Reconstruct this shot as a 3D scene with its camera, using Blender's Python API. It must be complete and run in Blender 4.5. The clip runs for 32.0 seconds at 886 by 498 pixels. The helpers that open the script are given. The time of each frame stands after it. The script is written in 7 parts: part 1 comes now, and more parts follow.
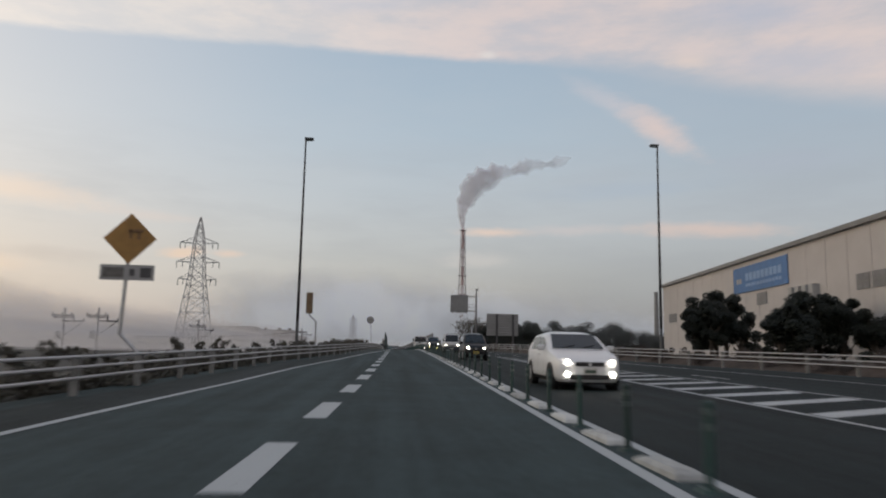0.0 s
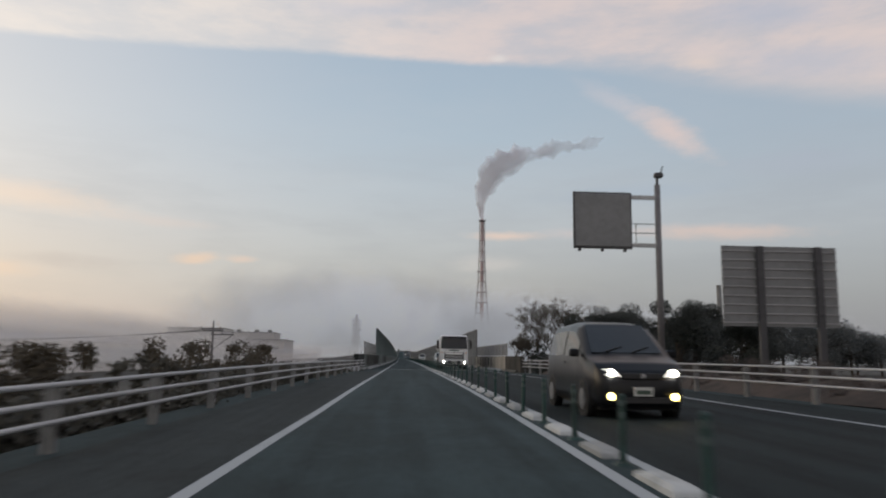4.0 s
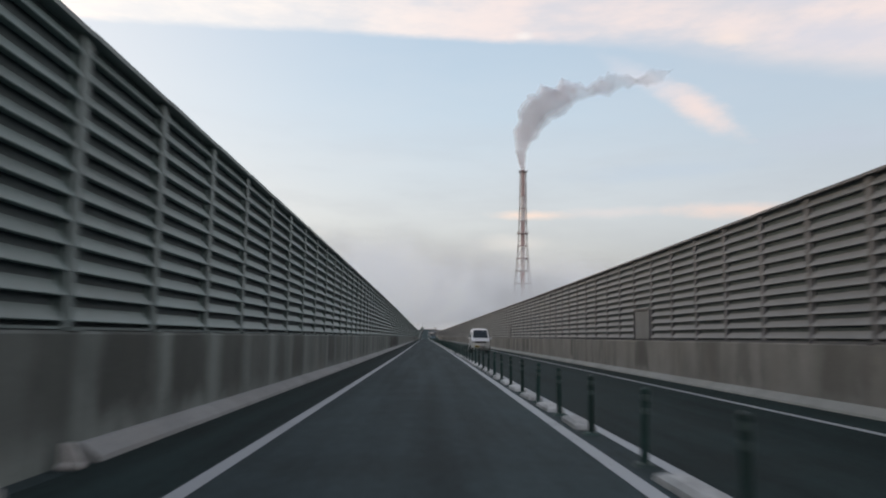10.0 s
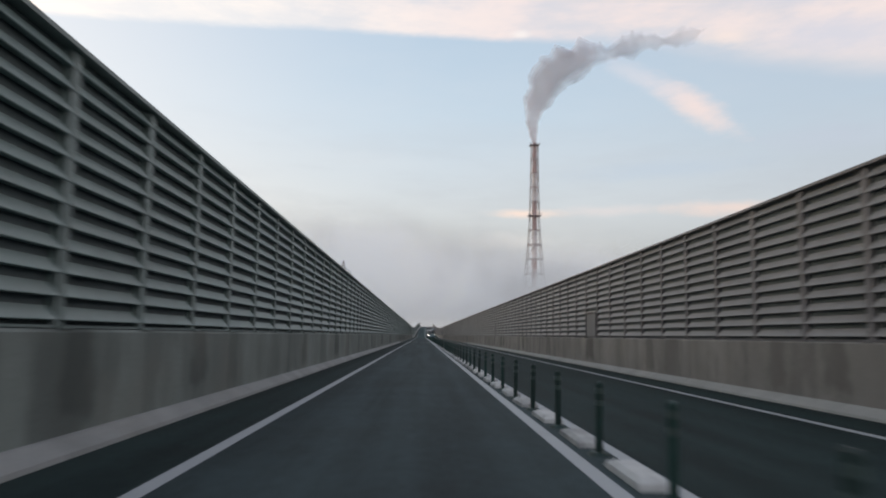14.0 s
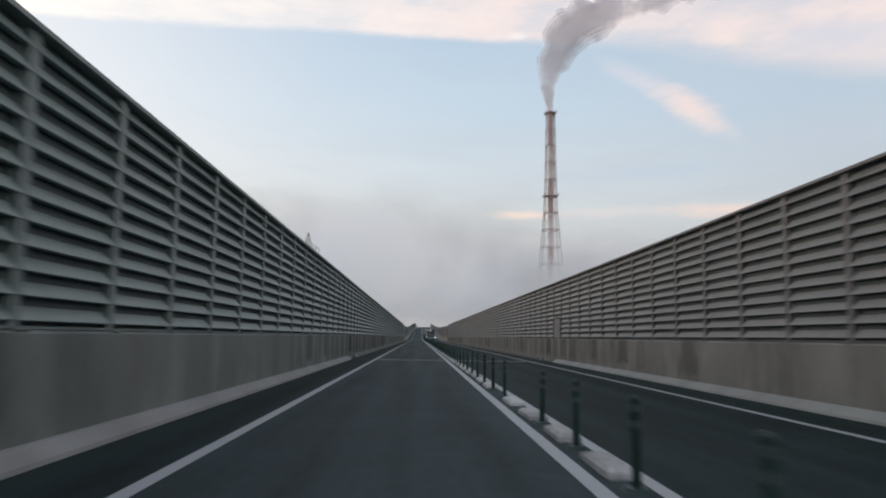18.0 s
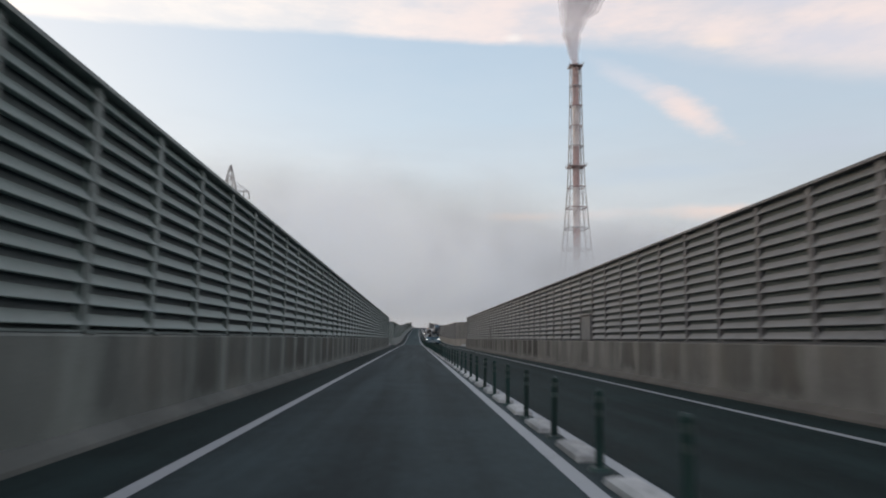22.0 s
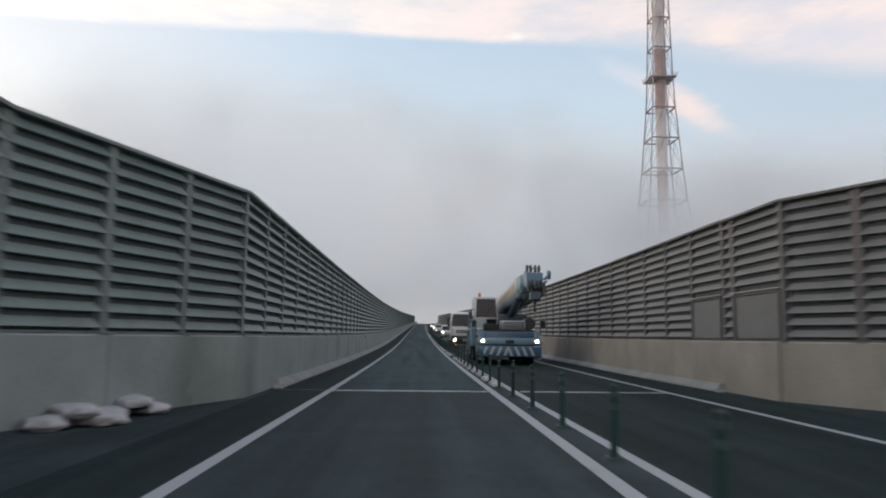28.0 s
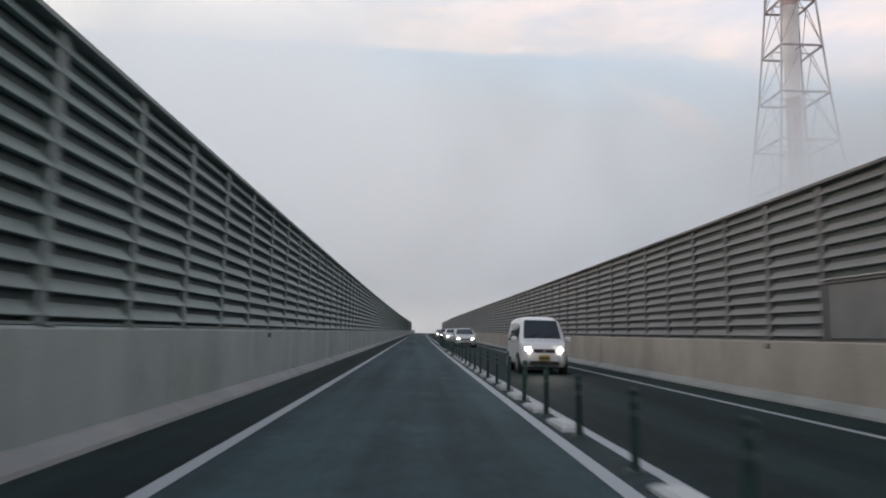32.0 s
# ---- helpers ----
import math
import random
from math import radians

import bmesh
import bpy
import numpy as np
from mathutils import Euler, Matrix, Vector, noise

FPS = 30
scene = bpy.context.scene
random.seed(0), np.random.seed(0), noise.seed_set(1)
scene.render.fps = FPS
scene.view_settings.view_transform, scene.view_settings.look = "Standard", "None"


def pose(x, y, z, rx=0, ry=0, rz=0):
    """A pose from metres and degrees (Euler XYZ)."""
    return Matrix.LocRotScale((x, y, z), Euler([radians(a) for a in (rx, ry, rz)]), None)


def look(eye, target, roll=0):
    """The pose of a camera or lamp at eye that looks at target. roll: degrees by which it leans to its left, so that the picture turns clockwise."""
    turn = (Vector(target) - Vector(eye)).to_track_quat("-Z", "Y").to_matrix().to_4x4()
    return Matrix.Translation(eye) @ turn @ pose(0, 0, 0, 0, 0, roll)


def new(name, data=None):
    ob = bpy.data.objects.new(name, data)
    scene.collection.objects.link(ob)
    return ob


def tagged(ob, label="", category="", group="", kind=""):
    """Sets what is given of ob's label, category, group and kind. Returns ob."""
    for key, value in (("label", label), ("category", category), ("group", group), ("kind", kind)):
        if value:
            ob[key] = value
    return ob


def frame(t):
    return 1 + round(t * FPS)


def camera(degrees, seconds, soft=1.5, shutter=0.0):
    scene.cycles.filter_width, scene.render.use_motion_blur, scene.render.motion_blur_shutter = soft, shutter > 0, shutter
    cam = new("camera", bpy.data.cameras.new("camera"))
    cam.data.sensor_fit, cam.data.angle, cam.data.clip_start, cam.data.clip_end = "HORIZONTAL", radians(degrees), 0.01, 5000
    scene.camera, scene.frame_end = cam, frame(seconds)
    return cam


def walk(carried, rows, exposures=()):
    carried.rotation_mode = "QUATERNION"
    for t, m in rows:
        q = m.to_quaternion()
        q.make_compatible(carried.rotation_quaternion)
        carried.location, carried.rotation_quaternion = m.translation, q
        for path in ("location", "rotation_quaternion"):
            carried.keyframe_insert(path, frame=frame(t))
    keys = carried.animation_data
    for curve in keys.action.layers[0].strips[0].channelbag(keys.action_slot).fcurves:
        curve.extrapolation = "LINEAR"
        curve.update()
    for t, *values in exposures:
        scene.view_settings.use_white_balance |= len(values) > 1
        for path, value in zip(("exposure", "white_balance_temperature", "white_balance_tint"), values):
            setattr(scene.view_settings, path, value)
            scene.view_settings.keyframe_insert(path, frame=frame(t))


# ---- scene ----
EYE = 1.15
# seconds, metres along the road, metres to the right, yaw, pitch, roll
PATH = [
    (0.0, -38.96, -0.494, -2.54, 7.08, 1.13),
    (0.5, -28.27, -0.491, -2.58, 7.17, 1.02),
    (1.0, -17.57, -0.489, -2.58, 7.23, 0.90),
    (1.5, -6.92, -0.475, -2.55, 7.38, 0.80),
    (2.0, 3.71, -0.442, -2.55, 7.44, 0.77),
    (2.5, 14.32, -0.405, -2.52, 7.50, 0.78),
    (3.0, 24.89, -0.361, -2.53, 7.49, 0.81),
    (3.5, 35.39, -0.327, -2.55, 7.52, 0.83),
    (4.0, 45.80, -0.291, -2.51, 7.63, 0.85),
    (4.5, 56.11, -0.257, -2.42, 7.76, 0.84),
    (5.0, 66.31, -0.229, -2.29, 7.86, 0.82),
    (5.5, 76.41, -0.207, -2.11, 7.87, 0.81),
    (6.0, 86.39, -0.188, -1.88, 7.76, 0.83),
    (6.5, 96.25, -0.187, -1.63, 7.76, 0.81),
    (7.0, 106.00, -0.203, -1.40, 7.67, 0.80),
    (7.5, 115.71, -0.205, -1.21, 7.48, 0.84),
    (8.0, 125.38, -0.171, -1.07, 7.32, 0.88),
    (8.5, 135.02, -0.131, -0.93, 7.18, 0.92),
    (9.0, 144.64, -0.098, -0.82, 7.06, 0.96),
    (9.5, 154.22, -0.076, -0.82, 6.93, 0.98),
    (10.0, 163.75, -0.059, -0.90, 6.80, 0.98),
    (10.5, 173.22, -0.032, -1.02, 6.72, 0.97),
    (11.0, 182.63, -0.004, -1.01, 6.69, 0.96),
    (11.5, 192.00, 0.027, -1.04, 6.70, 0.96),
    (12.0, 201.32, 0.058, -1.12, 6.71, 0.96),
    (12.5, 210.59, 0.090, -1.22, 6.73, 0.96),
    (13.0, 219.83, 0.118, -1.34, 6.73, 0.97),
    (13.5, 229.04, 0.140, -1.42, 6.71, 0.96),
    (14.0, 238.22, 0.165, -1.50, 6.67, 0.95),
    (14.5, 247.38, 0.189, -1.56, 6.65, 0.94),
    (15.0, 256.56, 0.209, -1.61, 6.68, 0.91),
    (15.5, 265.74, 0.226, -1.65, 6.73, 0.89),
    (16.0, 274.93, 0.242, -1.69, 6.78, 0.86),
    (16.5, 284.15, 0.254, -1.72, 6.80, 0.83),
    (17.0, 293.39, 0.258, -1.73, 6.75, 0.82),
    (17.5, 302.65, 0.253, -1.78, 6.80, 0.87),
    (18.0, 311.95, 0.240, -1.80, 6.79, 0.92),
    (18.5, 321.28, 0.226, -1.76, 6.79, 0.94),
    (19.0, 330.68, 0.228, -1.72, 6.84, 0.95),
    (19.5, 340.11, 0.231, -1.75, 6.82, 0.93),
    (20.0, 349.53, 0.222, -1.81, 6.88, 0.92),
    (20.5, 358.93, 0.212, -1.88, 6.93, 0.90),
    (21.0, 368.33, 0.211, -1.97, 6.95, 0.86),
    (21.5, 377.70, 0.224, -2.03, 6.96, 0.84),
    (22.0, 387.03, 0.254, -2.09, 6.94, 0.86),
    (22.5, 396.32, 0.296, -2.13, 6.92, 0.92),
    (23.0, 405.57, 0.325, -2.10, 6.96, 0.98),
    (23.5, 414.80, 0.324, -2.07, 7.00, 1.00),
    (24.0, 424.03, 0.296, -2.01, 7.00, 1.01),
    (24.5, 433.27, 0.250, -1.93, 6.96, 1.03),
    (25.0, 442.51, 0.199, -1.85, 6.92, 1.05),
    (25.5, 451.75, 0.140, -1.72, 6.97, 1.06),
    (26.0, 461.04, 0.087, -1.63, 6.98, 0.98),
    (26.5, 470.37, 0.045, -1.60, 6.95, 0.85),
    (27.0, 479.76, 0.020, -1.61, 6.89, 0.72),
    (27.5, 489.19, 0.016, -1.69, 6.88, 0.63),
    (28.0, 498.67, 0.037, -1.83, 6.85, 0.65),
    (28.5, 508.22, 0.005, -1.86, 6.80, 0.74),
    (29.0, 517.82, -0.055, -1.80, 6.85, 0.87),
    (29.5, 527.49, -0.084, -1.77, 6.80, 0.96),
    (30.0, 537.22, -0.092, -1.75, 6.78, 1.03),
    (30.5, 547.03, -0.084, -1.76, 6.76, 1.09),
    (31.0, 556.93, -0.061, -1.81, 6.70, 1.13),
    (31.5, 566.92, -0.023, -1.87, 6.65, 1.14),
    (32.0, 576.99, 0.041, -1.92, 6.62, 1.15),]


def first_bend(y):
    """The open road swings gently into line with the bridge: its offset to the side and its slope."""
    k = max(0.0, 75.0 - y)
    side, slope = -0.000095 * k * k, 0.00019 * k
    # the bridge itself turns a last 0.4 degrees between 165 and 240 m
    if y < 165:
        return side - 0.007 * (37.5 + 165 - y), slope + 0.007
    if y < 240:
        return side - 0.007 * (240 - y) ** 2 / 150, slope + 0.007 * (240 - y) / 75
    return side, slope


def first_rise(y):
    """It climbs to the bridge at 1.8 per cent and levels out: height and slope."""
    if y >= 76:
        return 0.0, 0.0
    if y > 36:
        return -0.018 * (76 - y) ** 2 / 80, 0.018 * (76 - y) / 40
    return -0.36 - 0.018 * (36 - y), 0.018


def last_rise(y):
    """Past the lay-by it climbs again, at 2.1 and then 2.5 per cent: height and slope."""
    h, g = 0.0, 0.0
    for a, c, g0, g1 in ((512.0, 582.0, 0.0, 0.021), (582.0, 640.0, 0.021, 0.025), (640.0, 3000.0, 0.025, 0.025)):
        if y > a:
            d = min(y, c) - a
            g = g0 + (g1 - g0) * d / (c - a)
            h += (g0 + g) / 2 * d
    return h, g


def view(row):
    t, y, x, yaw, pitch, roll = row
    off, slope = first_bend(y)
    (up, grade), (up2, grade2) = first_rise(y), last_rise(y)
    up, grade = up + up2, grade + grade2
    a, b = radians(yaw) - slope, radians(pitch) + grade
    eye = Vector((x + off, y, EYE + up))
    return t, look(eye, eye + Vector((-math.sin(a) * math.cos(b), math.cos(a) * math.cos(b), math.sin(b))), roll)


cam = camera(61.98, 32.0, soft=2.0, shutter=0.32)
walk(cam, [view(r) for r in PATH], [(0.0, -0.42), (3.5, -0.42), (6.3, -0.40), (8.0, -0.10), (9.5, 0.0), (26.5, 0.0), (28.0, 0.10), (30.0, 0.18), (32.0, 0.20)])

# ------------------------------------------------------------------ world, sun
world = bpy.data.worlds.new("evening_sky")
scene.world = world
world.use_nodes = True


class Nodes:
    """Short hand for node trees."""

    def __init__(self, tree):
        self.t = tree
        tree.nodes.clear()

    def n(self, kind, **inputs):
        node = self.t.nodes.new(kind)
        for key, value in inputs.items():
            self.put(node.inputs[key.replace("_", " ")], value)
        return node

    def put(self, socket, value):
        if isinstance(value, bpy.types.NodeSocket):
            self.t.links.new(value, socket)
        else:
            socket.default_value = value

    def m(self, op, a, b=0.0, c=0.0, clamp=False):
        node = self.t.nodes.new("ShaderNodeMath")
        node.operation, node.use_clamp = op, clamp
        for s, v in zip(node.inputs, (a, b, c)):
            self.put(s, v)
        return node.outputs[0]

    def ramp(self, fac, stops, interp="LINEAR"):
        node = self.t.nodes.new("ShaderNodeValToRGB")
        cr = node.color_ramp
        cr.interpolation = interp
        while len(cr.elements) < len(stops):
            cr.elements.new(0.5)
        for e, (p, col) in zip(cr.elements, stops):
            e.position = p
            e.color = (*col, 1) if isinstance(col, tuple) else (col, col, col, 1)
        self.put(node.inputs[0], fac)
        return node.outputs[0]

    def step(self, v, lo, hi):
        node = self.t.nodes.new("ShaderNodeMapRange")
        node.interpolation_type = "SMOOTHSTEP"
        for s, x in zip(node.inputs, (v, lo, hi, 0.0, 1.0)):
            self.put(s, x)
        return node.outputs[0]

    def mix(self, fac, a, b):
        node = self.t.nodes.new("ShaderNodeMix")
        node.data_type = "RGBA"
        self.put(node.inputs[0], fac)
        for s, v in ((node.inputs[6], a), (node.inputs[7], b)):
            self.put(s, (*v, 1) if isinstance(v, tuple) else v)
        return node.outputs[2]

    def noise(self, vec, scale, detail=4.0, rough=0.55, stretch=None):
        if stretch:
            mp = self.t.nodes.new("ShaderNodeMapping")
            mp.inputs["Scale"].default_value = stretch
            self.put(mp.inputs["Vector"], vec)
            vec = mp.outputs[0]
        node = self.t.nodes.new("ShaderNodeTexNoise")
        self.put(node.inputs["Vector"], vec)
        node.inputs["Scale"].default_value, node.inputs["Detail"].default_value, node.inputs["Roughness"].default_value = scale, detail, rough
        return node.outputs["Fac"]


def lin(r, g, b):
    """Linear values of a colour given in 0..255."""
    return tuple((c / 255 / 12.92) if c / 255 < 0.04045 else ((c / 255 + 0.055) / 1.055) ** 2.4 for c in (r, g, b))


SUN_AZ, SUN_EL = -62.0, 14.0  # degrees: from straight ahead to the right, above the horizon


CLOUDS = (
    (20.8, 17.0, 3.6, 1.5, -0.58, (246, 218, 207), 0.80), (17.0, 19.3, 3.6, 1.1, -0.50, (222, 213, 216), 0.48),
    (23.0, 21.6, 2.6, 0.9, -0.10, (250, 226, 212), 0.70), (7.5, 22.9, 0.9, 0.3, 0.0, (250, 240, 232), 0.60),
    (31.0, 20.8, 7.0, 1.6, -0.12, (196, 200, 214), 0.62), (28.0, 24.4, 7.0, 1.7, -0.10, (196, 200, 215), 0.68), (-4.0, 26.2, 7.0, 0.9, 0.04, (206, 208, 220), 0.45),
    (-27.0, 10.6, 7.5, 1.2, -0.05, (240, 214, 198), 0.75), (-18.0, 9.6, 5.0, 0.6, -0.06, (226, 206, 200), 0.45),
    (-15.4, 7.1, 2.0, 0.55, 0.10, (244, 208, 186), 0.80), (-12.2, 7.2, 1.4, 0.45, 0.0, (240, 208, 192), 0.65),
    (-29.0, 5.6, 4.5, 0.7, 0.0, (232, 202, 188), 0.65), (-24.5, 6.3, 4.5, 0.6, 0.02, (186, 178, 184), 0.55), (-10.0, 5.2, 8.0, 0.9, 0.02, (176, 174, 182), 0.50),
    (8.0, 9.5, 3.4, 0.5, -0.02, (246, 216, 200), 0.85), (14.0, 9.7, 4.5, 0.5, 0.02, (226, 210, 208), 0.50), (24.0, 9.4, 7.5, 0.75, -0.05, (240, 210, 198), 0.75),
    (6.8, 7.3, 3.6, 0.9, 0.0, (222, 214, 212), 0.55), (18.0, 12.6, 9.0, 0.9, 0.03, (178, 190, 208), 0.40), (-6.0, 13.4, 9.0, 0.9, -0.03, (204, 208, 214), 0.35), (30.0, 14.0, 6.0, 1.2, 0.0, (188, 192, 206), 0.45))


def build_sky():
    k = Nodes(world.node_tree)
    tc = k.n("ShaderNodeTexCoord").outputs["Generated"]
    sep = k.n("ShaderNodeSeparateXYZ", Vector=tc)
    x, y, z = sep.outputs
    az = k.m("MULTIPLY", k.m("ARCTAN2", x, y), 57.2958)
    el = k.m("MULTIPLY", k.m("ARCSINE", z), 57.2958)
    sky = k.t.nodes.new("ShaderNodeTexSky")
    sky.sky_type, sky.sun_disc = "NISHITA", False
    sky.sun_elevation, sky.sun_rotation = radians(SUN_EL), radians(SUN_AZ)
    sky.air_density, sky.dust_density, sky.ozone_density = 1.4, 3.0, 2.0
    # clear dusk gradient, from the haze at the horizon up to the blue
    grad = k.ramp(k.m("DIVIDE", el, 60.0, clamp=True), [
        (0.0, lin(168, 166, 170)), (0.035, lin(172, 170, 173)), (0.09, lin(190, 188, 190)), (0.16, lin(198, 200, 205)),
        (0.28, lin(186, 200, 213)), (0.42, lin(172, 190, 208)), (1.0, lin(150, 172, 200))])
    # warm and bright towards the low sun
    toward = k.m("COSINE", k.m("MULTIPLY", k.m("SUBTRACT", az, SUN_AZ), 0.0174533))
    warm = k.m("MULTIPLY", k.step(toward, 0.42, 1.0), k.step(el, 75.0, 2.0))
    col = k.mix(k.m("MULTIPLY", warm, 0.85), grad, lin(223, 217, 218))
    low = k.m("MULTIPLY", k.step(toward, 0.55, 0.95), k.m("MULTIPLY", k.step(el, -1.0, 1.5), k.step(el, 15.0, 5.0)))
    col = k.mix(k.m("MULTIPLY", low, 0.75), col, lin(203, 190, 191))
    # drifting cloud: a broad veil high up and thin streaks lower down
    wob = k.noise(tc, 3.2, 6.0, 0.6, (1.0, 1.0, 4.0))
    fine = k.noise(tc, 9.0, 6.0, 0.62, (1.0, 1.0, 3.5))
    wv = k.m("MULTIPLY", k.m("SUBTRACT", wob, 0.5), 5.0)
    fv = k.m("MULTIPLY", k.m("SUBTRACT", fine, 0.5), 3.0)
    mott = k.step(k.noise(tc, 5.0, 5.0, 0.6, (1.0, 1.0, 5.0)), 0.40, 0.70)
    col = k.mix(k.m("MULTIPLY", mott, k.m("MULTIPLY", k.step(el, 20.0, 10.0), 0.30)), col, lin(174, 174, 182))
    high = k.step(k.noise(tc, 2.4, 5.0, 0.6, (1.0, 1.0, 3.0)), 0.42, 0.72)
    col = k.mix(k.m("MULTIPLY", high, 0.22), col, lin(206, 208, 214))
    col = k.mix(k.m("MULTIPLY", k.step(az, 6.0, 34.0), 0.32), col, lin(172, 178, 190))
    edge = k.m("SUBTRACT", 22.6, k.m("MULTIPLY", k.m("POWER", k.m("DIVIDE", k.m("SUBTRACT", az, -2.0), 30.0), 2.0), 2.2))
    edge = k.m("SUBTRACT", edge, k.m("MULTIPLY", k.step(az, 14.0, 34.0), 1.6))
    veil = k.step(k.m("ADD", k.m("SUBTRACT", el, edge), k.m("ADD", k.m("MULTIPLY", wv, 0.18), k.m("MULTIPLY", fv, 0.20))), k.m("SUBTRACT", -0.15, k.m("MULTIPLY", k.step(az, 8.0, 24.0), 0.9)), k.m("ADD", 0.55, k.m("MULTIPLY", k.step(az, 8.0, 24.0), 1.6)))
    thin = k.step(k.m("ADD", k.m("MULTIPLY", wob, 0.5), k.m("MULTIPLY", fine, 0.5)), 0.36, 0.60)
    far_up = k.step(el, 70.0, 30.0)
    col = k.mix(k.m("MULTIPLY", k.m("MULTIPLY", veil, far_up), k.m("ADD", 0.50, k.m("MULTIPLY", thin, 0.46))), col, k.mix(k.step(az, -20.0, 12.0), lin(252, 238, 226), lin(243, 222, 214)))
    # single clouds, each a soft ragged patch: azimuth, height, half length, half height, slant, colour, strength
    grain = k.noise(tc, 30.0, 5.0, 0.65, (1.0, 1.0, 2.6))
    rag = k.m("MULTIPLY", k.m("SUBTRACT", grain, 0.5), 2.4)
    for az0, el0, la, le, slant, tint, much in CLOUDS:
        u = k.m("ADD", k.m("SUBTRACT", az, az0), k.m("MULTIPLY", wv, 0.5))
        v = k.m("ADD", k.m("SUBTRACT", k.m("SUBTRACT", el, el0), k.m("MULTIPLY", u, slant)), k.m("MULTIPLY", fv, 0.28))
        d = k.m("ADD", k.m("POWER", k.m("ABSOLUTE", k.m("DIVIDE", u, la)), 2.0), k.m("POWER", k.m("ABSOLUTE", k.m("DIVIDE", v, le)), 2.0))
        body = k.step(k.m("ADD", k.m("SQRT", d), k.m("MULTIPLY", rag, 0.35)), 1.15, 0.05)
        col = k.mix(k.m("MULTIPLY", body, much), col, lin(*tint))
    haze = k.m("MULTIPLY", k.step(el, 11.0, 2.0), k.step(az, 3.0, 18.0))
    col = k.mix(k.m("MULTIPLY", haze, 0.62), col, lin(152, 156, 166))
    # below the horizon: dull ground haze
    col = k.mix(k.step(el, 0.0, -2.0), col, lin(96, 96, 98))
    b1 = k.n("ShaderNodeBackground", Color=col, Strength=0.97)
    b2 = k.n("ShaderNodeBackground", Color=sky.outputs[0], Strength=0.05)
    add = k.n("ShaderNodeAddShader")
    k.t.links.new(b1.outputs[0], add.inputs[0])
    k.t.links.new(b2.outputs[0], add.inputs[1])
    out = k.n("ShaderNodeOutputWorld")
    k.t.links.new(add.outputs[0], out.inputs["Surface"])


build_sky()

sun = new("sun", bpy.data.lights.new("sun", "SUN"))
sun.data.energy, sun.data.angle, sun.data.color = 0.2, radians(18), (1.0, 0.86, 0.74)
sa, se = radians(SUN_AZ), radians(SUN_EL)
sun.matrix_world = look((0, 0, 60), Vector((0, 0, 60)) - Vector((math.sin(sa) * math.cos(se), math.cos(sa) * math.cos(se), math.sin(se))))


# ------------------------------------------------------------------ materials
def shader(name, build):
    mat = bpy.data.materials.new(name)
    mat.use_nodes = True
    k = Nodes(mat.node_tree)
    pos = k.n("ShaderNodeNewGeometry").outputs["Position"]
    surface = build(k, pos)
    out = k.n("ShaderNodeOutputMaterial")
    k.t.links.new(surface, out.inputs["Surface"])
    return mat


def principled(k, colour, rough=0.6, metal=0.0, height=None, strength=0.3, dist=0.01, **more):
    b = k.n("ShaderNodeBsdfPrincipled", Roughness=rough, Metallic=metal)
    k.put(b.inputs["Base Color"], (*colour, 1) if isinstance(colour, tuple) else colour)
    for key, v in more.items():
        k.put(b.inputs[key.replace("_", " ")], v)
    if height is not None:
        bump = k.n("ShaderNodeBump", Strength=strength, Distance=dist, Height=height)
        k.t.links.new(bump.outputs[0], b.inputs["Normal"])
    return b.outputs[0]


def plain(name, colour, rough=0.6, metal=0.0, vary=0.12, scale=6.0, bump=0.15, per_object=0.0):
    """Paint, steel or plastic with a little dirt at two scales."""
    def build(k, pos):
        n1, n2 = k.noise(pos, scale, 5.0), k.noise(pos, scale * 0.13, 3.0)
        v = k.m("ADD", k.m("MULTIPLY", n1, 0.5), k.m("MULTIPLY", n2, 0.5))
        if per_object:
            r = k.n("ShaderNodeObjectInfo").outputs["Random"]
            v = k.m("ADD", v, k.m("MULTIPLY", k.m("SUBTRACT", r, 0.5), per_object))
        dark, light = tuple(c * (1 - vary) for c in colour), tuple(min(1, c * (1 + vary)) for c in colour)
        col = k.mix(k.step(v, 0.35, 0.65), dark, light)
        return principled(k, col, k.m("ADD", rough - 0.08, k.m("MULTIPLY", n1, 0.16)), metal, n1, bump, 0.004)
    return shader(name, build)


def asphalt_mat(name, base, gloss_level=0.2):
    def build(k, pos):
        grit, patch = k.noise(pos, 90.0, 2.0, 0.7), k.noise(pos, 0.6, 5.0, 0.65)
        track = k.noise(pos, 1.0, 3.0, 0.5, (1.6, 0.05, 1.0))
        crack = k.noise(pos, 0.9, 8.0, 0.75)
        v = k.m("ADD", k.m("MULTIPLY", grit, 0.25), k.m("ADD", k.m("MULTIPLY", patch, 0.25), k.m("MULTIPLY", track, 0.30)))
        v = k.m("ADD", v, k.m("MULTIPLY", k.noise(pos, 7.0, 4.0, 0.7), 0.20))
        col = k.mix(k.step(v, 0.38, 0.62), tuple(c * 0.60 for c in base), tuple(c * 1.50 for c in base))
        line = k.step(k.m("ABSOLUTE", k.m("SUBTRACT", crack, 0.5)), 0.004, 0.0)
        col = k.mix(k.m("MULTIPLY", line, 0.45), col, (0.012, 0.012, 0.013))
        return principled(k, col, k.m("ADD", 0.70, k.m("MULTIPLY", patch, 0.2)), 0.0, grit, 0.5, 0.006, Specular_IOR_Level=gloss_level)
    return shader(name, build)


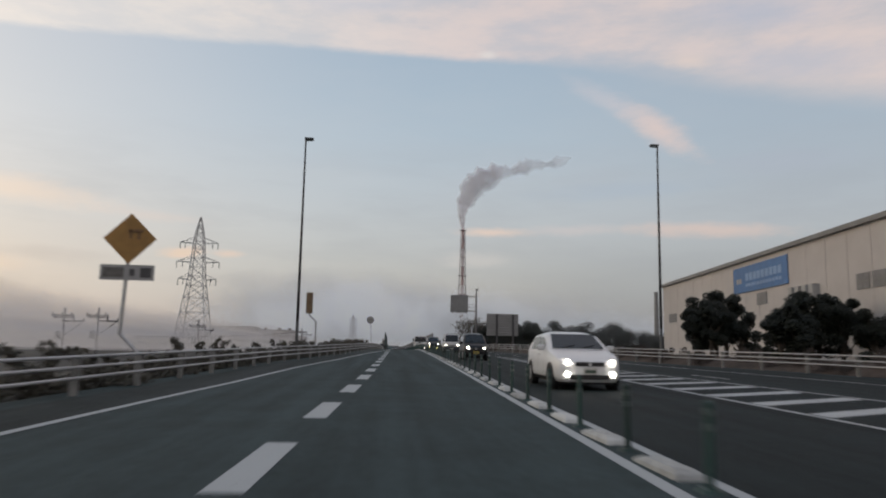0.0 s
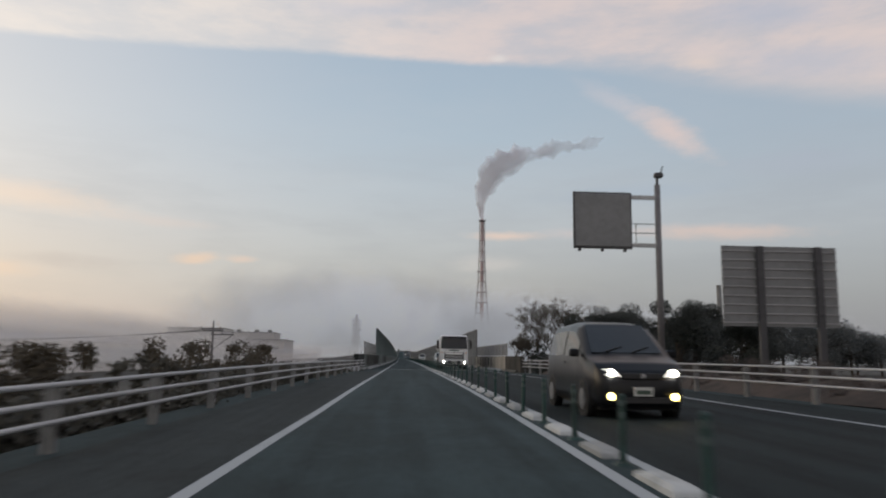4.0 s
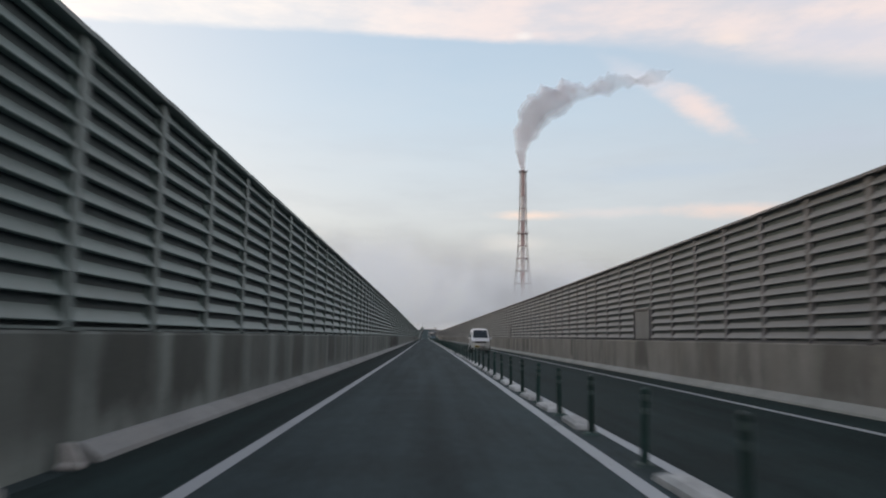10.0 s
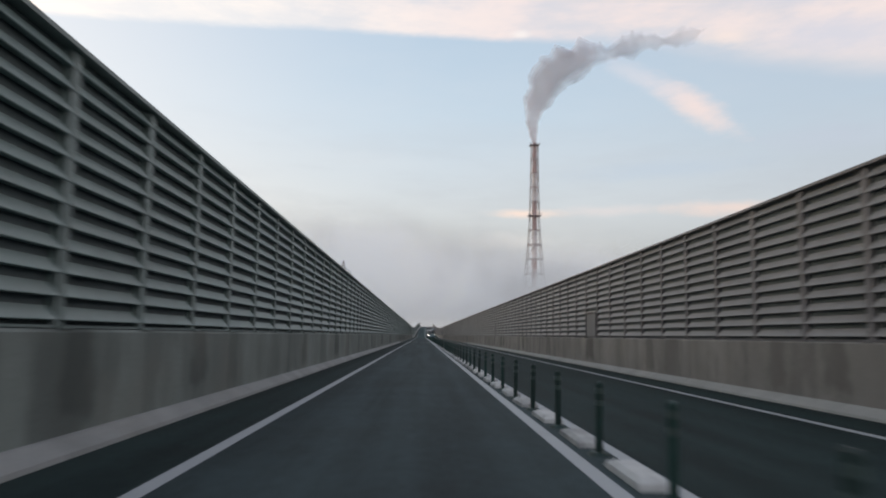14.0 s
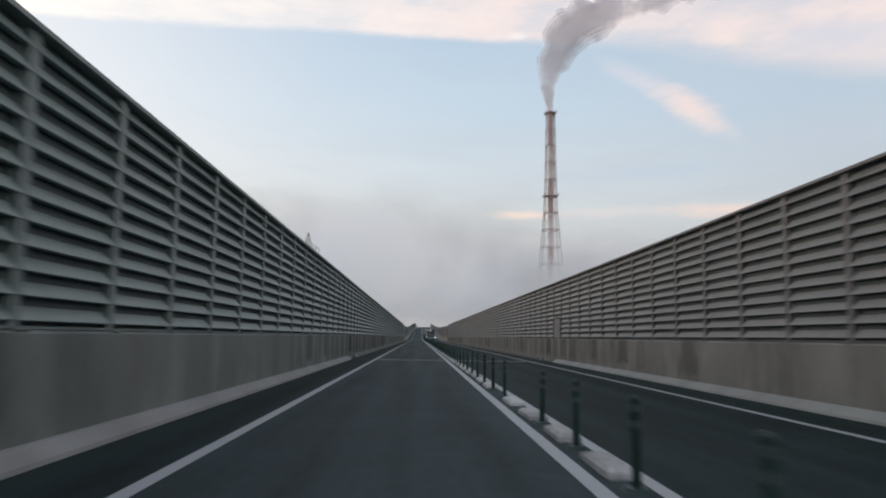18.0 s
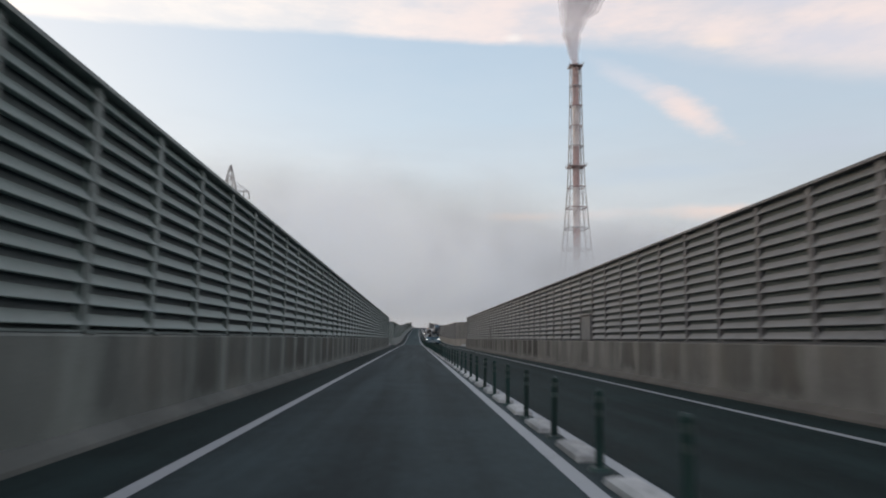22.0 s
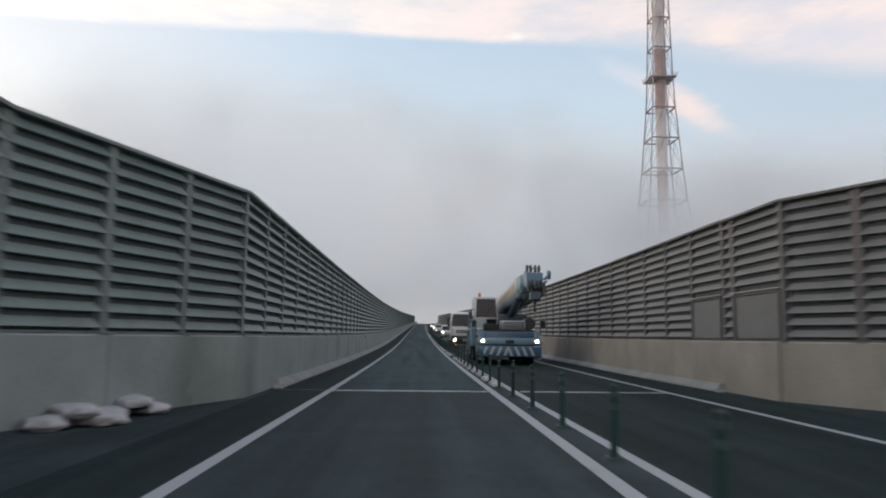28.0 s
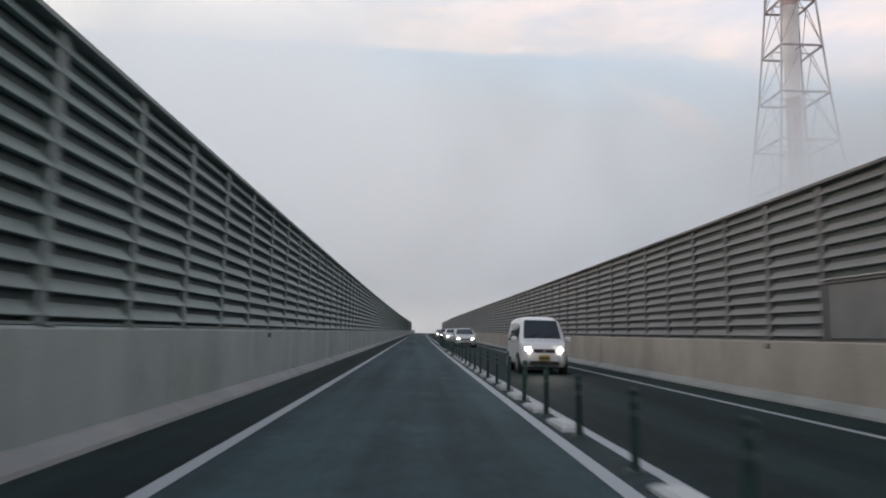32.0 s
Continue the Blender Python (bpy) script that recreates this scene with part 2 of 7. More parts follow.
def concrete_mat(name, base, stain, lo=0.50, zones=(), soot=(), phase=0.0, washed=()):
    """Cast concrete; black damp patches gather under the panels along the given stretches, soot blackens others."""
    def build(k, pos):
        g, p = k.noise(pos, 24.0, 4.0, 0.6), k.noise(pos, 0.7, 4.0, 0.6)
        run = k.noise(pos, 1.0, 4.0, 0.55, (1.0, 1.25, 0.22))
        blotch = k.noise(pos, 0.9, 6.0, 0.62, (1.0, 1.2, 1.0))
        where = k.step(k.noise(pos, 0.055, 2.0, 0.5, (0.4, 1.0, 0.01)), 0.42, 0.62)
        xyz = k.n("ShaderNodeSeparateXYZ", Vector=pos)
        y, height = xyz.outputs[1], xyz.outputs[2]
        thick = 0.0
        for y0, y1, much in zones:
            z = k.m("MULTIPLY", k.m("MULTIPLY", k.step(y, y0 - 5.0, y0 + 2.0), k.step(y, y1 + 5.0, y1 - 3.0)), much)
            thick = z if thick == 0.0 else k.m("ADD", thick, z)
        where = k.m("ADD", k.m("MULTIPLY", where, 0.6), thick, clamp=True)
        col = k.mix(k.step(k.m("ADD", k.m("MULTIPLY", g, 0.4), k.m("MULTIPLY", p, 0.6)), 0.32, 0.68), tuple(c * 0.82 for c in base), tuple(c * 1.12 for c in base))
        band = k.step(k.noise(pos, 1.0, 3.0, 0.5, (1.0, 0.62, 0.14)), 0.40, 0.60)
        col = k.mix(k.m("MULTIPLY", band, stain * 0.42), col, tuple(c * 0.52 for c in base))
        v = k.m("ADD", k.m("MULTIPLY", run, 0.70), k.m("MULTIPLY", blotch, 0.30))
        v = k.m("ADD", v, k.m("MULTIPLY", k.m("ADD", thick, 0.0, clamp=True), 0.045)) if zones else v
        drip = k.m("MULTIPLY", k.step(v, lo - 0.03, lo + 0.06), k.m("MULTIPLY", where, 0.55))
        # one broad patch under most panels: wider towards its foot, with a ragged rim
        cell = k.m("DIVIDE", k.m("SUBTRACT", y, phase), 2.0)
        rnd = k.t.nodes.new("ShaderNodeTexWhiteNoise")
        rnd.noise_dimensions = "1D"
        k.put(rnd.inputs["W"], k.m("FLOOR", cell))
        chan = k.n("ShaderNodeSeparateXYZ", Vector=rnd.outputs["Color"])
        r1, r2, r3 = chan.outputs
        rag = k.m("ADD", k.m("MULTIPLY", k.m("SUBTRACT", k.noise(pos, 2.3, 5.0, 0.6), 0.5), 0.50), k.m("MULTIPLY", k.m("SUBTRACT", k.noise(pos, 1.0, 2.0, 0.5, (1.0, 5.0, 0.5)), 0.5), 0.22))
        across = k.m("ABSOLUTE", k.m("SUBTRACT", k.m("FRACT", cell), k.m("ADD", 0.42, k.m("MULTIPLY", r2, 0.16))))
        widen = k.m("SUBTRACT", 1.15, k.m("MULTIPLY", height, 0.35))
        half_w = k.m("MULTIPLY", k.m("ADD", k.m("ADD", 0.15, k.m("MULTIPLY", r1, 0.30)), k.m("MULTIPLY", thick, 0.17)), widen)
        side = k.m("SUBTRACT", half_w, k.m("ADD", across, k.m("MULTIPLY", rag, 0.55)))
        foot = k.m("SUBTRACT", height, k.m("ADD", k.m("ADD", 0.08, k.m("MULTIPLY", r3, 0.24)), rag))
        patch = k.m("MULTIPLY", k.step(side, -0.07, 0.09), k.step(foot, -0.08, 0.20))
        odds = k.m("ADD", 0.38, k.m("MULTIPLY", k.m("ADD", thick, k.m("MULTIPLY", where, 0.25)), 0.85)) if zones else 0.16
        strong = k.m("ADD", k.m("ADD", 0.22, k.m("MULTIPLY", r3, 0.30)), k.m("MULTIPLY", k.m("ADD", thick, 0.0, clamp=True), 0.60), clamp=True)
        patch = k.m("MULTIPLY", patch, k.m("MULTIPLY", k.m("LESS_THAN", r2, odds), strong))
        drip = k.m("MAXIMUM", drip, patch)
        for y0, y1 in soot:
            black = k.m("MULTIPLY", k.m("MULTIPLY", k.step(y, y0 - 0.5, y0 + 0.5), k.step(y, y1 + 0.8, y1 - 0.8)), k.step(k.m("ADD", p, k.m("MULTIPLY", run, 0.4)), 0.40, 0.62))
            drip = k.m("MAXIMUM", drip, black)
        col = k.mix(k.m("MULTIPLY", drip, stain), col, (0.013, 0.0138, 0.0138))
        # grime between the posts, rinsed pale under each of them
        for y0, y1, much in washed:
            here = k.m("MULTIPLY", k.step(y, y0 - 6.0, y0 + 6.0), k.step(y, y1 + 3.0, y1 - 3.0))
            mid = k.m("ABSOLUTE", k.m("SUBTRACT", k.m("FRACT", cell), 0.5))
            if much > 1.5:
                mid = k.m("SUBTRACT", mid, k.m("MULTIPLY", k.m("GREATER_THAN", r3, 0.35), 0.3))
            body = k.step(k.m("ADD", mid, k.m("MULTIPLY", rag, 0.22)), 0.48, 0.30)
            fall = k.step(k.m("ADD", height, k.m("MULTIPLY", rag, -0.5)), 0.02, 0.46)
            dim = k.m("MULTIPLY", k.m("MULTIPLY", body, fall), k.m("MULTIPLY", here, k.m("ADD", much * 0.45, k.m("MULTIPLY", r1, much * 0.75))))
            col = k.mix(dim, col, (0.030, 0.029, 0.026))
        tan = k.step(k.noise(pos, 1.0, 3.0, 0.5, (1.0, 0.5, 0.5)), 0.5, 0.72)
        col = k.mix(k.m("MULTIPLY", tan, 0.10), col, (0.30, 0.26, 0.21))
        seam = k.m("ABSOLUTE", k.m("SUBTRACT", k.m("FRACT", k.m("DIVIDE", y, 9.7)), 0.5))
        col = k.mix(k.m("MULTIPLY", k.step(seam, 0.0025, 0.0012), 0.35), col, (0.05, 0.05, 0.05))
        return principled(k, col, 0.88, 0.0, g, 0.35, 0.008, Specular_IOR_Level=0.12)
    return shader(name, build)


def paint_line_mat(name, base, worn):
    def build(k, pos):
        g, p = k.noise(pos, 40.0, 5.0, 0.7), k.noise(pos, 1.2, 4.0, 0.65)
        v = k.m("ADD", k.m("MULTIPLY", g, 0.55), k.m("MULTIPLY", p, 0.45))
        col = k.mix(k.step(v, worn - 0.06, worn + 0.08), base, (0.09, 0.092, 0.095))
        return principled(k, col, 0.7, 0.0, g, 0.3, 0.003)
    return shader(name, build)


def leaf_mat(name, dark, light):
    def build(k, pos):
        r = k.n("ShaderNodeNewGeometry").outputs["Random Per Island"]
        n1 = k.noise(pos, 1.1, 3.0)
        col = k.mix(k.m("ADD", k.m("MULTIPLY", r, 0.6), k.m("MULTIPLY", n1, 0.4)), dark, light)
        return principled(k, col, 0.7, 0.0, None)
    return shader(name, build)


def glow_mat(name, colour, strength):
    def build(k, pos):
        return k.n("ShaderNodeEmission", Color=(*colour, 1), Strength=strength).outputs[0]
    return shader(name, build)


def smoke_mat(name, colour, build_alpha, glow=0.0, dim=0.84, specks=False):
    def build(k, pos):
        tone = k.mix(k.step(k.noise(pos, 0.014, 3.0, 0.5), 0.34, 0.66), tuple(c * dim for c in colour), colour)
        d = k.n("ShaderNodeBsdfDiffuse", Color=tone)
        tl = k.n("ShaderNodeBsdfTranslucent", Color=tone)
        half = k.n("ShaderNodeMixShader", Fac=0.5)
        k.t.links.new(d.outputs[0], half.inputs[1])
        k.t.links.new(tl.outputs[0], half.inputs[2])
        body = half.outputs[0]
        # faint emission stands in for the light scattered inside the mist
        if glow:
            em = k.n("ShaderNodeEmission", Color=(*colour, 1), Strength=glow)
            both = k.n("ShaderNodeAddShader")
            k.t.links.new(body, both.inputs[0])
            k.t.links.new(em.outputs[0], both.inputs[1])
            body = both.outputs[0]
        clear = k.n("ShaderNodeBsdfTransparent")
        speck = k.t.nodes.new("ShaderNodeTexWhiteNoise")
        k.put(speck.inputs["Vector"], pos)
        alpha = build_alpha(k, pos)
        ms = k.n("ShaderNodeMixShader", Fac=k.m("LESS_THAN", speck.outputs["Value"], alpha) if specks else alpha)
        k.t.links.new(clear.outputs[0], ms.inputs[1])
        k.t.links.new(body, ms.inputs[2])
        return ms.outputs[0]
    return shader(name, build)


ASPHALT = asphalt_mat("asphalt", (0.0365, 0.0520, 0.0550), 0.07)
SHOULDER = asphalt_mat("dark_asphalt", (0.0182, 0.0302, 0.0305), 0.07)
RAMP = asphalt_mat("ramp_asphalt", (0.0185, 0.0245, 0.0260), 0.07)
VERGE = asphalt_mat("pale_verge_asphalt", (0.036, 0.043, 0.044), 0.06)
ASPHALT_LATE = asphalt_mat("paler_asphalt", (0.0425, 0.0700, 0.0755), 0.07)
# left base colours carry the teal of shade, the _R copies the warmer light
CONCRETE = concrete_mat("old_concrete", (0.205, 0.240, 0.230), 0.90, 0.51, [(145, 160, 0.8), (225, 243, 1.0), (345, 388, 0.45)], [(97, 103.6)], 0.6, [(106, 129, 1.9), (136, 215, 0.40), (246, 335, 0.12), (340, 392, 0.42), (396, 484, 0.50)])
CONCRETE_R = concrete_mat("old_concrete_lit_side", (0.213, 0.217, 0.214), 0.88, 0.53, [(160, 161, 1.0)], (), 1.5, [(165, 290, 0.1), (338, 410, 0.40), (424, 483, 0.62)])
CONCRETE_TAN = concrete_mat("tan_concrete", (0.350, 0.328, 0.295), 0.88, 0.56, [(112, 122, 1.0)], (), 0.3)
CONCRETE_SOOTY = concrete_mat("sooty_brown_concrete", (0.058, 0.056, 0.053), 0.60, 0.52)
CONCRETE_NEW = concrete_mat("newer_concrete", (0.285, 0.335, 0.327), 0.36, 0.62, soot=[(510.7, 511.5), (512.6, 513.5)])
CONCRETE_NEW_R = concrete_mat("newer_concrete_lit_side", (0.325, 0.312, 0.292), 0.30, 0.60)
KERB = concrete_mat("kerb_concrete", (0.27, 0.285, 0.285), 0.35, 0.58)
LINE = paint_line_mat("road_paint", (0.345, 0.37, 0.385), 0.61)
LINE_WORN = paint_line_mat("worn_road_paint", (0.40, 0.42, 0.43), 0.55)
BLOCK = plain("white_block", (0.38, 0.39, 0.385), 0.75, 0, 0.3, 9.0, 0.4, 0.3)
GREEN = plain("green_plastic", (0.012, 0.040, 0.036), 0.5, 0, 0.3, 12.0, 0.1, 0.4)
BAND = plain("reflective_band", (0.055, 0.085, 0.08), 0.4, 0, 0.2, 12.0)
# side light put into colour: left copies tinted teal, right copies darkened
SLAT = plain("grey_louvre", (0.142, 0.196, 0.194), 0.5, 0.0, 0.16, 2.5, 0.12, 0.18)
SLAT_R = plain("grey_louvre_right_shade", (0.130, 0.138, 0.150), 0.55, 0.0, 0.18, 2.5, 0.12, 0.18)
POST_R = plain("barrier_post_right_shade", (0.092, 0.094, 0.106), 0.55, 0.0, 0.18, 3.0, 0.12, 0.15)
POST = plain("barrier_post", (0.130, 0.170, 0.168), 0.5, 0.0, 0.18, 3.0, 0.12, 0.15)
BACKING = plain("louvre_backing", (0.066, 0.086, 0.092), 0.8, 0, 0.2)
STEEL = plain("galvanised_steel", (0.36, 0.37, 0.38), 0.42, 0.55, 0.15, 7.0)
RAILPAINT = plain("pale_rail_paint", (0.41, 0.415, 0.43), 0.45, 0.1, 0.15, 5.0)
RAILPOST = plain("rail_post_paint", (0.19, 0.19, 0.185), 0.6, 0.1, 0.25, 5.0)
DARKSTEEL = plain("dark_steel", (0.06, 0.062, 0.065), 0.5, 0.3, 0.2)
# distance haze is mixed into the lattice steel and both tower reds
LATTICE = plain("lattice_steel_hazed", (0.38, 0.38, 0.395), 0.55, 0.3, 0.2, 0.8)
LATTICE_RED = plain("tower_red_hazed", (0.36, 0.29, 0.295), 0.65, 0.0, 0.25, 0.5)
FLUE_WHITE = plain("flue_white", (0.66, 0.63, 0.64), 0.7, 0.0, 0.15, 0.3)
FLUE_RED = plain("flue_red_hazed", (0.42, 0.315, 0.315), 0.7, 0.0, 0.25, 0.3)
WHITEBAG = plain("white_sack", (0.44, 0.45, 0.47), 0.75, 0, 0.12, 5.0, 0.5)
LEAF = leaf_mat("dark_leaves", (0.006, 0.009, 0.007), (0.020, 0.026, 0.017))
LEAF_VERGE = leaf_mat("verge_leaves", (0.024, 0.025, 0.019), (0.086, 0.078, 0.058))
# leaves of the far trees, greyed in colour for the haze before them
LEAF_FAR = leaf_mat("hazed_leaves", (0.026, 0.030, 0.029), (0.064, 0.070, 0.064))
LEAF_RUST = leaf_mat("rust_leaves", (0.018, 0.014, 0.011), (0.066, 0.044, 0.032))
LEAF_DRY = leaf_mat("dry_leaves", (0.030, 0.026, 0.018), (0.095, 0.075, 0.045))
BARK = plain("bark", (0.055, 0.045, 0.037), 0.9, 0, 0.35, 8.0, 0.8)
BANK = plain("rusty_grass_bank", (0.050, 0.036, 0.028), 0.95, 0, 0.5, 2.2, 0.8)
GROUND = plain("dry_grass_ground", (0.036, 0.035, 0.031), 0.95, 0, 0.45, 0.9, 0.6)
GLASS_DARK = shader("dark_window_glass", lambda k, pos: principled(k, k.mix(k.noise(pos, 2.0, 3.0), (0.010, 0.013, 0.015), (0.024, 0.029, 0.032)), 0.06, 0.0, None, Specular_IOR_Level=0.42))
LENS = plain("lamp_lens", (0.45, 0.46, 0.46), 0.2, 0.0, 0.1)
TYRE = plain("tyre_rubber", (0.018, 0.018, 0.018), 0.85, 0, 0.2)
RIM = plain("wheel_rim", (0.38, 0.38, 0.39), 0.35, 0.8, 0.15)
BLACKPL = plain("black_plastic", (0.022, 0.022, 0.023), 0.55, 0, 0.2)
CHROME = plain("bright_metal", (0.62, 0.63, 0.64), 0.25, 0.9, 0.1)
LAMP_ON = glow_mat("headlight_on", (1.0, 0.93, 0.80), 26.0)
LAMP_WARM = glow_mat("halogen_lamp_on", (1.0, 0.80, 0.42), 26.0)
FOG_ON = glow_mat("fog_light_on", (1.0, 0.72, 0.22), 18.0)
TAIL_RED = plain("red_lens", (0.30, 0.02, 0.015), 0.3)
AMBER = plain("amber_lens", (0.55, 0.20, 0.03), 0.3)


def gloss(name, colour, flake=0.05, coat=0.25):
    def build(k, pos):
        n1 = k.noise(pos, 1.5, 3.0)
        col = k.mix(n1, tuple(c * (1 - flake) for c in colour), tuple(min(1, c * (1 + flake)) for c in colour))
        return principled(k, col, 0.28, 0.0, None, Coat_Weight=coat, Coat_Roughness=0.12, Specular_IOR_Level=min(0.5, 0.12 + 1.52 * coat))
    return shader(name, build)


WHITE_PAINT = gloss("white_car_paint", (0.66, 0.67, 0.68))
SILVER_PAINT = gloss("silver_car_paint", (0.42, 0.44, 0.45))
DARK_PAINT = gloss("dark_car_paint", (0.010, 0.011, 0.013), 0.05, 0.06)
CREAM_PAINT = gloss("cream_car_paint", (0.44, 0.43, 0.31))
BLUE_PAINT = gloss("crane_blue", (0.055, 0.135, 0.215))
TANK = plain("tank_white", (0.50, 0.51, 0.52), 0.35, 0.1, 0.12, 1.0)


# ------------------------------------------------------------------ building helpers
class B:
    """Collects boxes, tubes and profiles into one mesh."""

    def __init__(self):
        self.v, self.f = [], []

    def add(self, verts, faces):
        o = len(self.v)
        self.v += [tuple(p) for p in verts]
        self.f += [tuple(i + o for i in q) for q in faces]
        return self

    def box(self, x0, x1, y0, y1, z0, z1, bev=0.0, m=None):
        b = bev
        if b:
            ring = lambda z, d: [(x0 + d, y0 + d, z), (x1 - d, y0 + d, z), (x1 - d, y1 - d, z), (x0 + d, y1 - d, z)]
            vs = ring(z0, b) + ring(z0 + b, 0) + ring(z1 - b, 0) + ring(z1, b)
            fs = [(3, 2, 1, 0), (12, 13, 14, 15)] + [(r * 4 + i, r * 4 + (i + 1) % 4, r * 4 + 4 + (i + 1) % 4, r * 4 + 4 + i) for r in range(3) for i in range(4)]
        else:
            vs = [(x, y, z) for z in (z0, z1) for x, y in ((x0, y0), (x1, y0), (x1, y1), (x0, y1))]
            fs = [(3, 2, 1, 0), (4, 5, 6, 7), (0, 1, 5, 4), (1, 2, 6, 5), (2, 3, 7, 6), (3, 0, 4, 7)]
        if m is not None:
            vs = [tuple(m @ Vector(p)) for p in vs]
        return self.add(vs, fs)

    def rod(self, p, q, r, n=6, r2=None, caps=True):
        p, q = Vector(p), Vector(q)
        d = (q - p).normalized()
        a = d.cross(Vector((0, 0, 1)) if abs(d.z) < 0.9 else Vector((1, 0, 0))).normalized()
        c = d.cross(a)
        r2 = r if r2 is None else r2
        vs = [p + (a * math.cos(2 * math.pi * i / n) + c * math.sin(2 * math.pi * i / n)) * r for i in range(n)]
        vs += [q + (a * math.cos(2 * math.pi * i / n) + c * math.sin(2 * math.pi * i / n)) * r2 for i in range(n)]
        fs = [(i, i + n, (i + 1) % n + n, (i + 1) % n) for i in range(n)]
        if caps:
            fs += [tuple(range(n)), tuple(range(2 * n - 1, n - 1, -1))]
        return self.add(vs, fs)

    def pipe(self, pts, r, n=6):
        pts = [Vector(p) for p in pts]
        rings = []
        for i, p in enumerate(pts):
            d = (pts[min(i + 1, len(pts) - 1)] - pts[max(i - 1, 0)]).normalized()
            a = d.cross(Vector((0, 0, 1)) if abs(d.z) < 0.9 else Vector((1, 0, 0))).normalized()
            c = d.cross(a)
            rings += [p + (a * math.cos(2 * math.pi * j / n) + c * math.sin(2 * math.pi * j / n)) * r for j in range(n)]
        fs = [(i * n + j, i * n + n + j, i * n + n + (j + 1) % n, i * n + (j + 1) % n) for i in range(len(pts) - 1) for j in range(n)]
        fs += [tuple(range(n)), tuple(range(len(rings) - 1, len(rings) - n - 1, -1))]
        return self.add(rings, fs)

    def extrude(self, prof, path):
        """A closed profile of (sideways, up) carried along plan points (x, y, z)."""
        n, pts = len(prof), [Vector(p) for p in path]
        vs = []
        for i, p in enumerate(pts):
            d = pts[min(i + 1, len(pts) - 1)] - pts[max(i - 1, 0)]
            side = Vector((d.y, -d.x, 0)).normalized()
            if 0 < i < len(pts) - 1:
                e = (pts[i + 1] - p).normalized()
                side /= max(0.5, abs(side.dot(Vector((e.y, -e.x, 0)).normalized())))
            vs += [p + side * s + Vector((0, 0, u)) for s, u in prof]
        fs = [(i * n + j, i * n + (j + 1) % n, i * n + n + (j + 1) % n, i * n + n + j) for i in range(len(pts) - 1) for j in range(n)]
        fs += [tuple(range(n - 1, -1, -1)), tuple(range(len(vs) - n, len(vs)))]
        return self.add(vs, fs)

    def ribbon(self, left, right):
        n = len(left)
        return self.add(list(left) + list(right), [(i, n + i, n + i + 1, i + 1) for i in range(n - 1)])

    def mesh(self, name, mat, smooth=False):
        me = bpy.data.meshes.new(name)
        me.from_pydata(self.v, [], self.f)
        bm = bmesh.new()
        bm.from_mesh(me)
        bmesh.ops.recalc_face_normals(bm, faces=bm.faces)
        bm.to_mesh(me)
        bm.free()
        me.materials.append(mat)
        if smooth:
            me.polygons.foreach_set("use_smooth", [True] * len(me.polygons))
        return me


def part(name, b, mat, parent=None, label="", m=None, smooth=False):
    ob = new(name, b if isinstance(b, bpy.types.Mesh) else b.mesh(name, mat, smooth))
    if parent is not None:
        ob.parent = parent
    if m is not None:
        ob.matrix_basis = m
    return tagged(ob, label)


def thing(name, label, category, x=0.0, y=0.0, z=0.0, group="", kind="", turn=0.0, tip=0.0):
    ob = new(name)
    ob.matrix_basis = pose(x, y, z, math.degrees(math.atan(tip)), 0, turn)
    return tagged(ob, label, category, group, kind)


def along(table, y):
    return float(np.interp(y, [a for a, _ in table], [b for _, b in table]))


# ------------------------------------------------------------------ plan
Y0 = -70.0
LEFT_LINE, RIGHT_LINE, RIGHT_LINE_2, RIGHT_EDGE = -1.83, 1.65, 2.14, 5.72
DELINEATOR = 1.93
LEFT_WALL, RIGHT_WALL = -3.17, 7.02
WALL_H, TOP = 1.15, 3.89
WALL_START_L, WALL_START_R = 97.7, 97.0
LOUVRE_L, LOUVRE_R = 122.6, 123.5
BAY0, BAY1 = 482.6, 512.7
BAY0_L = 486.6
JOINTS = (105.0, 348.5, 514.8)
LEFT_EDGE_TABLE = [(-70, -5.25), (-27, -5.04), (-21, -4.85), (-8, -4.72), (1, -4.25), (15, -3.7), (31, -3.0), (38, -2.42), (44, -2.1), (60, -1.9), (95, LEFT_LINE), (900, LEFT_LINE)]
RAIL_TABLE = [(-70, -6.6), (-24, -6.48), (-5, -6.35), (4, -5.7), (20, -4.9), (34, -4.25), (50, -4.0), (75, -3.75), (90, -3.5), (100.5, -3.28)]
RAIL_R_TABLE = [(-70, 19.5), (-8, 18.4), (8, 15.2), (25, 13.2), (46, 10.9), (65, 9.4), (80, 8.4), (98, 7.75)]


def curve(y):
    """How the carriageway strays from a straight level line: to the side, and up. Far ahead it bends a little to the right."""
    k = max(0.0, y - 600.0)
    return 0.00003 * k * k + first_bend(y)[0], first_rise(y)[0] + last_rise(y)[0]


def grade(y):
    return first_rise(y)[1] + last_rise(y)[1]


def place(x, y, z=0.0):
    dx, dz = curve(y)
    return (x + dx, y, z + dz)


STEPS = [Y0 + 5 * i for i in range(116)] + [510 + 4 * i for i in range(98)]
STEPS = sorted(set(float(s) for s in STEPS))

# ------------------------------------------------------------------ ground, road and markings
b = B()
gx = [-3000, -600, -200, -60, -20, 20, 60, 200, 600, 3000]
gy = [-600, -100, 0, 36, 56, 76, 300, 510, 530, 555, 582, 610, 640, 900, 1500, 4500]
b.add([(x, y, -0.75 + first_rise(max(y, -150))[0] + (last_rise(min(y, 900))[0] if abs(x) <= 20 else 0.0)) for y in gy for x in gx], [(j * 10 + i, j * 10 + i + 1, j * 10 + i + 11, j * 10 + i + 10) for j in range(len(gy) - 1) for i in range(9)])
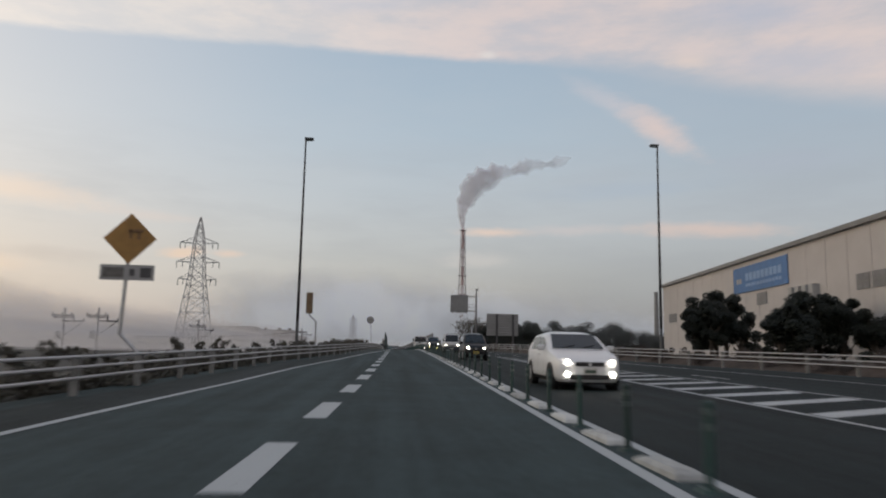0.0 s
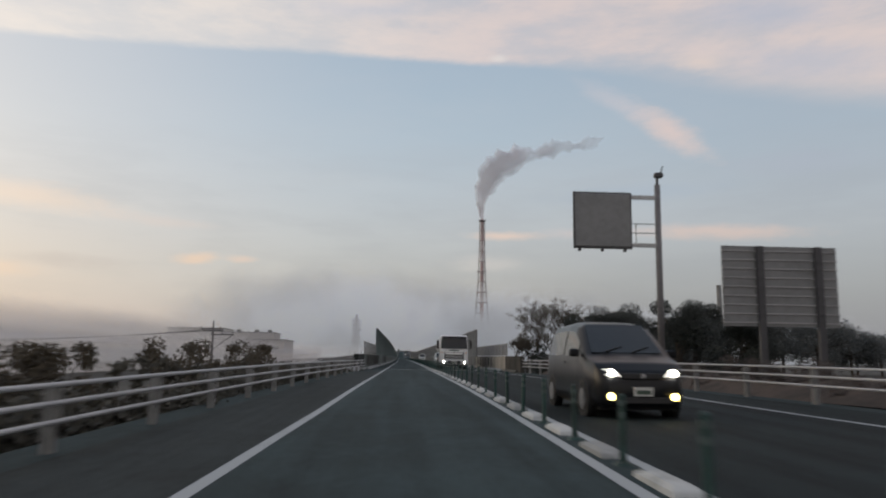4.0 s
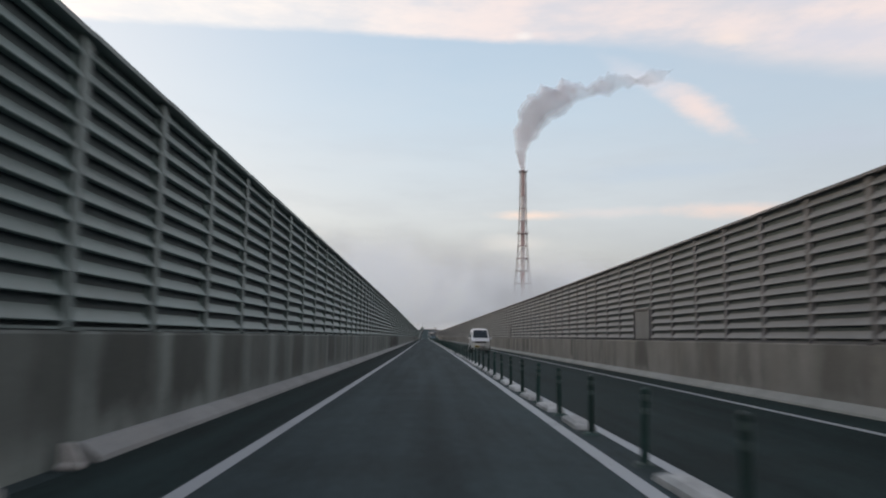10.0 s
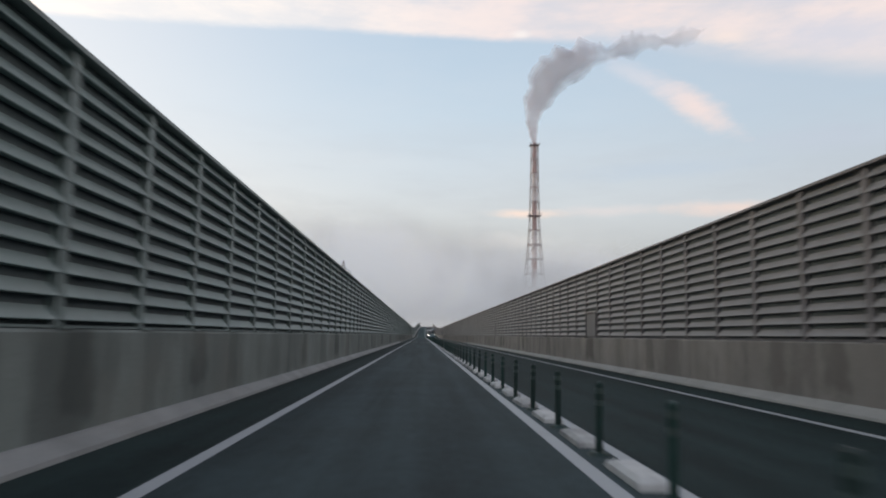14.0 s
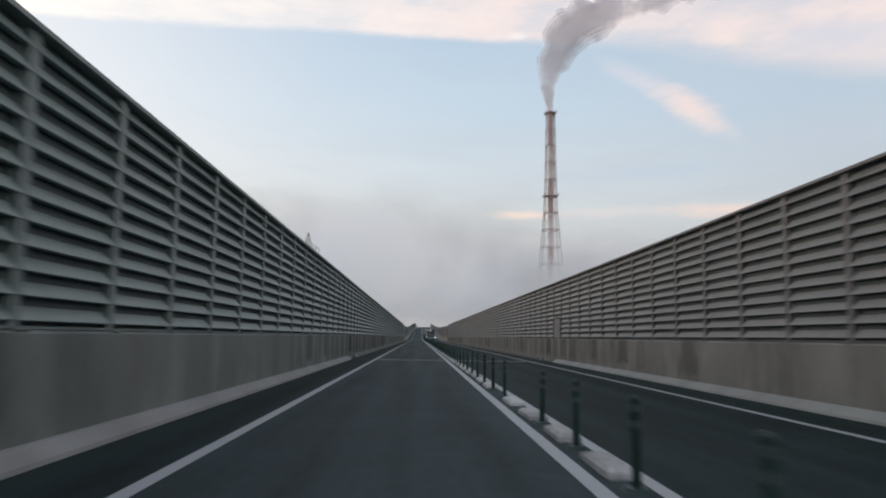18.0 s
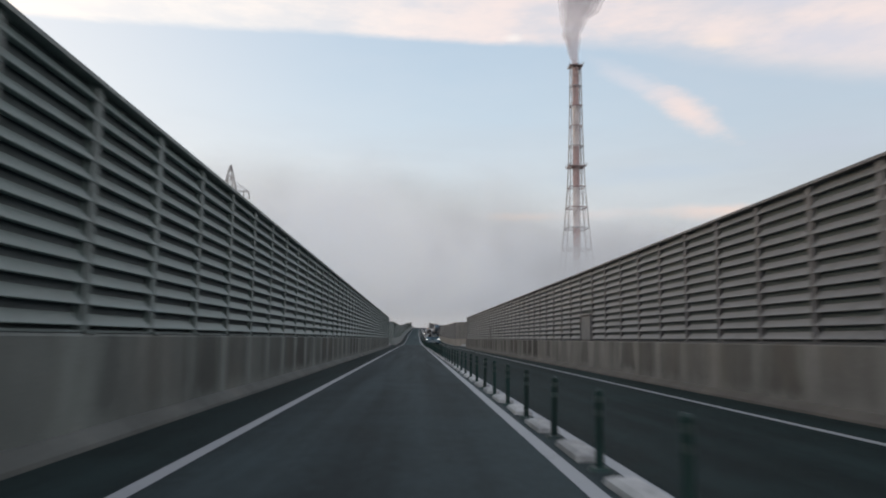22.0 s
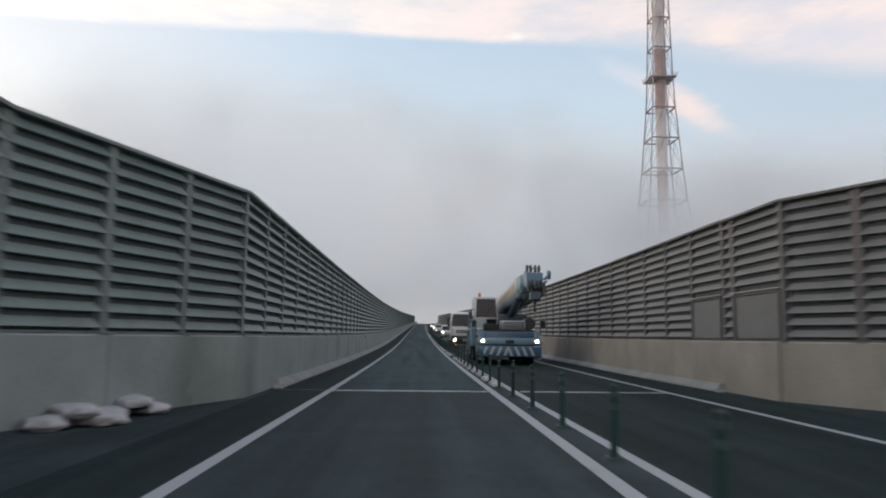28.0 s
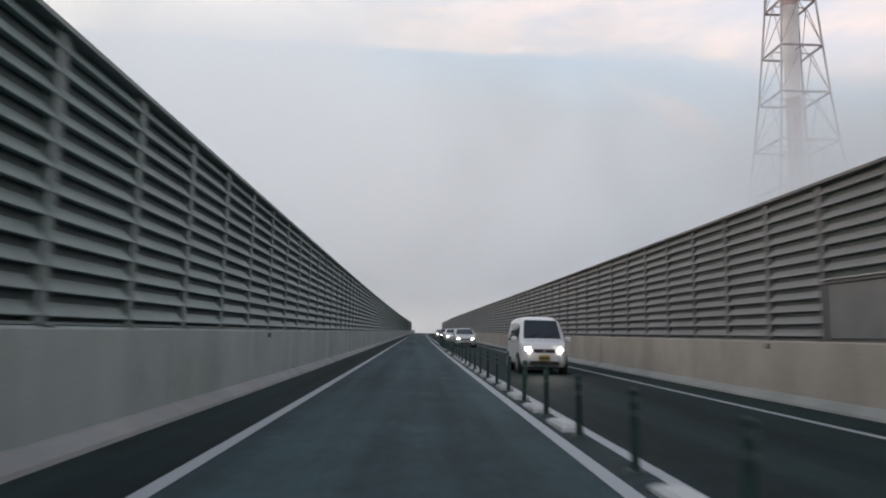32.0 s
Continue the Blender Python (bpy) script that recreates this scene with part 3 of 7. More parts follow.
tagged(part("ground", b, GROUND), "flat dry grass and earth beside the road", "ground", kind="structure")


b = B()
bank_y = [float(q) for q in range(-70, 98, 4)]
lines = [[place(along(RAIL_R_TABLE, q) + off, q, z + 0.10 * noise.noise(Vector((off, q * 0.3, 1.0)))) for q in bank_y] for off, z in ((0.62, -0.02), (1.5, 0.34), (2.6, 0.52), (5.0, 0.45), (9.0, -0.9))]
for l0, l1 in zip(lines, lines[1:]):
    b.ribbon(l0, l1)
tagged(part("grass_bank", b, BANK, smooth=True), "low bank of rust-brown dry grass behind the guard rail", "bank", kind="structure")


def strip(name, x0, x1, ys, z, mat, label, category, parent=None, t0=None, t1=None):
    """A slab of the road between two lines of the plan."""
    bb = B()
    l0 = [place(t0(y) if t0 else x0, y, z) for y in ys]
    l1 = [place(t1(y) if t1 else x1, y, z) for y in ys]
    bb.ribbon(l0, l1)
    ob = part(name, bb, mat, parent)
    if parent is None:
        tagged(ob, label, category, kind="structure")
    return ob


def road_left(y):
    return along(RAIL_TABLE, y) - 0.55 if y < 98 else (-3.3 if not (BAY0 < y < BAY1) else -5.2)


def road_right(y):
    return along(RAIL_R_TABLE, y) + 0.6 if y < 98 else (7.2 if not (BAY0 < y < BAY1) else 9.4)


ys = sorted(set(STEPS + [97.9, 98.1, BAY0, BAY0 + 0.01, BAY1, BAY1 - 0.01]))
b = B()
top_l, top_r = [place(road_left(y), y) for y in ys], [place(road_right(y), y) for y in ys]
b.ribbon(top_l, top_r)
b.ribbon([(x - 0.5, y, z - 0.8) for x, y, z in top_l], top_l)
b.ribbon(top_r, [(x + 0.5, y, z - 0.8) for x, y, z in top_r])
road = tagged(part("road", b, ASPHALT), "dark grey asphalt two-way road, worn smooth in the wheel tracks", "road", kind="structure")
part("lane_surface", B().ribbon([place(-2.97, y, 0.004) for y in STEPS if y > 104], [place(LEFT_LINE - 0.09, y, 0.004) for y in STEPS if y > 104]), SHOULDER, road, "darker asphalt of the left shoulder")
part("lane_surface", B().ribbon([place(RIGHT_LINE_2 + 0.09, y, 0.004) for y in STEPS if y <= 95], [place(along([(-70, 19.3), (-8, 18.2), (8, 15.0), (25, 13.0), (46, 10.7), (65, 9.2), (80, 8.2), (96, 7.4), (112, 6.9)], y), y, 0.004) for y in STEPS if y <= 95]), RAMP, road, "dark new asphalt of the joining lanes")
part("lane_surface", B().ribbon([place(RIGHT_LINE_2 + 0.09, y, 0.004) for y in STEPS if y >= 95], [place(along([(95, 7.4), (112, 6.9), (900, 6.8)], y), y, 0.004) for y in STEPS if y >= 95]), SHOULDER, road, "dark new asphalt of the other lane")
part("lane_surface", B().ribbon([place(along(RAIL_TABLE, y) + 0.1, y, 0.004) for y in STEPS if y <= 95], [place(along(LEFT_EDGE_TABLE, y) - 0.09, y, 0.004) for y in STEPS if y <= 95]), VERGE, road, "paler dusty asphalt along the verge")
part("lane_surface", B().ribbon([place(LEFT_LINE + 0.08, y, 0.004) for y in [515.0] + [q for q in STEPS if q > 516]], [place(RIGHT_LINE - 0.09, y, 0.004) for y in [515.0] + [q for q in STEPS if q > 516]]), ASPHALT_LATE, road, "slightly paler asphalt past the last joint")
part("line_edge", B().ribbon([place(along(LEFT_EDGE_TABLE, y) - 0.075, y, 0.004) for y in STEPS], [place(along(LEFT_EDGE_TABLE, y) + 0.075, y, 0.004) for y in STEPS]), LINE, road, "white left edge line")
for x, w, y_from, lab in ((RIGHT_LINE, 0.08, Y0, "white solid centre line"), (RIGHT_LINE_2, 0.07, Y0, "white solid centre line of the other lane")):
    part("line_centre", B().ribbon([place(x - w, y, 0.004) for y in STEPS], [place(x + w, y, 0.004) for y in STEPS]), LINE, road, lab)
R_EDGE = [(-70, 17.8), (-15, 15.0), (3, 13.1), (13, 12.4), (24, 11.0), (39, 9.1), (60, 7.4), (90, 6.45), (115, 5.75), (480, RIGHT_EDGE), (497, 5.3), (515, 5.5), (540, RIGHT_EDGE), (900, RIGHT_EDGE)]
part("line_edge", B().ribbon([place(along(R_EDGE, y) - 0.07, y, 0.009) for y in STEPS], [place(along(R_EDGE, y) + 0.07, y, 0.009) for y in STEPS]), LINE, road, "white right edge line")
for i in range(19):
    y = -59.63 + 5.28 * i
    dash = along([(-60, -1.9), (-30, -1.83), (-20, -1.74), (0, -1.85), (30, -1.96), (40, -1.90)], y)
    if y < 40:
        part("lane_dash", B().add([place(dash - 0.17, y, 0.004), place(dash + 0.17, y, 0.004), place(dash + 0.17, y + 2.7, 0.004), place(dash - 0.17, y + 2.7, 0.004)], [(0, 1, 2, 3)]), LINE, road)
# zebra field between the lane and the joining ramp
ZIN, ZOUT = [(-70, 6.5), (-30, 6.45), (18, 6.62)], [(-70, 13.6), (-24, 10.3), (0, 8.3), (18, 6.85)]
for table in (ZIN, ZOUT):
    part("zebra_border", B().ribbon([place(along(table, y) - 0.07, y, 0.009) for y in range(-70, 19, 4)], [place(along(table, y) + 0.07, y, 0.009) for y in range(-70, 19, 4)]), LINE_WORN, road)
for i in range(37):
    y = -68.0 + 2.3 * i
    a = along(ZIN, y) + 0.14
    c = min(along(ZOUT, y + 1.5), along(ZOUT, y + 3.0)) - 0.14
    if c - a > 0.25:
        up = 0.62 * (c - a)
        part("zebra_stripe", B().add([place(a, y - 0.36, 0.009), place(c, y + up - 0.36, 0.009), place(c, y + up + 0.36, 0.009), place(a, y + 0.36, 0.009)], [(0, 1, 2, 3)]), LINE_WORN, road)
for x, y, length in ((6.62, 21.2, 3.6), (6.56, 27.6, 3.1), (6.5, 33.6, 3.2), (8.85, 19.6, 2.8), (8.2, 26.2, 2.8), (7.7, 32.8, 2.8), (9.6, 12.8, 2.8), (10.4, 4.4, 2.8), (11.0, -13.2, 2.8), (12.0, -24.0, 2.8), (13.0, -35.0, 2.8)):
    lean = 0.09 * length if x > 7 else 0.03 * length
    part("lane_dash", B().add([place(x - 0.07, y, 0.010), place(x + 0.07, y, 0.010), place(x + 0.07 - lean, y + length, 0.010), place(x - 0.07 - lean, y + length, 0.010)], [(0, 1, 2, 3)]), LINE_WORN, road)
for y in JOINTS:
    jt = thing("expansion_joint", "steel bridge expansion joint across the road, pale and worn", "expansion joint", *place(0, y), "bridge joints", "structure")
    part("joint_plate", B().box(LEFT_LINE + 0.08, RIGHT_LINE - 0.1, -0.13, 0.13, -0.02, 0.006), LINE_WORN, jt)
    part("joint_plate", B().box(RIGHT_LINE_2 + 0.12, RIGHT_EDGE - 0.2, -0.13, 0.13, -0.02, 0.009), STEEL, jt)
    part("joint_gap", B().box(LEFT_WALL + 0.3, LEFT_LINE - 0.1, -0.06, 0.06, -0.02, 0.009), DARKSTEEL, jt)

# ------------------------------------------------------------------ concrete parapets with kerbs
KERB_OLD = concrete_mat("old_kerb_concrete", (0.135, 0.150, 0.143), 0.75, 0.54)
KERB_DIRTY = concrete_mat("dirty_kerb_concrete", (0.125, 0.120, 0.112), 0.35, 0.5)
BAY_L, BAY_R = -4.86, 9.06


def wall_path(side, y0, y1):
    """Plan points of the wall's road face."""
    base, bay = (LEFT_WALL, BAY_L) if side < 0 else (RIGHT_WALL, BAY_R)
    if side > 0 and y1 <= 125:
        return [(place(along([(97, 7.62), (105, 7.45), (124, RIGHT_WALL)], y), y)[0], y) for y in ((y0, 105, y1) if y1 > 105 else (y0, y1))]
    if side < 0 and y1 <= 125:
        return [(place(along([(97, -3.6), (104, -3.45), (125, LEFT_WALL)], y), y)[0], y) for y in (y0, 104, y1)]
    pts = [y for y in STEPS if y0 < y < y1]
    return [(place(base, y)[0], y) for y in [y0] + pts + [y1]]


def wall_run(name, side, pts, mat, label):
    """Parapet with a chamfered top edge, and its back face towards the outside."""
    s = side
    prof = [(0, -0.8), (0, WALL_H - 0.03), (0.03 * s, WALL_H), (0.27 * s, WALL_H), (0.30 * s, WALL_H - 0.03), (0.30 * s, -0.8)]
    bb = B().extrude(prof, [(x, y, curve(y)[1]) for x, y in pts])
    return tagged(part(name, bb, mat), label, "parapet wall", kind="structure")


def kerb_run(side, x, y0, y1, mat):
    s = side
    prof = [(-0.24 * s, -0.02), (-0.22 * s, 0.05), (-0.05 * s, 0.16), (0.01 * s, 0.165), (0.01 * s, -0.02)]
    pts = [y0] + [y for y in STEPS if y0 < y < y1] + [y1]
    bb = B().extrude(prof, [place(x, y) for y in pts])
    return tagged(part("kerb", bb, mat), "pale sloped concrete kerb at the foot of the parapet", "kerb", kind="structure")


OLD = "weathered grey concrete parapet with black damp streaks"
FRESH = "pale clean grey concrete parapet"
wall_run("wall_left_start", -1, wall_path(-1, WALL_START_L, 124.6), CONCRETE, OLD)
wall_run("wall_right_start", 1, wall_path(1, WALL_START_R, 103.6), CONCRETE_SOOTY, "sooty brown concrete parapet at the bridge end")
wall_run("wall_right_tan", 1, wall_path(1, 103.6, 123.5), CONCRETE_TAN, "pale tan concrete parapet with dark round damp patches")
wall_run("wall_left", -1, wall_path(-1, 124.6, BAY0_L), CONCRETE, OLD)
wall_run("wall_right", 1, wall_path(1, 123.5, BAY0 + 2.0), CONCRETE_R, OLD)
wall_run("wall_left_bay", -1, [(LEFT_WALL, BAY0_L), (BAY_L, BAY0_L + 3.0), (BAY_L, 507.5), (LEFT_WALL, BAY1)], CONCRETE_NEW, FRESH)
wall_run("wall_right_bay", 1, [(RIGHT_WALL, BAY0 + 2.0), (BAY_R, BAY0 + 6.0), (BAY_R, 508.6), (RIGHT_WALL + 0.06, BAY1 + 0.2)], CONCRETE_NEW_R, FRESH)
wall_run("wall_left_end", -1, wall_path(-1, BAY1, 890), CONCRETE_NEW, FRESH)
wall_run("wall_right_end", 1, wall_path(1, BAY1 + 0.2, 890), CONCRETE_NEW_R, FRESH)
for side, x, y0, y1, mat in ((-1, -3.27, 104, 128.5, KERB), (-1, LEFT_WALL, 130, 169, KERB), (-1, LEFT_WALL, 170.5, 348, KERB), (-1, LEFT_WALL, 352, BAY0_L - 1, KERB_OLD), (-1, LEFT_WALL, 515.5, 890, KERB),
                             (1, 7.55, 98, 103.7, KERB_DIRTY), (1, 7.3, 104, 123, KERB), (1, RIGHT_WALL, 124, 348, KERB), (1, RIGHT_WALL, 352, BAY0 - 1, KERB_DIRTY), (1, RIGHT_WALL, 515.5, 890, KERB)):
    kerb_run(side, x, y0, y1, mat)

# ------------------------------------------------------------------ louvred noise barriers
ROWS = 12
ROW_H = (TOP - WALL_H - 0.06) / 12.15


def slat_profile(z):
    """One louvre, seen from its end: out from the wall, up."""
    return [(0.0, z + ROW_H * 0.74), (0.075, z + ROW_H * 0.25), (0.085, z + ROW_H * 0.17), (0.08, z + ROW_H * 0.13), (0.01, z + ROW_H * 0.13)]


def slat_mesh(length, mat):
    p = slat_profile(0.0)
    bb = B()
    bb.add([(d, 0.0, u) for d, u in p] + [(d, length, u) for d, u in p], [(0, 1, 6, 5), (1, 2, 7, 6), (2, 3, 8, 7), (3, 4, 9, 8), (4, 0, 5, 9), (4, 3, 2, 1, 0), (5, 6, 7, 8, 9)])
    return bb.mesh("slat", mat)


def post_mesh(mat):
    h = TOP - WALL_H - 0.02
    return B().box(-0.03, 0.022, -0.05, 0.05, 0.0, h).box(0.022, 0.038, -0.08, 0.08, 0.0, h).box(-0.03, 0.12, -0.13, 0.13, 0.0, 0.03).mesh("post", mat)



def barrier(side, runs, doors, name, label, near, slat_mat, post_mat):
    """A wall of louvred panels between steel posts on the parapet. runs: lists of plan points, the posts."""
    ob = thing(name, label, "noise barrier", group="noise barriers along the bridge", kind="structure")
    back, far_slats, cap, edges = B(), B(), B(), B()
    one_slat, one_post = slat_mesh(1.88, slat_mat), post_mesh(post_mat)
    count = 0
    for posts in runs:
        for i, (x, y) in enumerate(posts):
            x2, y2 = posts[i + 1] if i + 1 < len(posts) else (2 * x - posts[i - 1][0], 2 * y - posts[i - 1][1])
            d = Vector((x2 - x, y2 - y, 0))
            zz = curve(y)[1]
            ang = math.degrees(math.atan2(-d.x, d.y))
            # local x points to the road
            lean = Matrix.Identity(4)
            lean[2][1] = grade(y + 1.0)
            upright = Matrix.Translation((x + curve(y)[0] + 0.12 * side, y, WALL_H + zz)) @ Matrix.Rotation(radians(ang), 4, "Z") @ Matrix.Diagonal((-side, 1, 1.022 if side > 0 else 1.0, 1))
            mr = Matrix.Translation((x + curve(y)[0] + 0.12 * side, y, WALL_H + zz)) @ lean @ Matrix.Rotation(radians(ang), 4, "Z") @ Matrix.Diagonal((-side, 1, 1.022 if side > 0 else 1.0, 1))
            part("post", one_post, post_mat, ob, m=upright)
            if i + 1 == len(posts):
                continue
            length = d.length
            back.add([tuple(mr @ Vector(p)) for p in ((-0.04, 0, 0), (-0.04, length, 0), (-0.04, length, TOP - WALL_H - 0.04), (-0.04, 0, TOP - WALL_H - 0.04), (-0.08, 0, 0), (-0.08, length, 0), (-0.08, length, TOP - WALL_H - 0.04), (-0.08, 0, TOP - WALL_H - 0.04))],
                     [(0, 1, 2, 3), (7, 6, 5, 4), (3, 2, 6, 7), (0, 4, 5, 1)])
            cap.box(-0.08, 0.10, 0.0, length, TOP - WALL_H - 0.05, TOP - WALL_H, m=mr)
            cap.box(-0.05, 0.07, 0.12, length - 0.12, 0.01, 0.035, m=mr)
            for e0 in (0.085, length - 0.125):
                edges.box(-0.035, 0.005, e0, e0 + 0.04, 0.03, TOP - WALL_H - 0.05, 0, mr)
            has_door = any(abs(y + length / 2 - dy) < 1.0 for dy in doors)
            for r in range(ROWS):
                if has_door and r < 5:
                    continue
                z = 0.03 + (r + 0.10) * ROW_H
                if count < 300 and near[0] <= y < near[1]:
                    part("slat", one_slat, slat_mat, ob, m=upright @ Matrix.Translation((-0.03, 0.06, z)) @ Matrix.Diagonal((1, length / 2, 1, 1)))
                    count += 1
                else:
                    p = slat_profile(z)
                    la, lb = 0.06, 0.06 + 1.88 * length / 2
                    far_slats.add([tuple(mr @ Vector((dd - 0.03, la, u))) for dd, u in p] + [tuple(mr @ Vector((dd - 0.03, lb, u))) for dd, u in p],
                                  [(0, 1, 6, 5), (1, 2, 7, 6), (2, 3, 8, 7), (3, 4, 9, 8), (4, 3, 2, 1, 0), (5, 6, 7, 8, 9)])
            if has_door:
                door = part("inspection_door", B().box(-0.02, 0.035, 0.16, length - 0.12, 0.05, ROW_H * 4.6 - 0.06, 0.006, mr), slat_mat, ob, "plain flat grey steel inspection door")
                part("door_frame", B().box(-0.03, 0.07, 0.1, 0.16, 0.03, ROW_H * 4.6 - 0.01, 0, mr).box(-0.03, 0.07, length - 0.12, length - 0.08, 0.03, ROW_H * 4.6 - 0.01, 0, mr).box(-0.03, 0.07, 0.16, length - 0.12, ROW_H * 4.6 - 0.05, ROW_H * 4.6 - 0.01, 0, mr), post_mat, door)
                part("drip_strip", B().box(0.0, 0.11, 0.1, length - 0.1, ROW_H * 4.6 + 0.01, ROW_H * 4.6 + 0.03, 0, mr), RAILPAINT, door)
    part("backing_sheet", back, BACKING, ob)
    part("cap_rail", cap, post_mat, ob)
    tagged(part("panel_edge_strips", edges, slat_mat, ob), "flat grey sheet edges of the louvre panels", kind="stuff")
    tagged(part("slats_joined", far_slats, slat_mat, ob), "grey louvre slats", kind="stuff")
    return ob


def posts_from(x, y0, y1):
    return [(x, y0 + 2 * i) for i in range(int((y1 - y0) / 2 + 1.01))]


def posts_through(x, anchors, last):
    """Posts in stretches: each anchor gives a post and the number of bays to the next one."""
    rows = []
    for (a, n), c in zip(anchors, [q for q, _ in anchors[1:]] + [last]):
        rows += [(x, a + (c - a) * i / n) for i in range(n)]
    return rows + [(x, last)]


def between(a, c, n):
    return [(a[0] + (c[0] - a[0]) * i / n, a[1] + (c[1] - a[1]) * i / n) for i in range(n + 1)]


DOORS_R = [123.5 + 2 * round((y - 123.5) / 2 - 0.5) + 1 for y in (148, 188.5, 229, 269.5, 309, 349.5, 377.3, 417.5, 454.6)] + [514.05, 516.6, 553.4, 589.5, 630, 670]
barrier(-1, [posts_through(LEFT_WALL, [(LOUVRE_L, 15), (152.17, 37), (226.96, 36), (300.25, 28), (356.89, 37), (431.17, 27)], BAY0_L), between((LEFT_WALL, BAY0_L), (BAY_L, BAY0_L + 3.0), 2) + between((BAY_L, BAY0_L + 3.0), (BAY_L, 507.5), 9)[1:] + between((BAY_L, 507.5), (LEFT_WALL, BAY1), 3)[1:] + posts_through(LEFT_WALL, [(BAY1 + 2, 24), (563.55, 133)], 830)],
        [], "noise_barrier_left", "tall grey louvred steel noise barrier with upright posts on the parapet", (LOUVRE_L, LOUVRE_L + 60), SLAT, POST)
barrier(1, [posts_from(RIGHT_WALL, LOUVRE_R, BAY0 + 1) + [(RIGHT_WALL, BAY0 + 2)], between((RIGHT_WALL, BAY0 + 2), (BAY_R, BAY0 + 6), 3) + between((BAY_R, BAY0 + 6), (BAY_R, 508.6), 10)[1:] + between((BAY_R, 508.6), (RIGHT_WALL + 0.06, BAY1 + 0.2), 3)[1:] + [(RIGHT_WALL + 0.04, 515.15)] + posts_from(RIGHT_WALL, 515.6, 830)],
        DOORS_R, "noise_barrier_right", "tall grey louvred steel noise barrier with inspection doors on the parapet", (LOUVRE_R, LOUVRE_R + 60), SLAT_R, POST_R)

# ------------------------------------------------------------------ chimney tower, smoke and mist
TX, TY, TTOP = 72.0, 712.3, 126.9


def tower_half(z):
    return float(np.interp(z, [0, 25, 47, 56, 65, 74, 83, 103, 129], [10.6, 7.7, 5.25, 4.5, 3.9, 3.3, 2.95, 2.5, 2.1]))


tower = thing("chimney_tower", "slim chimney flue in a steel lattice tower, smoking", "chimney", TX, TY, -2.9)
levels = [0, 8] + [129.6 - 9.45 * i for i in range(12, -1, -1)]
corners = [(1, 1), (-1, 1), (-1, -1), (1, -1)]
for sx, sy in corners:
    part("leg", B().pipe([(sx * tower_half(z), sy * tower_half(z), z) for z in levels], 0.20, 8), LATTICE, tower)
for i, z in enumerate(levels[:-1]):
    z2 = levels[i + 1]
    h1, h2 = tower_half(z), tower_half(z2)
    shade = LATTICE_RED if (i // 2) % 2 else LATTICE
    for j in range(4):
        (ax, ay), (cx, cy) = corners[j], corners[(j + 1) % 4]
        mid = ((ax + cx) * h2 / 2, (ay + cy) * h2 / 2, z2)
        part("brace", B().rod((ax * h1, ay * h1, z), mid, 0.08, 5), shade, tower)
        part("brace", B().rod((cx * h1, cy * h1, z), mid, 0.08, 5), shade, tower)
        part("ring_beam", B().rod((ax * h2, ay * h2, z2), (cx * h2, cy * h2, z2), 0.25, 5), shade, tower)
for i in range(7):
    z1 = 129.6 - 18.9 * i
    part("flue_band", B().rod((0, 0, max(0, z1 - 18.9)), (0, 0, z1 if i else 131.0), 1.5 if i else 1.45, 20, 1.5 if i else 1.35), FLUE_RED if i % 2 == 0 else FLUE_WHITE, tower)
for i, z in enumerate(levels[2:]):
    wide = i in (len(levels) - 3, len(levels) - 8)
    if not wide:
        part("flue_stay", B().rod((0, -tower_half(z), z), (0, tower_half(z), z), 0.12, 5).rod((-tower_half(z), 0, z), (tower_half(z), 0, z), 0.12, 5), LATTICE_RED, tower)
        continue
    h = tower_half(z) + (0.9 if wide else 0.12)
    pl = part("platform", B().box(-h, h, -h, h, z - 0.15, z + 0.15), LATTICE_RED, tower)
    if wide:
        rr = B()
        for sx, sy in corners:
            rr.rod((sx * h, sy * h, z), (sx * (h + 0.3), sy * (h + 0.3), z + 1.3), 0.09, 5)
        for j in range(4):
            (ax, ay), (cx, cy) = corners[j], corners[(j + 1) % 4]
            rr.rod((ax * h, ay * h, z + 1.0), (cx * h, cy * h, z + 1.0), 0.06, 5).rod((ax * h, ay * h, z + 0.5), (cx * h, cy * h, z + 0.5), 0.05, 5)
        part("railing", rr, LATTICE, pl)
part("ladder", B().rod((1.75, -0.3, 0), (1.75, -0.3, 129), 0.05, 4).rod((1.75, 0.3, 0), (1.75, 0.3, 129), 0.05, 4), LATTICE, tower)


def lumpy(bb, c, r, seed, squash=0.85, sub=3):
    """A billow: a sphere pushed about by noise."""
    bm = bmesh.new()
    bmesh.ops.create_icosphere(bm, subdivisions=sub, radius=1.0)
    vs = []
    for v in bm.verts:
        q = v.co * 1.7 + Vector((seed * 3.1, seed * 1.7, seed))
        k = 1.0 + 0.34 * noise.noise(q) + 0.16 * noise.noise(q * 2.6) + 0.07 * noise.noise(q * 6.0)
        vs.append((c[0] + v.co.x * r * k, c[1] + v.co.y * r * k, c[2] + v.co.z * r * k * squash))
    bb.add(vs, [[x.index for x in f.verts] for f in bm.faces])
    bm.free()


def plume_alpha(k, pos):
    n1 = k.noise(pos, 0.045, 3.0, 0.5)
    x = k.n("ShaderNodeSeparateXYZ", Vector=pos).outputs[0]
    fade = k.step(x, TX + 135.0, TX + 10.0)
    gaps = k.m("SUBTRACT", n1, k.m("MULTIPLY", k.step(x, TX + 35.0, TX + 55.0), 0.12))
    return k.m("MULTIPLY", k.step(gaps, 0.08, 0.52), k.m("ADD", 0.03, k.m("MULTIPLY", fade, 0.165)), clamp=True)


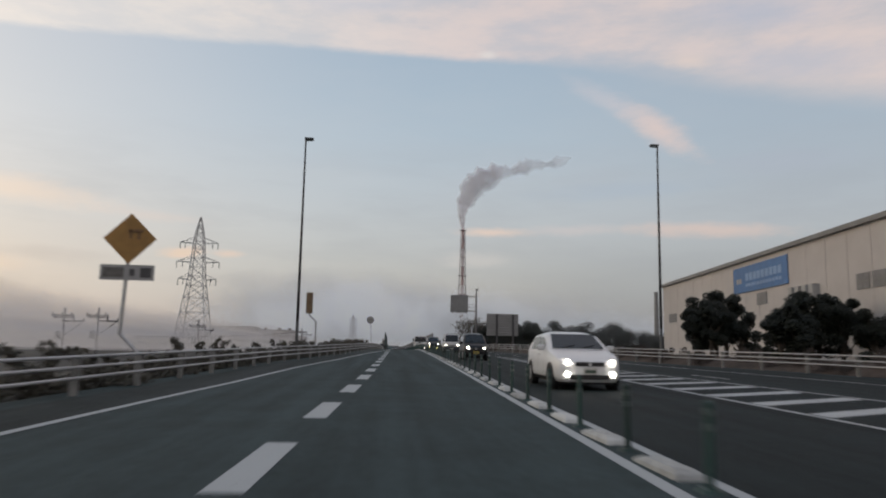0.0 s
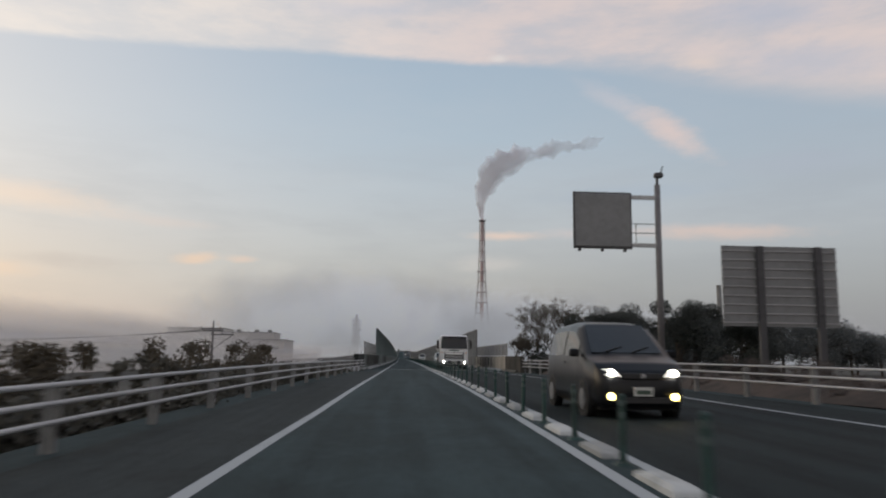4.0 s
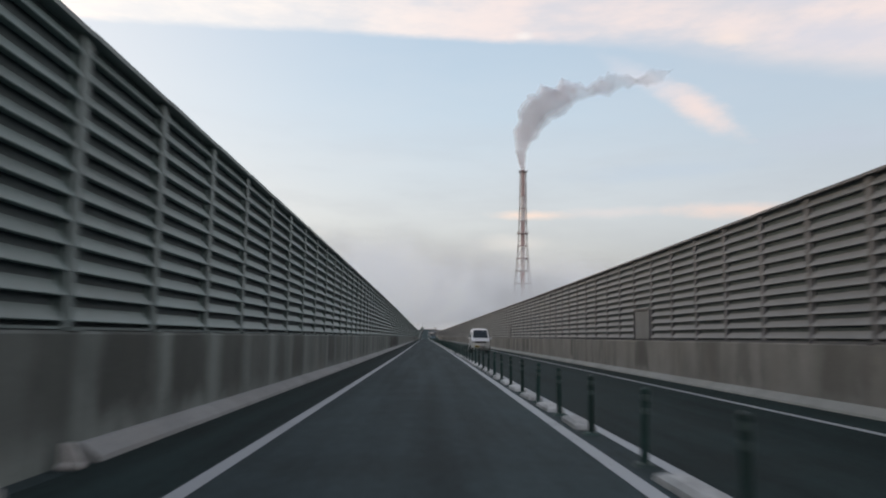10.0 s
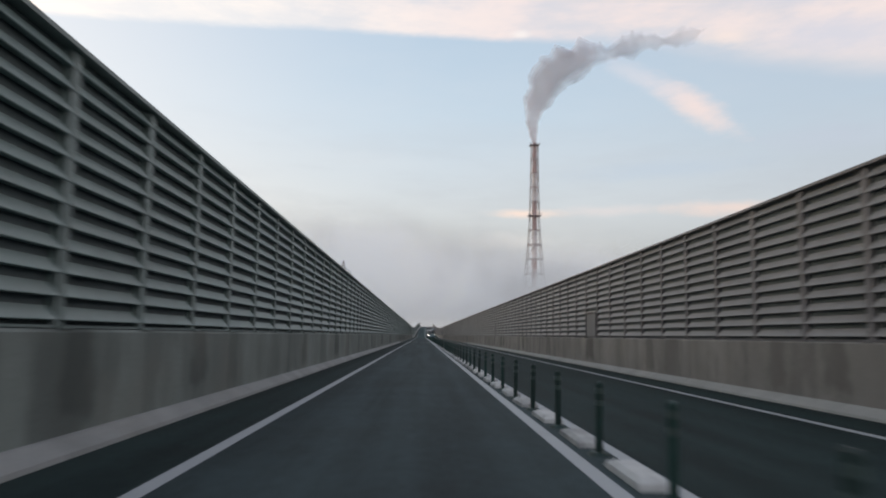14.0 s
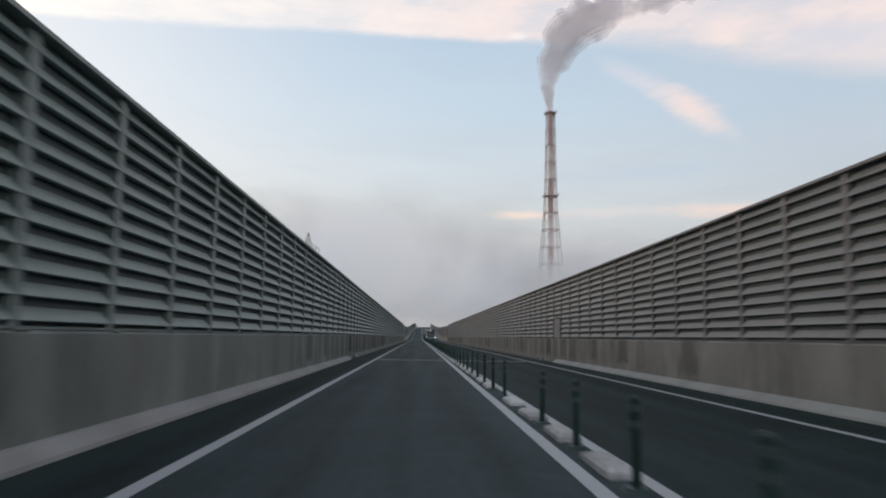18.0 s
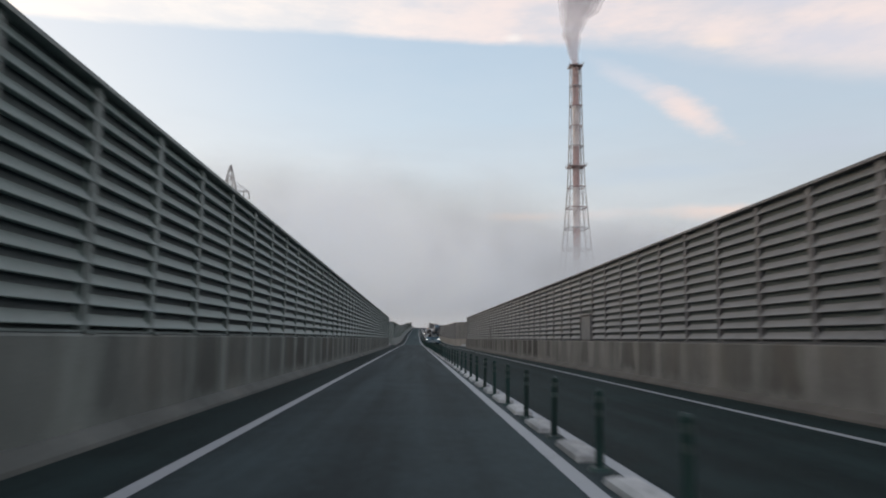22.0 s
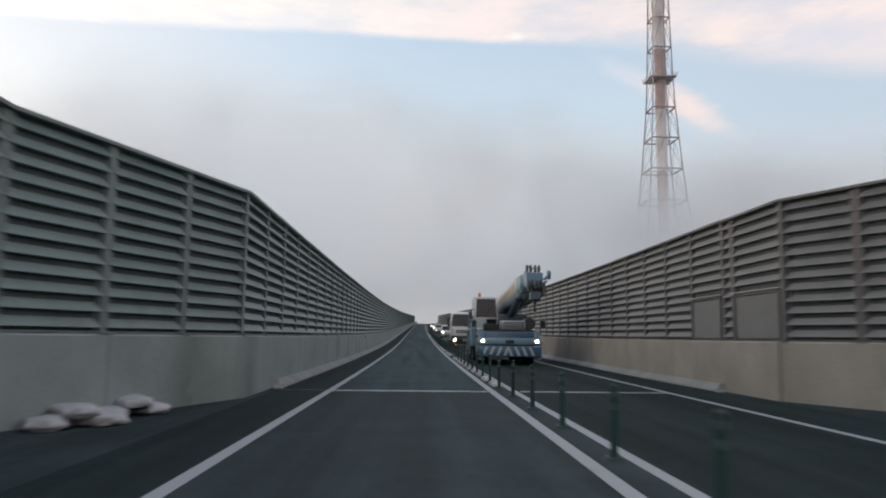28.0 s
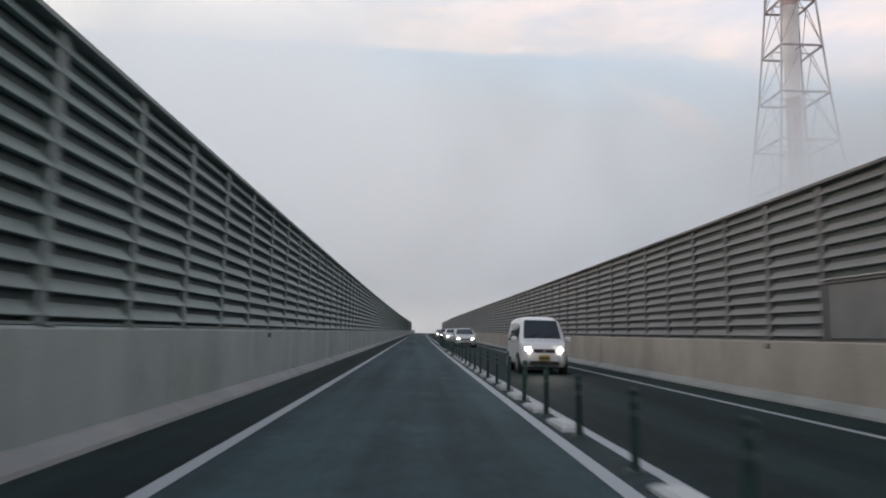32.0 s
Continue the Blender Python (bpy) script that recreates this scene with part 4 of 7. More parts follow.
PLUME = smoke_mat("chimney_smoke", (0.93, 0.91, 0.97), plume_alpha)
PL = [(0, 0, 1.5), (-1.0, 6, 2.4), (-1.6, 13, 3.4), (-0.7, 22, 4.6), (2, 31, 6.2), (6, 40, 7.6), (12, 48, 8.6), (19, 54, 9.0), (27, 58.5, 8.6), (35, 61, 8.0), (42, 62, 6.0), (49, 62, 3.4), (56, 65, 4.0), (63, 68.5, 5.8), (71, 71, 6.0), (79, 72, 4.2), (87, 72.5, 2.6), (95, 74, 3.4), (102, 76, 5.4), (109, 79, 3.6), (117, 83, 2.0)]


def billow(bb, share, n=40, m=170):
    """The rising column of smoke as a hull round its bent axis, puffed out into rounded heads."""
    vs = []
    ids = list(range(len(PL)))
    for i in range(m + 1):
        u = (len(PL) - 1) * i / m
        x, z, r = (float(np.interp(u, ids, [q[j] for q in PL])) for j in range(3))
        x2, z2 = (float(np.interp(min(u + 0.5, ids[-1]), ids, [q[j] for q in PL])) for j in range(2))
        x1, z1 = (float(np.interp(max(u - 0.5, 0), ids, [q[j] for q in PL])) for j in range(2))
        d = Vector((x2 - x1, 0, z2 - z1)).normalized()
        side = Vector((d.z, 0, -d.x))
        for j in range(n):
            ang = 2 * math.pi * j / n
            out = side * math.cos(ang) + Vector((0, 1, 0)) * math.sin(ang)
            p = Vector((x, 0, z)) + out * r
            grow = min(1.0, u / 3.0)
            puff = 0.75 * (0.42 - abs(noise.noise(p * 0.062))) + 0.42 * (0.4 - abs(noise.noise(p * 0.15 + Vector((7, 3, 1))))) + 0.05 * noise.noise(p * 0.4)
            k = share * (0.92 + grow * puff * 1.5) * min(1.0, (m - i) / 12)
            vs.append(tuple(Vector((TX + x, TY, TTOP + 1 + z)) + out * (r * k)))
    bb.add(vs, [(i * n + j, i * n + (j + 1) % n, i * n + n + (j + 1) % n, i * n + n + j) for i in range(m) for j in range(n)])


b = B()
for share in (1.06, 0.90, 0.73, 0.54):
    billow(b, share)
tagged(part("chimney_smoke", b, PLUME, smooth=True), "grey smoke drifting from the chimney top", "smoke", kind="stuff")


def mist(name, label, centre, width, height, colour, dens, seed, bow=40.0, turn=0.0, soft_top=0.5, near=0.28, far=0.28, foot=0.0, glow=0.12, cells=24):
    """A bank of mist: a wide bowed sheet of drifting grey, thinning out towards its rim. near, far: how much of its
    width fades out at either end; foot: at its lower edge; glow: emission added in place of scattered light.
    """
    bb = B()
    vs = []
    for j in range(cells + 1):
        for i in range(cells + 1):
            p, q = i / cells, j / cells
            vs.append(((p - 0.5) * width, bow * (2 * p - 1) ** 2 + 3 * noise.noise(Vector((p * 4, q * 4, seed))), q * height))
    bb.add(vs, [(j * (cells + 1) + i, j * (cells + 1) + i + 1, (j + 1) * (cells + 1) + i + 1, (j + 1) * (cells + 1) + i) for j in range(cells) for i in range(cells)])

    def alpha(k, pos):
        gen = k.n("ShaderNodeTexCoord").outputs["Generated"]
        s = k.n("ShaderNodeSeparateXYZ", Vector=gen)
        n1 = k.noise(pos, 0.020, 2.2, 0.45)
        wave = k.m("MULTIPLY", k.m("SUBTRACT", n1, 0.5), 0.8)
        up = k.m("MULTIPLY", k.step(k.m("ADD", s.outputs[2], wave), 1.02, soft_top), k.step(s.outputs[2], 1.0, 0.7))
        drift = k.m("MULTIPLY", k.m("SUBTRACT", k.noise(pos, 0.022, 2.0, 0.45), 0.5), 0.9)
        ends = k.m("MULTIPLY", k.step(k.m("ADD", s.outputs[0], k.m("MULTIPLY", drift, near)), 0.0, near), k.step(s.outputs[0], 1.0, 1.0 - far))
        ends = k.m("MULTIPLY", ends, k.step(s.outputs[0], 0.0, near * 0.7))
        if foot:
            ends = k.m("MULTIPLY", ends, k.step(s.outputs[2], 0.0, foot))
        return k.m("MULTIPLY", k.m("MULTIPLY", up, ends), dens, clamp=True)

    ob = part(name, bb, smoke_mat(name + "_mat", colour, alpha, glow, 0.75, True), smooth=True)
    ob.matrix_basis = pose(*centre, 0, 0, turn)
    return tagged(ob, label, "mist", kind="backdrop")


MISTY = "grey bank of mist and drifting smoke beyond the road"
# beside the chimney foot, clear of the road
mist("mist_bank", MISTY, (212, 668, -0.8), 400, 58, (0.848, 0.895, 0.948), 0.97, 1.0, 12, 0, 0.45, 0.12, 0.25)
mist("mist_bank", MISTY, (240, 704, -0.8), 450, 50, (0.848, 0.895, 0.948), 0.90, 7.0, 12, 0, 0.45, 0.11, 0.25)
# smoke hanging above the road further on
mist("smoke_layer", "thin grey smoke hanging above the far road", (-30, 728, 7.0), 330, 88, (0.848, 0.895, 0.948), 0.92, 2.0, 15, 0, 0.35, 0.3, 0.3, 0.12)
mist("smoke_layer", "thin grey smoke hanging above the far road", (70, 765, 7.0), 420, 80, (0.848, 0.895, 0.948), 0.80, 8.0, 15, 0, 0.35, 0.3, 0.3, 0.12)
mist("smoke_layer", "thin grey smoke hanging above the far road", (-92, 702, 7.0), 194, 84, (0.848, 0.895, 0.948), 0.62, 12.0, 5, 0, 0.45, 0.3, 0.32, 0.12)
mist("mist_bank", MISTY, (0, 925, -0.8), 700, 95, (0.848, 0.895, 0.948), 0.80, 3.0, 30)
# over the fields: sheets that stand in for the haze before the distance
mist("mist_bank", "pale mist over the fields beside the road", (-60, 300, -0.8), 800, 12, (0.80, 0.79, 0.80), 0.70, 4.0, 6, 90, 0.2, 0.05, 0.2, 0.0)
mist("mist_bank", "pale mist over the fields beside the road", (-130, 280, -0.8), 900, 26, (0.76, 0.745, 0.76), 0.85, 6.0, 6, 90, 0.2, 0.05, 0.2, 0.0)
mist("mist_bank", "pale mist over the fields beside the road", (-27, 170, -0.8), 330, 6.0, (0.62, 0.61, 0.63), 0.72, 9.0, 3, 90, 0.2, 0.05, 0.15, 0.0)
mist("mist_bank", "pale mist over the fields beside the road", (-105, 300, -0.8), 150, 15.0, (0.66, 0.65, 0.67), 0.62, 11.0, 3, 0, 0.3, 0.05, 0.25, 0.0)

# ------------------------------------------------------------------ centre delineators and white blocks
TUBE_MESH = B().rod((0, 0, 0.03), (0, 0, 0.70), 0.038, 10, 0.035).rod((0, 0, 0.70), (0, 0, 0.72), 0.035, 10, 0.022).mesh("tube", GREEN)
BAND_MESH = B().rod((0, 0, 0), (0, 0, 0.055), 0.0402, 10).mesh("band", BAND)
FOOT_MESH = B().rod((0, 0, 0), (0, 0, 0.035), 0.11, 10, 0.085).mesh("foot", GREEN)
BLOCK_MESH = B().add(
    [(-0.14, 0, 0), (0.14, 0, 0), (0.14, 1.12, 0), (-0.14, 1.12, 0), (-0.13, 0.03, 0.05), (0.13, 0.03, 0.05), (0.13, 1.09, 0.05), (-0.13, 1.09, 0.05), (-0.085, 0.17, 0.085), (0.085, 0.17, 0.085), (0.085, 0.97, 0.085), (-0.085, 0.97, 0.085)],
    [(3, 2, 1, 0), (8, 9, 10, 11)] + [(r * 4 + i, r * 4 + (i + 1) % 4, r * 4 + 4 + (i + 1) % 4, r * 4 + 4 + i) for r in range(2) for i in range(4)]).mesh("block", BLOCK)


def delineator(x, y, lean):
    ob = new("delineator")
    px, py, pz = place(x, y)
    ob.matrix_basis = pose(px, py, pz, lean[0], lean[1], 0)
    tagged(ob, "dark green flexible delineator post with reflective bands", "delineator", "centre line delineators")
    part("foot", FOOT_MESH, GREEN, ob)
    part("tube", TUBE_MESH, GREEN, ob)
    for z in (0.48, 0.60):
        part("band", BAND_MESH, BAND, ob, m=pose(0, 0, z))


random.seed(11)
STATIONS = (-57.2, -30.9, 11.6, 112.95, 177.3, 208.5, 317.7, 393.75, 448.3, 478.0, 516.0, 572.5, 640.0)
for a, c in zip(STATIONS, STATIONS[1:]):
    open_bay = 470 < a < 500
    n = round((c - a) / (2.5 if open_bay else 2.2))
    for i in range(n):
        y = a + (c - a) * i / n
        if random.random() > 0.015:
            delineator(DELINEATOR, y, (random.uniform(-1.2, 1.2), random.uniform(-1.2, 1.2)))
        if not open_bay and random.random() > 0.05:
            ob = new("kerb_block", BLOCK_MESH)
            px, py, pz = place(DELINEATOR + 0.03, y + 0.45)
            ob.matrix_basis = pose(px, py, pz + 0.002, 0, 0, random.uniform(-1.2, 1.2))
            tagged(ob, "low white plastic lane separator block between delineators", "lane separator", "lane separator blocks")

# ------------------------------------------------------------------ pipe guard rails of the open road


def guard_rail(table, y0, y1, heights, name, label, step=3.15):
    ob = thing(name, label, "guard rail")
    ypts = [y0 + (y1 - y0) * i / 60 for i in range(61)]
    for z in heights:
        part("rail", B().pipe([place(along(table, q), q, z) for q in ypts], 0.028, 8), RAILPAINT, ob, smooth=True)
    q = y0 + 0.6
    sgn = -1 if table is RAIL_TABLE else 1
    while q < y1:
        x, yy, zz = place(along(table, q), q)
        bb = B().box(x + sgn * 0.10 - 0.06, x + sgn * 0.10 + 0.06, q - 0.055, q + 0.055, zz - 0.6, zz + heights[0], 0.015)
        post = part("post", bb, RAILPOST, ob)
        part("bracket", B().box(min(x, x + sgn * 0.1), max(x, x + sgn * 0.1), q - 0.03, q + 0.03, zz + heights[2] - 0.05, zz + heights[0] - 0.02), RAILPOST, post)
        q += step
    return ob


guard_rail(RAIL_TABLE, -60, 100.4, (0.72, 0.53, 0.335), "guard_rail", "pale three-pipe steel guard rail on stout posts at the verge")
guard_rail(RAIL_R_TABLE, -60, 97.5, (0.88, 0.665, 0.45), "guard_rail", "pale three-pipe steel guard rail along the joining ramp")

# low mesh fences on the first parapets


def pane_mat(k, pos, least=0.34):
    d = principled(k, (0.10, 0.10, 0.105), 0.7)
    clear = k.n("ShaderNodeBsdfTransparent")
    ms = k.n("ShaderNodeMixShader", Fac=k.m("ADD", least, k.m("MULTIPLY", k.noise(pos, 3.0, 3.0), 0.25)))
    k.t.links.new(clear.outputs[0], ms.inputs[1])
    k.t.links.new(d, ms.inputs[2])
    return ms.outputs[0]


NETTING = shader("fine_netting", pane_mat)
NETTING_DARK = shader("dense_netting", lambda k, pos: pane_mat(k, pos, 0.70))


def parapet_fence(xs, y0, y1, z1, name, net):
    ob = thing(name, "low grey fence with fine netting on the parapet", "fence", group="parapet fences")
    n = max(1, round((y1 - y0) / 2.0))
    for i in range(n + 1):
        q = y0 + (y1 - y0) * i / n
        x = xs(q)
        post = part("post", B().box(x - 0.04, x + 0.04, q - 0.05, q + 0.05, WALL_H, z1 + 0.04, 0.008), RAILPOST, ob)
        if i < n:
            q2 = y0 + (y1 - y0) * (i + 1) / n
            xb = xs(q2)
            part("top_rail", B().rod((x, q, z1), (xb, q2, z1), 0.03, 6), STEEL, ob)
            part("bottom_rail", B().rod((x, q, WALL_H + 0.06), (xb, q2, WALL_H + 0.06), 0.025, 6), STEEL, ob)
            part("netting", B().add([(x, q + 0.05, WALL_H + 0.06), (xb, q2 - 0.05, WALL_H + 0.06), (xb, q2 - 0.05, z1), (x, q + 0.05, z1)], [(0, 1, 2, 3)]), net, ob)


parapet_fence(lambda q: place(along([(104, -3.55), (125, -3.3)], q), q)[0], 104.7, 122.3, 2.14, "parapet_fence", NETTING)
parapet_fence(lambda q: place(along([(97, 7.75), (124, 7.2)], q), q)[0], 103.7, 123.0, 2.12, "parapet_fence", NETTING_DARK)

# ------------------------------------------------------------------ street lamps, signs
def street_lamp(x, y, h, arm, label):
    x, y, z = place(x, y)
    ob = thing("street_lamp", label, "street lamp", x, y, z, "tall street lamps")
    part("pole", B().rod((0, 0, -0.75), (0, 0, 2.2), 0.11, 10, 0.10).rod((0, 0, 2.2), (0, 0, h), 0.10, 10, 0.055), DARKSTEEL, ob, smooth=True)
    part("base_plate", B().box(-0.22, 0.22, -0.22, 0.22, -0.76, -0.70), DARKSTEEL, ob)
    part("hatch", B().box(-0.07, 0.07, -0.125, -0.09, 0.1, 0.6, 0.01), DARKSTEEL, ob)
    head = part("lamp_head", B().box(min(0, arm) - 0.06, max(0, arm) + 0.06, -0.17, 0.17, h - 0.04, h + 0.12, 0.04), DARKSTEEL, ob, "flat dark lamp head, unlit")
    part("lens", B().box(min(0.1 * arm, arm * 0.95), max(0.1 * arm, arm * 0.95), -0.13, 0.13, h - 0.07, h - 0.04), BAND, head)


street_lamp(-7.45, 9.4, 14.3, 0.45, "tall dark steel street lamp with a flat head, unlit")
street_lamp(16.65, 9.5, 14.85, -0.45, "tall dark steel street lamp with a flat head, unlit")
YELLOW = plain("sign_yellow", (0.30, 0.165, 0.045), 0.6, 0, 0.15, 4.0)
SIGNGREY = plain("sign_back_grey", (0.20, 0.205, 0.21), 0.55, 0.2, 0.12, 3.0)
SIGNWHITE = plain("sign_white", (0.34, 0.34, 0.345), 0.6, 0, 0.1, 4.0)
SIGNDARK = plain("sign_dark", (0.06, 0.06, 0.065), 0.6)
SIGNDULL = plain("sign_dull_ink", (0.12, 0.115, 0.11), 0.6, 0, 0.3, 9.0)
# pole grey lightened to carry the haze in its colour
HAZED = plain("hazed_grey_concrete", (0.15, 0.145, 0.15), 0.7, 0, 0.2)
BOXORANGE = plain("box_orange", (0.16, 0.105, 0.06), 0.6, 0, 0.2, 5.0)
BLUESIGN = plain("sign_blue", (0.065, 0.16, 0.36), 0.6, 0, 0.15, 1.0)


SIGNDULL_Y = plain("faded_symbol", (0.16, 0.09, 0.04), 0.6, 0, 0.3, 9.0)


def warning_sign():
    x, y, z = place(-8.45, -17.5)
    ob = thing("warning_sign", "yellow diamond road sign above a small plate on a bent pole", "road sign", x, y, z)
    part("pole", B().pipe([(0.85, 0, -0.78), (0.45, 0, 0.62), (-0.1, 0, 1.15), (0.0, 0, 4.3)], 0.055, 8), STEEL, ob)
    dm = part("diamond_panel", B().add([(0, -0.07, 3.12), (0.74, -0.07, 3.85), (0, -0.07, 4.58), (-0.74, -0.07, 3.85), (0, -0.05, 3.12), (0.74, -0.05, 3.85), (0, -0.05, 4.58), (-0.74, -0.05, 3.85)],
        [(3, 2, 1, 0), (4, 5, 6, 7), (0, 1, 5, 4), (1, 2, 6, 5), (2, 3, 7, 6), (3, 0, 4, 7)]), YELLOW, ob)
    part("symbol_bar", B().box(-0.04, 0.36, -0.082, -0.072, 4.02, 4.12).box(-0.02, 0.06, -0.082, -0.072, 3.86, 4.1).box(0.2, 0.3, -0.082, -0.072, 3.84, 4.06), SIGNDULL_Y, dm, "faded dark symbol")
    pl = part("plate", B().box(-0.76, 0.74, -0.07, -0.05, 2.66, 3.1), SIGNWHITE, ob)
    part("text_bar", B().box(-0.68, -0.1, -0.08, -0.07, 2.74, 3.02), SIGNDULL, pl)
    part("text_bar", B().box(0.36, 0.66, -0.08, -0.07, 2.74, 3.02), SIGNDARK, pl)
    part("text_bar", B().box(0.06, 0.2, -0.08, -0.07, 2.78, 2.98), SIGNDARK, pl)


warning_sign()


def box_sign():
    x, y, z = place(-6.75, 9.6)
    ob = thing("signal_box", "narrow upright orange box sign on a bent grey pole", "road sign", x, y, z)
    part("box", B().box(-0.2, 0.2, -0.12, 0.12, 2.74, 4.08, 0.03), BOXORANGE, ob)
    part("back_frame", B().box(-0.21, 0.21, 0.0, 0.05, 2.73, 4.09), DARKSTEEL, ob)
    part("pole", B().pipe([(0.48, 0, -0.78), (0.46, 0, 2.2), (0.05, 0, 2.6), (0, 0, 2.8)], 0.05, 8), STEEL, ob)


box_sign()


def round_sign():
    x, y, z = place(-4.38, 51.4)
    ob = thing("speed_sign", "round road sign with a dark rim on a slim pole", "road sign", x, y, z)
    part("pole", B().rod((0.28, 0.03, -0.78), (0.02, 0.03, 3.9), 0.04, 8), STEEL, ob)
    d = part("disc", B().rod((0, -0.03, 3.52), (0, 0, 3.52), 0.43, 24), SIGNDARK, ob)
    part("face", B().rod((0, -0.036, 3.52), (0, -0.028, 3.52), 0.34, 24), SIGNWHITE, d)
    part("number_bar", B().box(-0.18, -0.03, -0.046, -0.036, 3.38, 3.66).box(0.03, 0.18, -0.046, -0.036, 3.38, 3.66), SIGNDULL, d)


round_sign()


def message_sign():
    x, y, z = place(11.75, 80.3)
    z += 0.35
    ob = thing("message_sign", "grey variable message board hung from a tall post beside the ramp", "road sign", x, y, z)
    part("post", B().rod((0, 0, -1.2), (0, 0, 9.1), 0.17, 12, 0.14), HAZED, ob, smooth=True)
    cam_ = part("camera_dome", B().rod((0, 0, 9.1), (0, 0, 9.5), 0.07, 8).box(-0.12, 0.28, -0.12, 0.12, 9.45, 9.72, 0.05), SIGNDARK, ob)
    part("aerial", B().rod((0.2, 0, 9.7), (0.3, 0, 10.05), 0.03, 6), SIGNDARK, cam_)
    for z in (6.1, 8.45):
        part("arm", B().box(-4.1, 0.1, -0.08, 0.08, z - 0.09, z + 0.09), STEEL, ob)
    board = part("board", B().box(-4.12, -1.44, -0.25, -0.08, 5.95, 8.55, 0.04), SIGNGREY, ob, "blank grey board with a dark frame")
    part("frame", B().box(-4.2, -1.36, -0.2, -0.12, 8.55, 8.63).box(-4.2, -1.36, -0.2, -0.12, 5.87, 5.95).box(-4.2, -4.12, -0.2, -0.12, 5.95, 8.55).box(-1.44, -1.36, -0.2, -0.12, 5.95, 8.55), SIGNDARK, board)
    for q in (-3.9, -2.8, -1.7):
        part("lug", B().box(q - 0.07, q + 0.07, -0.2, -0.06, 5.75, 5.9), SIGNDARK, board)
    part("catwalk_rail", B().rod((-1.3, 0, 7.15), (-0.1, 0, 7.15), 0.025, 6).rod((-1.3, 0, 6.7), (-0.1, 0, 6.7), 0.025, 6).rod((-1.1, 0, 6.15), (-1.1, 0, 7.15), 0.025, 6), STEEL, ob)


message_sign()


def back_sign():
    x, y, z = place(15.4, 76.0)
    ob = thing("direction_sign", "back of a large grey direction sign on two dark posts", "road sign", x, y, z)
    for q in (-0.85, 1.7):
        part("post", B().box(q - 0.14, q + 0.14, -0.16, 0.02, -0.78, 5.84), SIGNDARK, ob)
    pan = part("panel", B().box(-2.45, 2.55, 0.03, 0.09, 2.45, 5.85), SIGNGREY, ob)
    for i in range(9):
        part("stiffener", B().box(-2.45, 2.55, -0.012, 0.03, 2.58 + 0.38 * i, 2.63 + 0.38 * i), SIGNWHITE, pan)


back_sign()


# ------------------------------------------------------------------ pylons, poles and wires
def pylon(x, y, z0, h, half, arms, arm_len, mat=LATTICE, turn=0.0, label="steel lattice electricity pylon with three pairs of arms"):
    ob = thing("pylon", label, "pylon", x, y, z0, "electricity pylons", turn=turn)
    hw = lambda z: float(np.interp(z, [0, 0.55 * h, 0.85 * h, h], [half, half * 0.42, half * 0.26, 0.08]))
    zs = [h * u for u in (0, 0.15, 0.28, 0.39, 0.48, 0.55, 0.62, 0.69, 0.76, 0.82, 0.88, 0.94, 1.0)]
    for sx, sy in corners:
        part("leg", B().pipe([(sx * hw(z), sy * hw(z), z) for z in zs], 0.075, 5), mat, ob)
    for i in range(len(zs) - 1):
        a, c = hw(zs[i]), hw(zs[i + 1])
        for j in range(4):
            (px, py), (qx, qy) = corners[j], corners[(j + 1) % 4]
            part("brace", B().rod((px * a, py * a, zs[i]), (qx * c, qy * c, zs[i + 1]), 0.04, 4), mat, ob)
            part("brace", B().rod((qx * a, qy * a, zs[i]), (px * c, py * c, zs[i + 1]), 0.04, 4), mat, ob)
            part("ring_beam", B().rod((px * c, py * c, zs[i + 1]), (qx * c, qy * c, zs[i + 1]), 0.04, 4), mat, ob)
    for u in arms:
        z = h * u
        w = hw(z)
        for s in (-1, 1):
            L = arm_len * (1.0 if u != arms[1] else 1.12)
            bb = B()
            for sy in (-1, 1):
                bb.rod((s * w, sy * w, z), (s * L, 0, z + 0.15), 0.05, 4).rod((s * w, sy * w, z + 0.07 * h * 0.6), (s * L, 0, z + 0.15), 0.04, 4)
            for f in (0.4, 0.7):
                bb.rod((s * (w + (L - w) * f), w * (1 - f), z + 0.15 * f), (s * (w + (L - w) * f), -w * (1 - f), z + 0.15 * f), 0.03, 4)
            arm = part("arm", bb, mat, ob)
            part("insulator", B().rod((s * L, 0, z + 0.12), (s * L + 0.05, -0.2, z - 1.0), 0.07, 6), DARKSTEEL, arm)
            part("insulator", B().rod((s * (L * 0.72), 0, z + 0.1), (s * (L * 0.72), -0.2, z - 0.95), 0.06, 6), DARKSTEEL, arm)
    return ob


p1x, p1y, _ = place(-36.5, 94.0)
pylon(p1x, p1y, -0.75, 23.6, 2.9, (0.80, 0.655, 0.525), 3.3)
pylon(-27.9, 497.0, -0.75, 27.4, 3.2, (0.86, 0.76, 0.66), 3.0, turn=35)


def wire(name, p, q, sag, r=0.02):
    pts = [Vector(p).lerp(Vector(q), i / 14) - Vector((0, 0, sag * 4 * (i / 14) * (1 - i / 14))) for i in range(15)]
    return tagged(part(name, B().pipe(pts, r, 4), DARKSTEEL), "thin dark overhead power cable", "cable", "overhead cables")



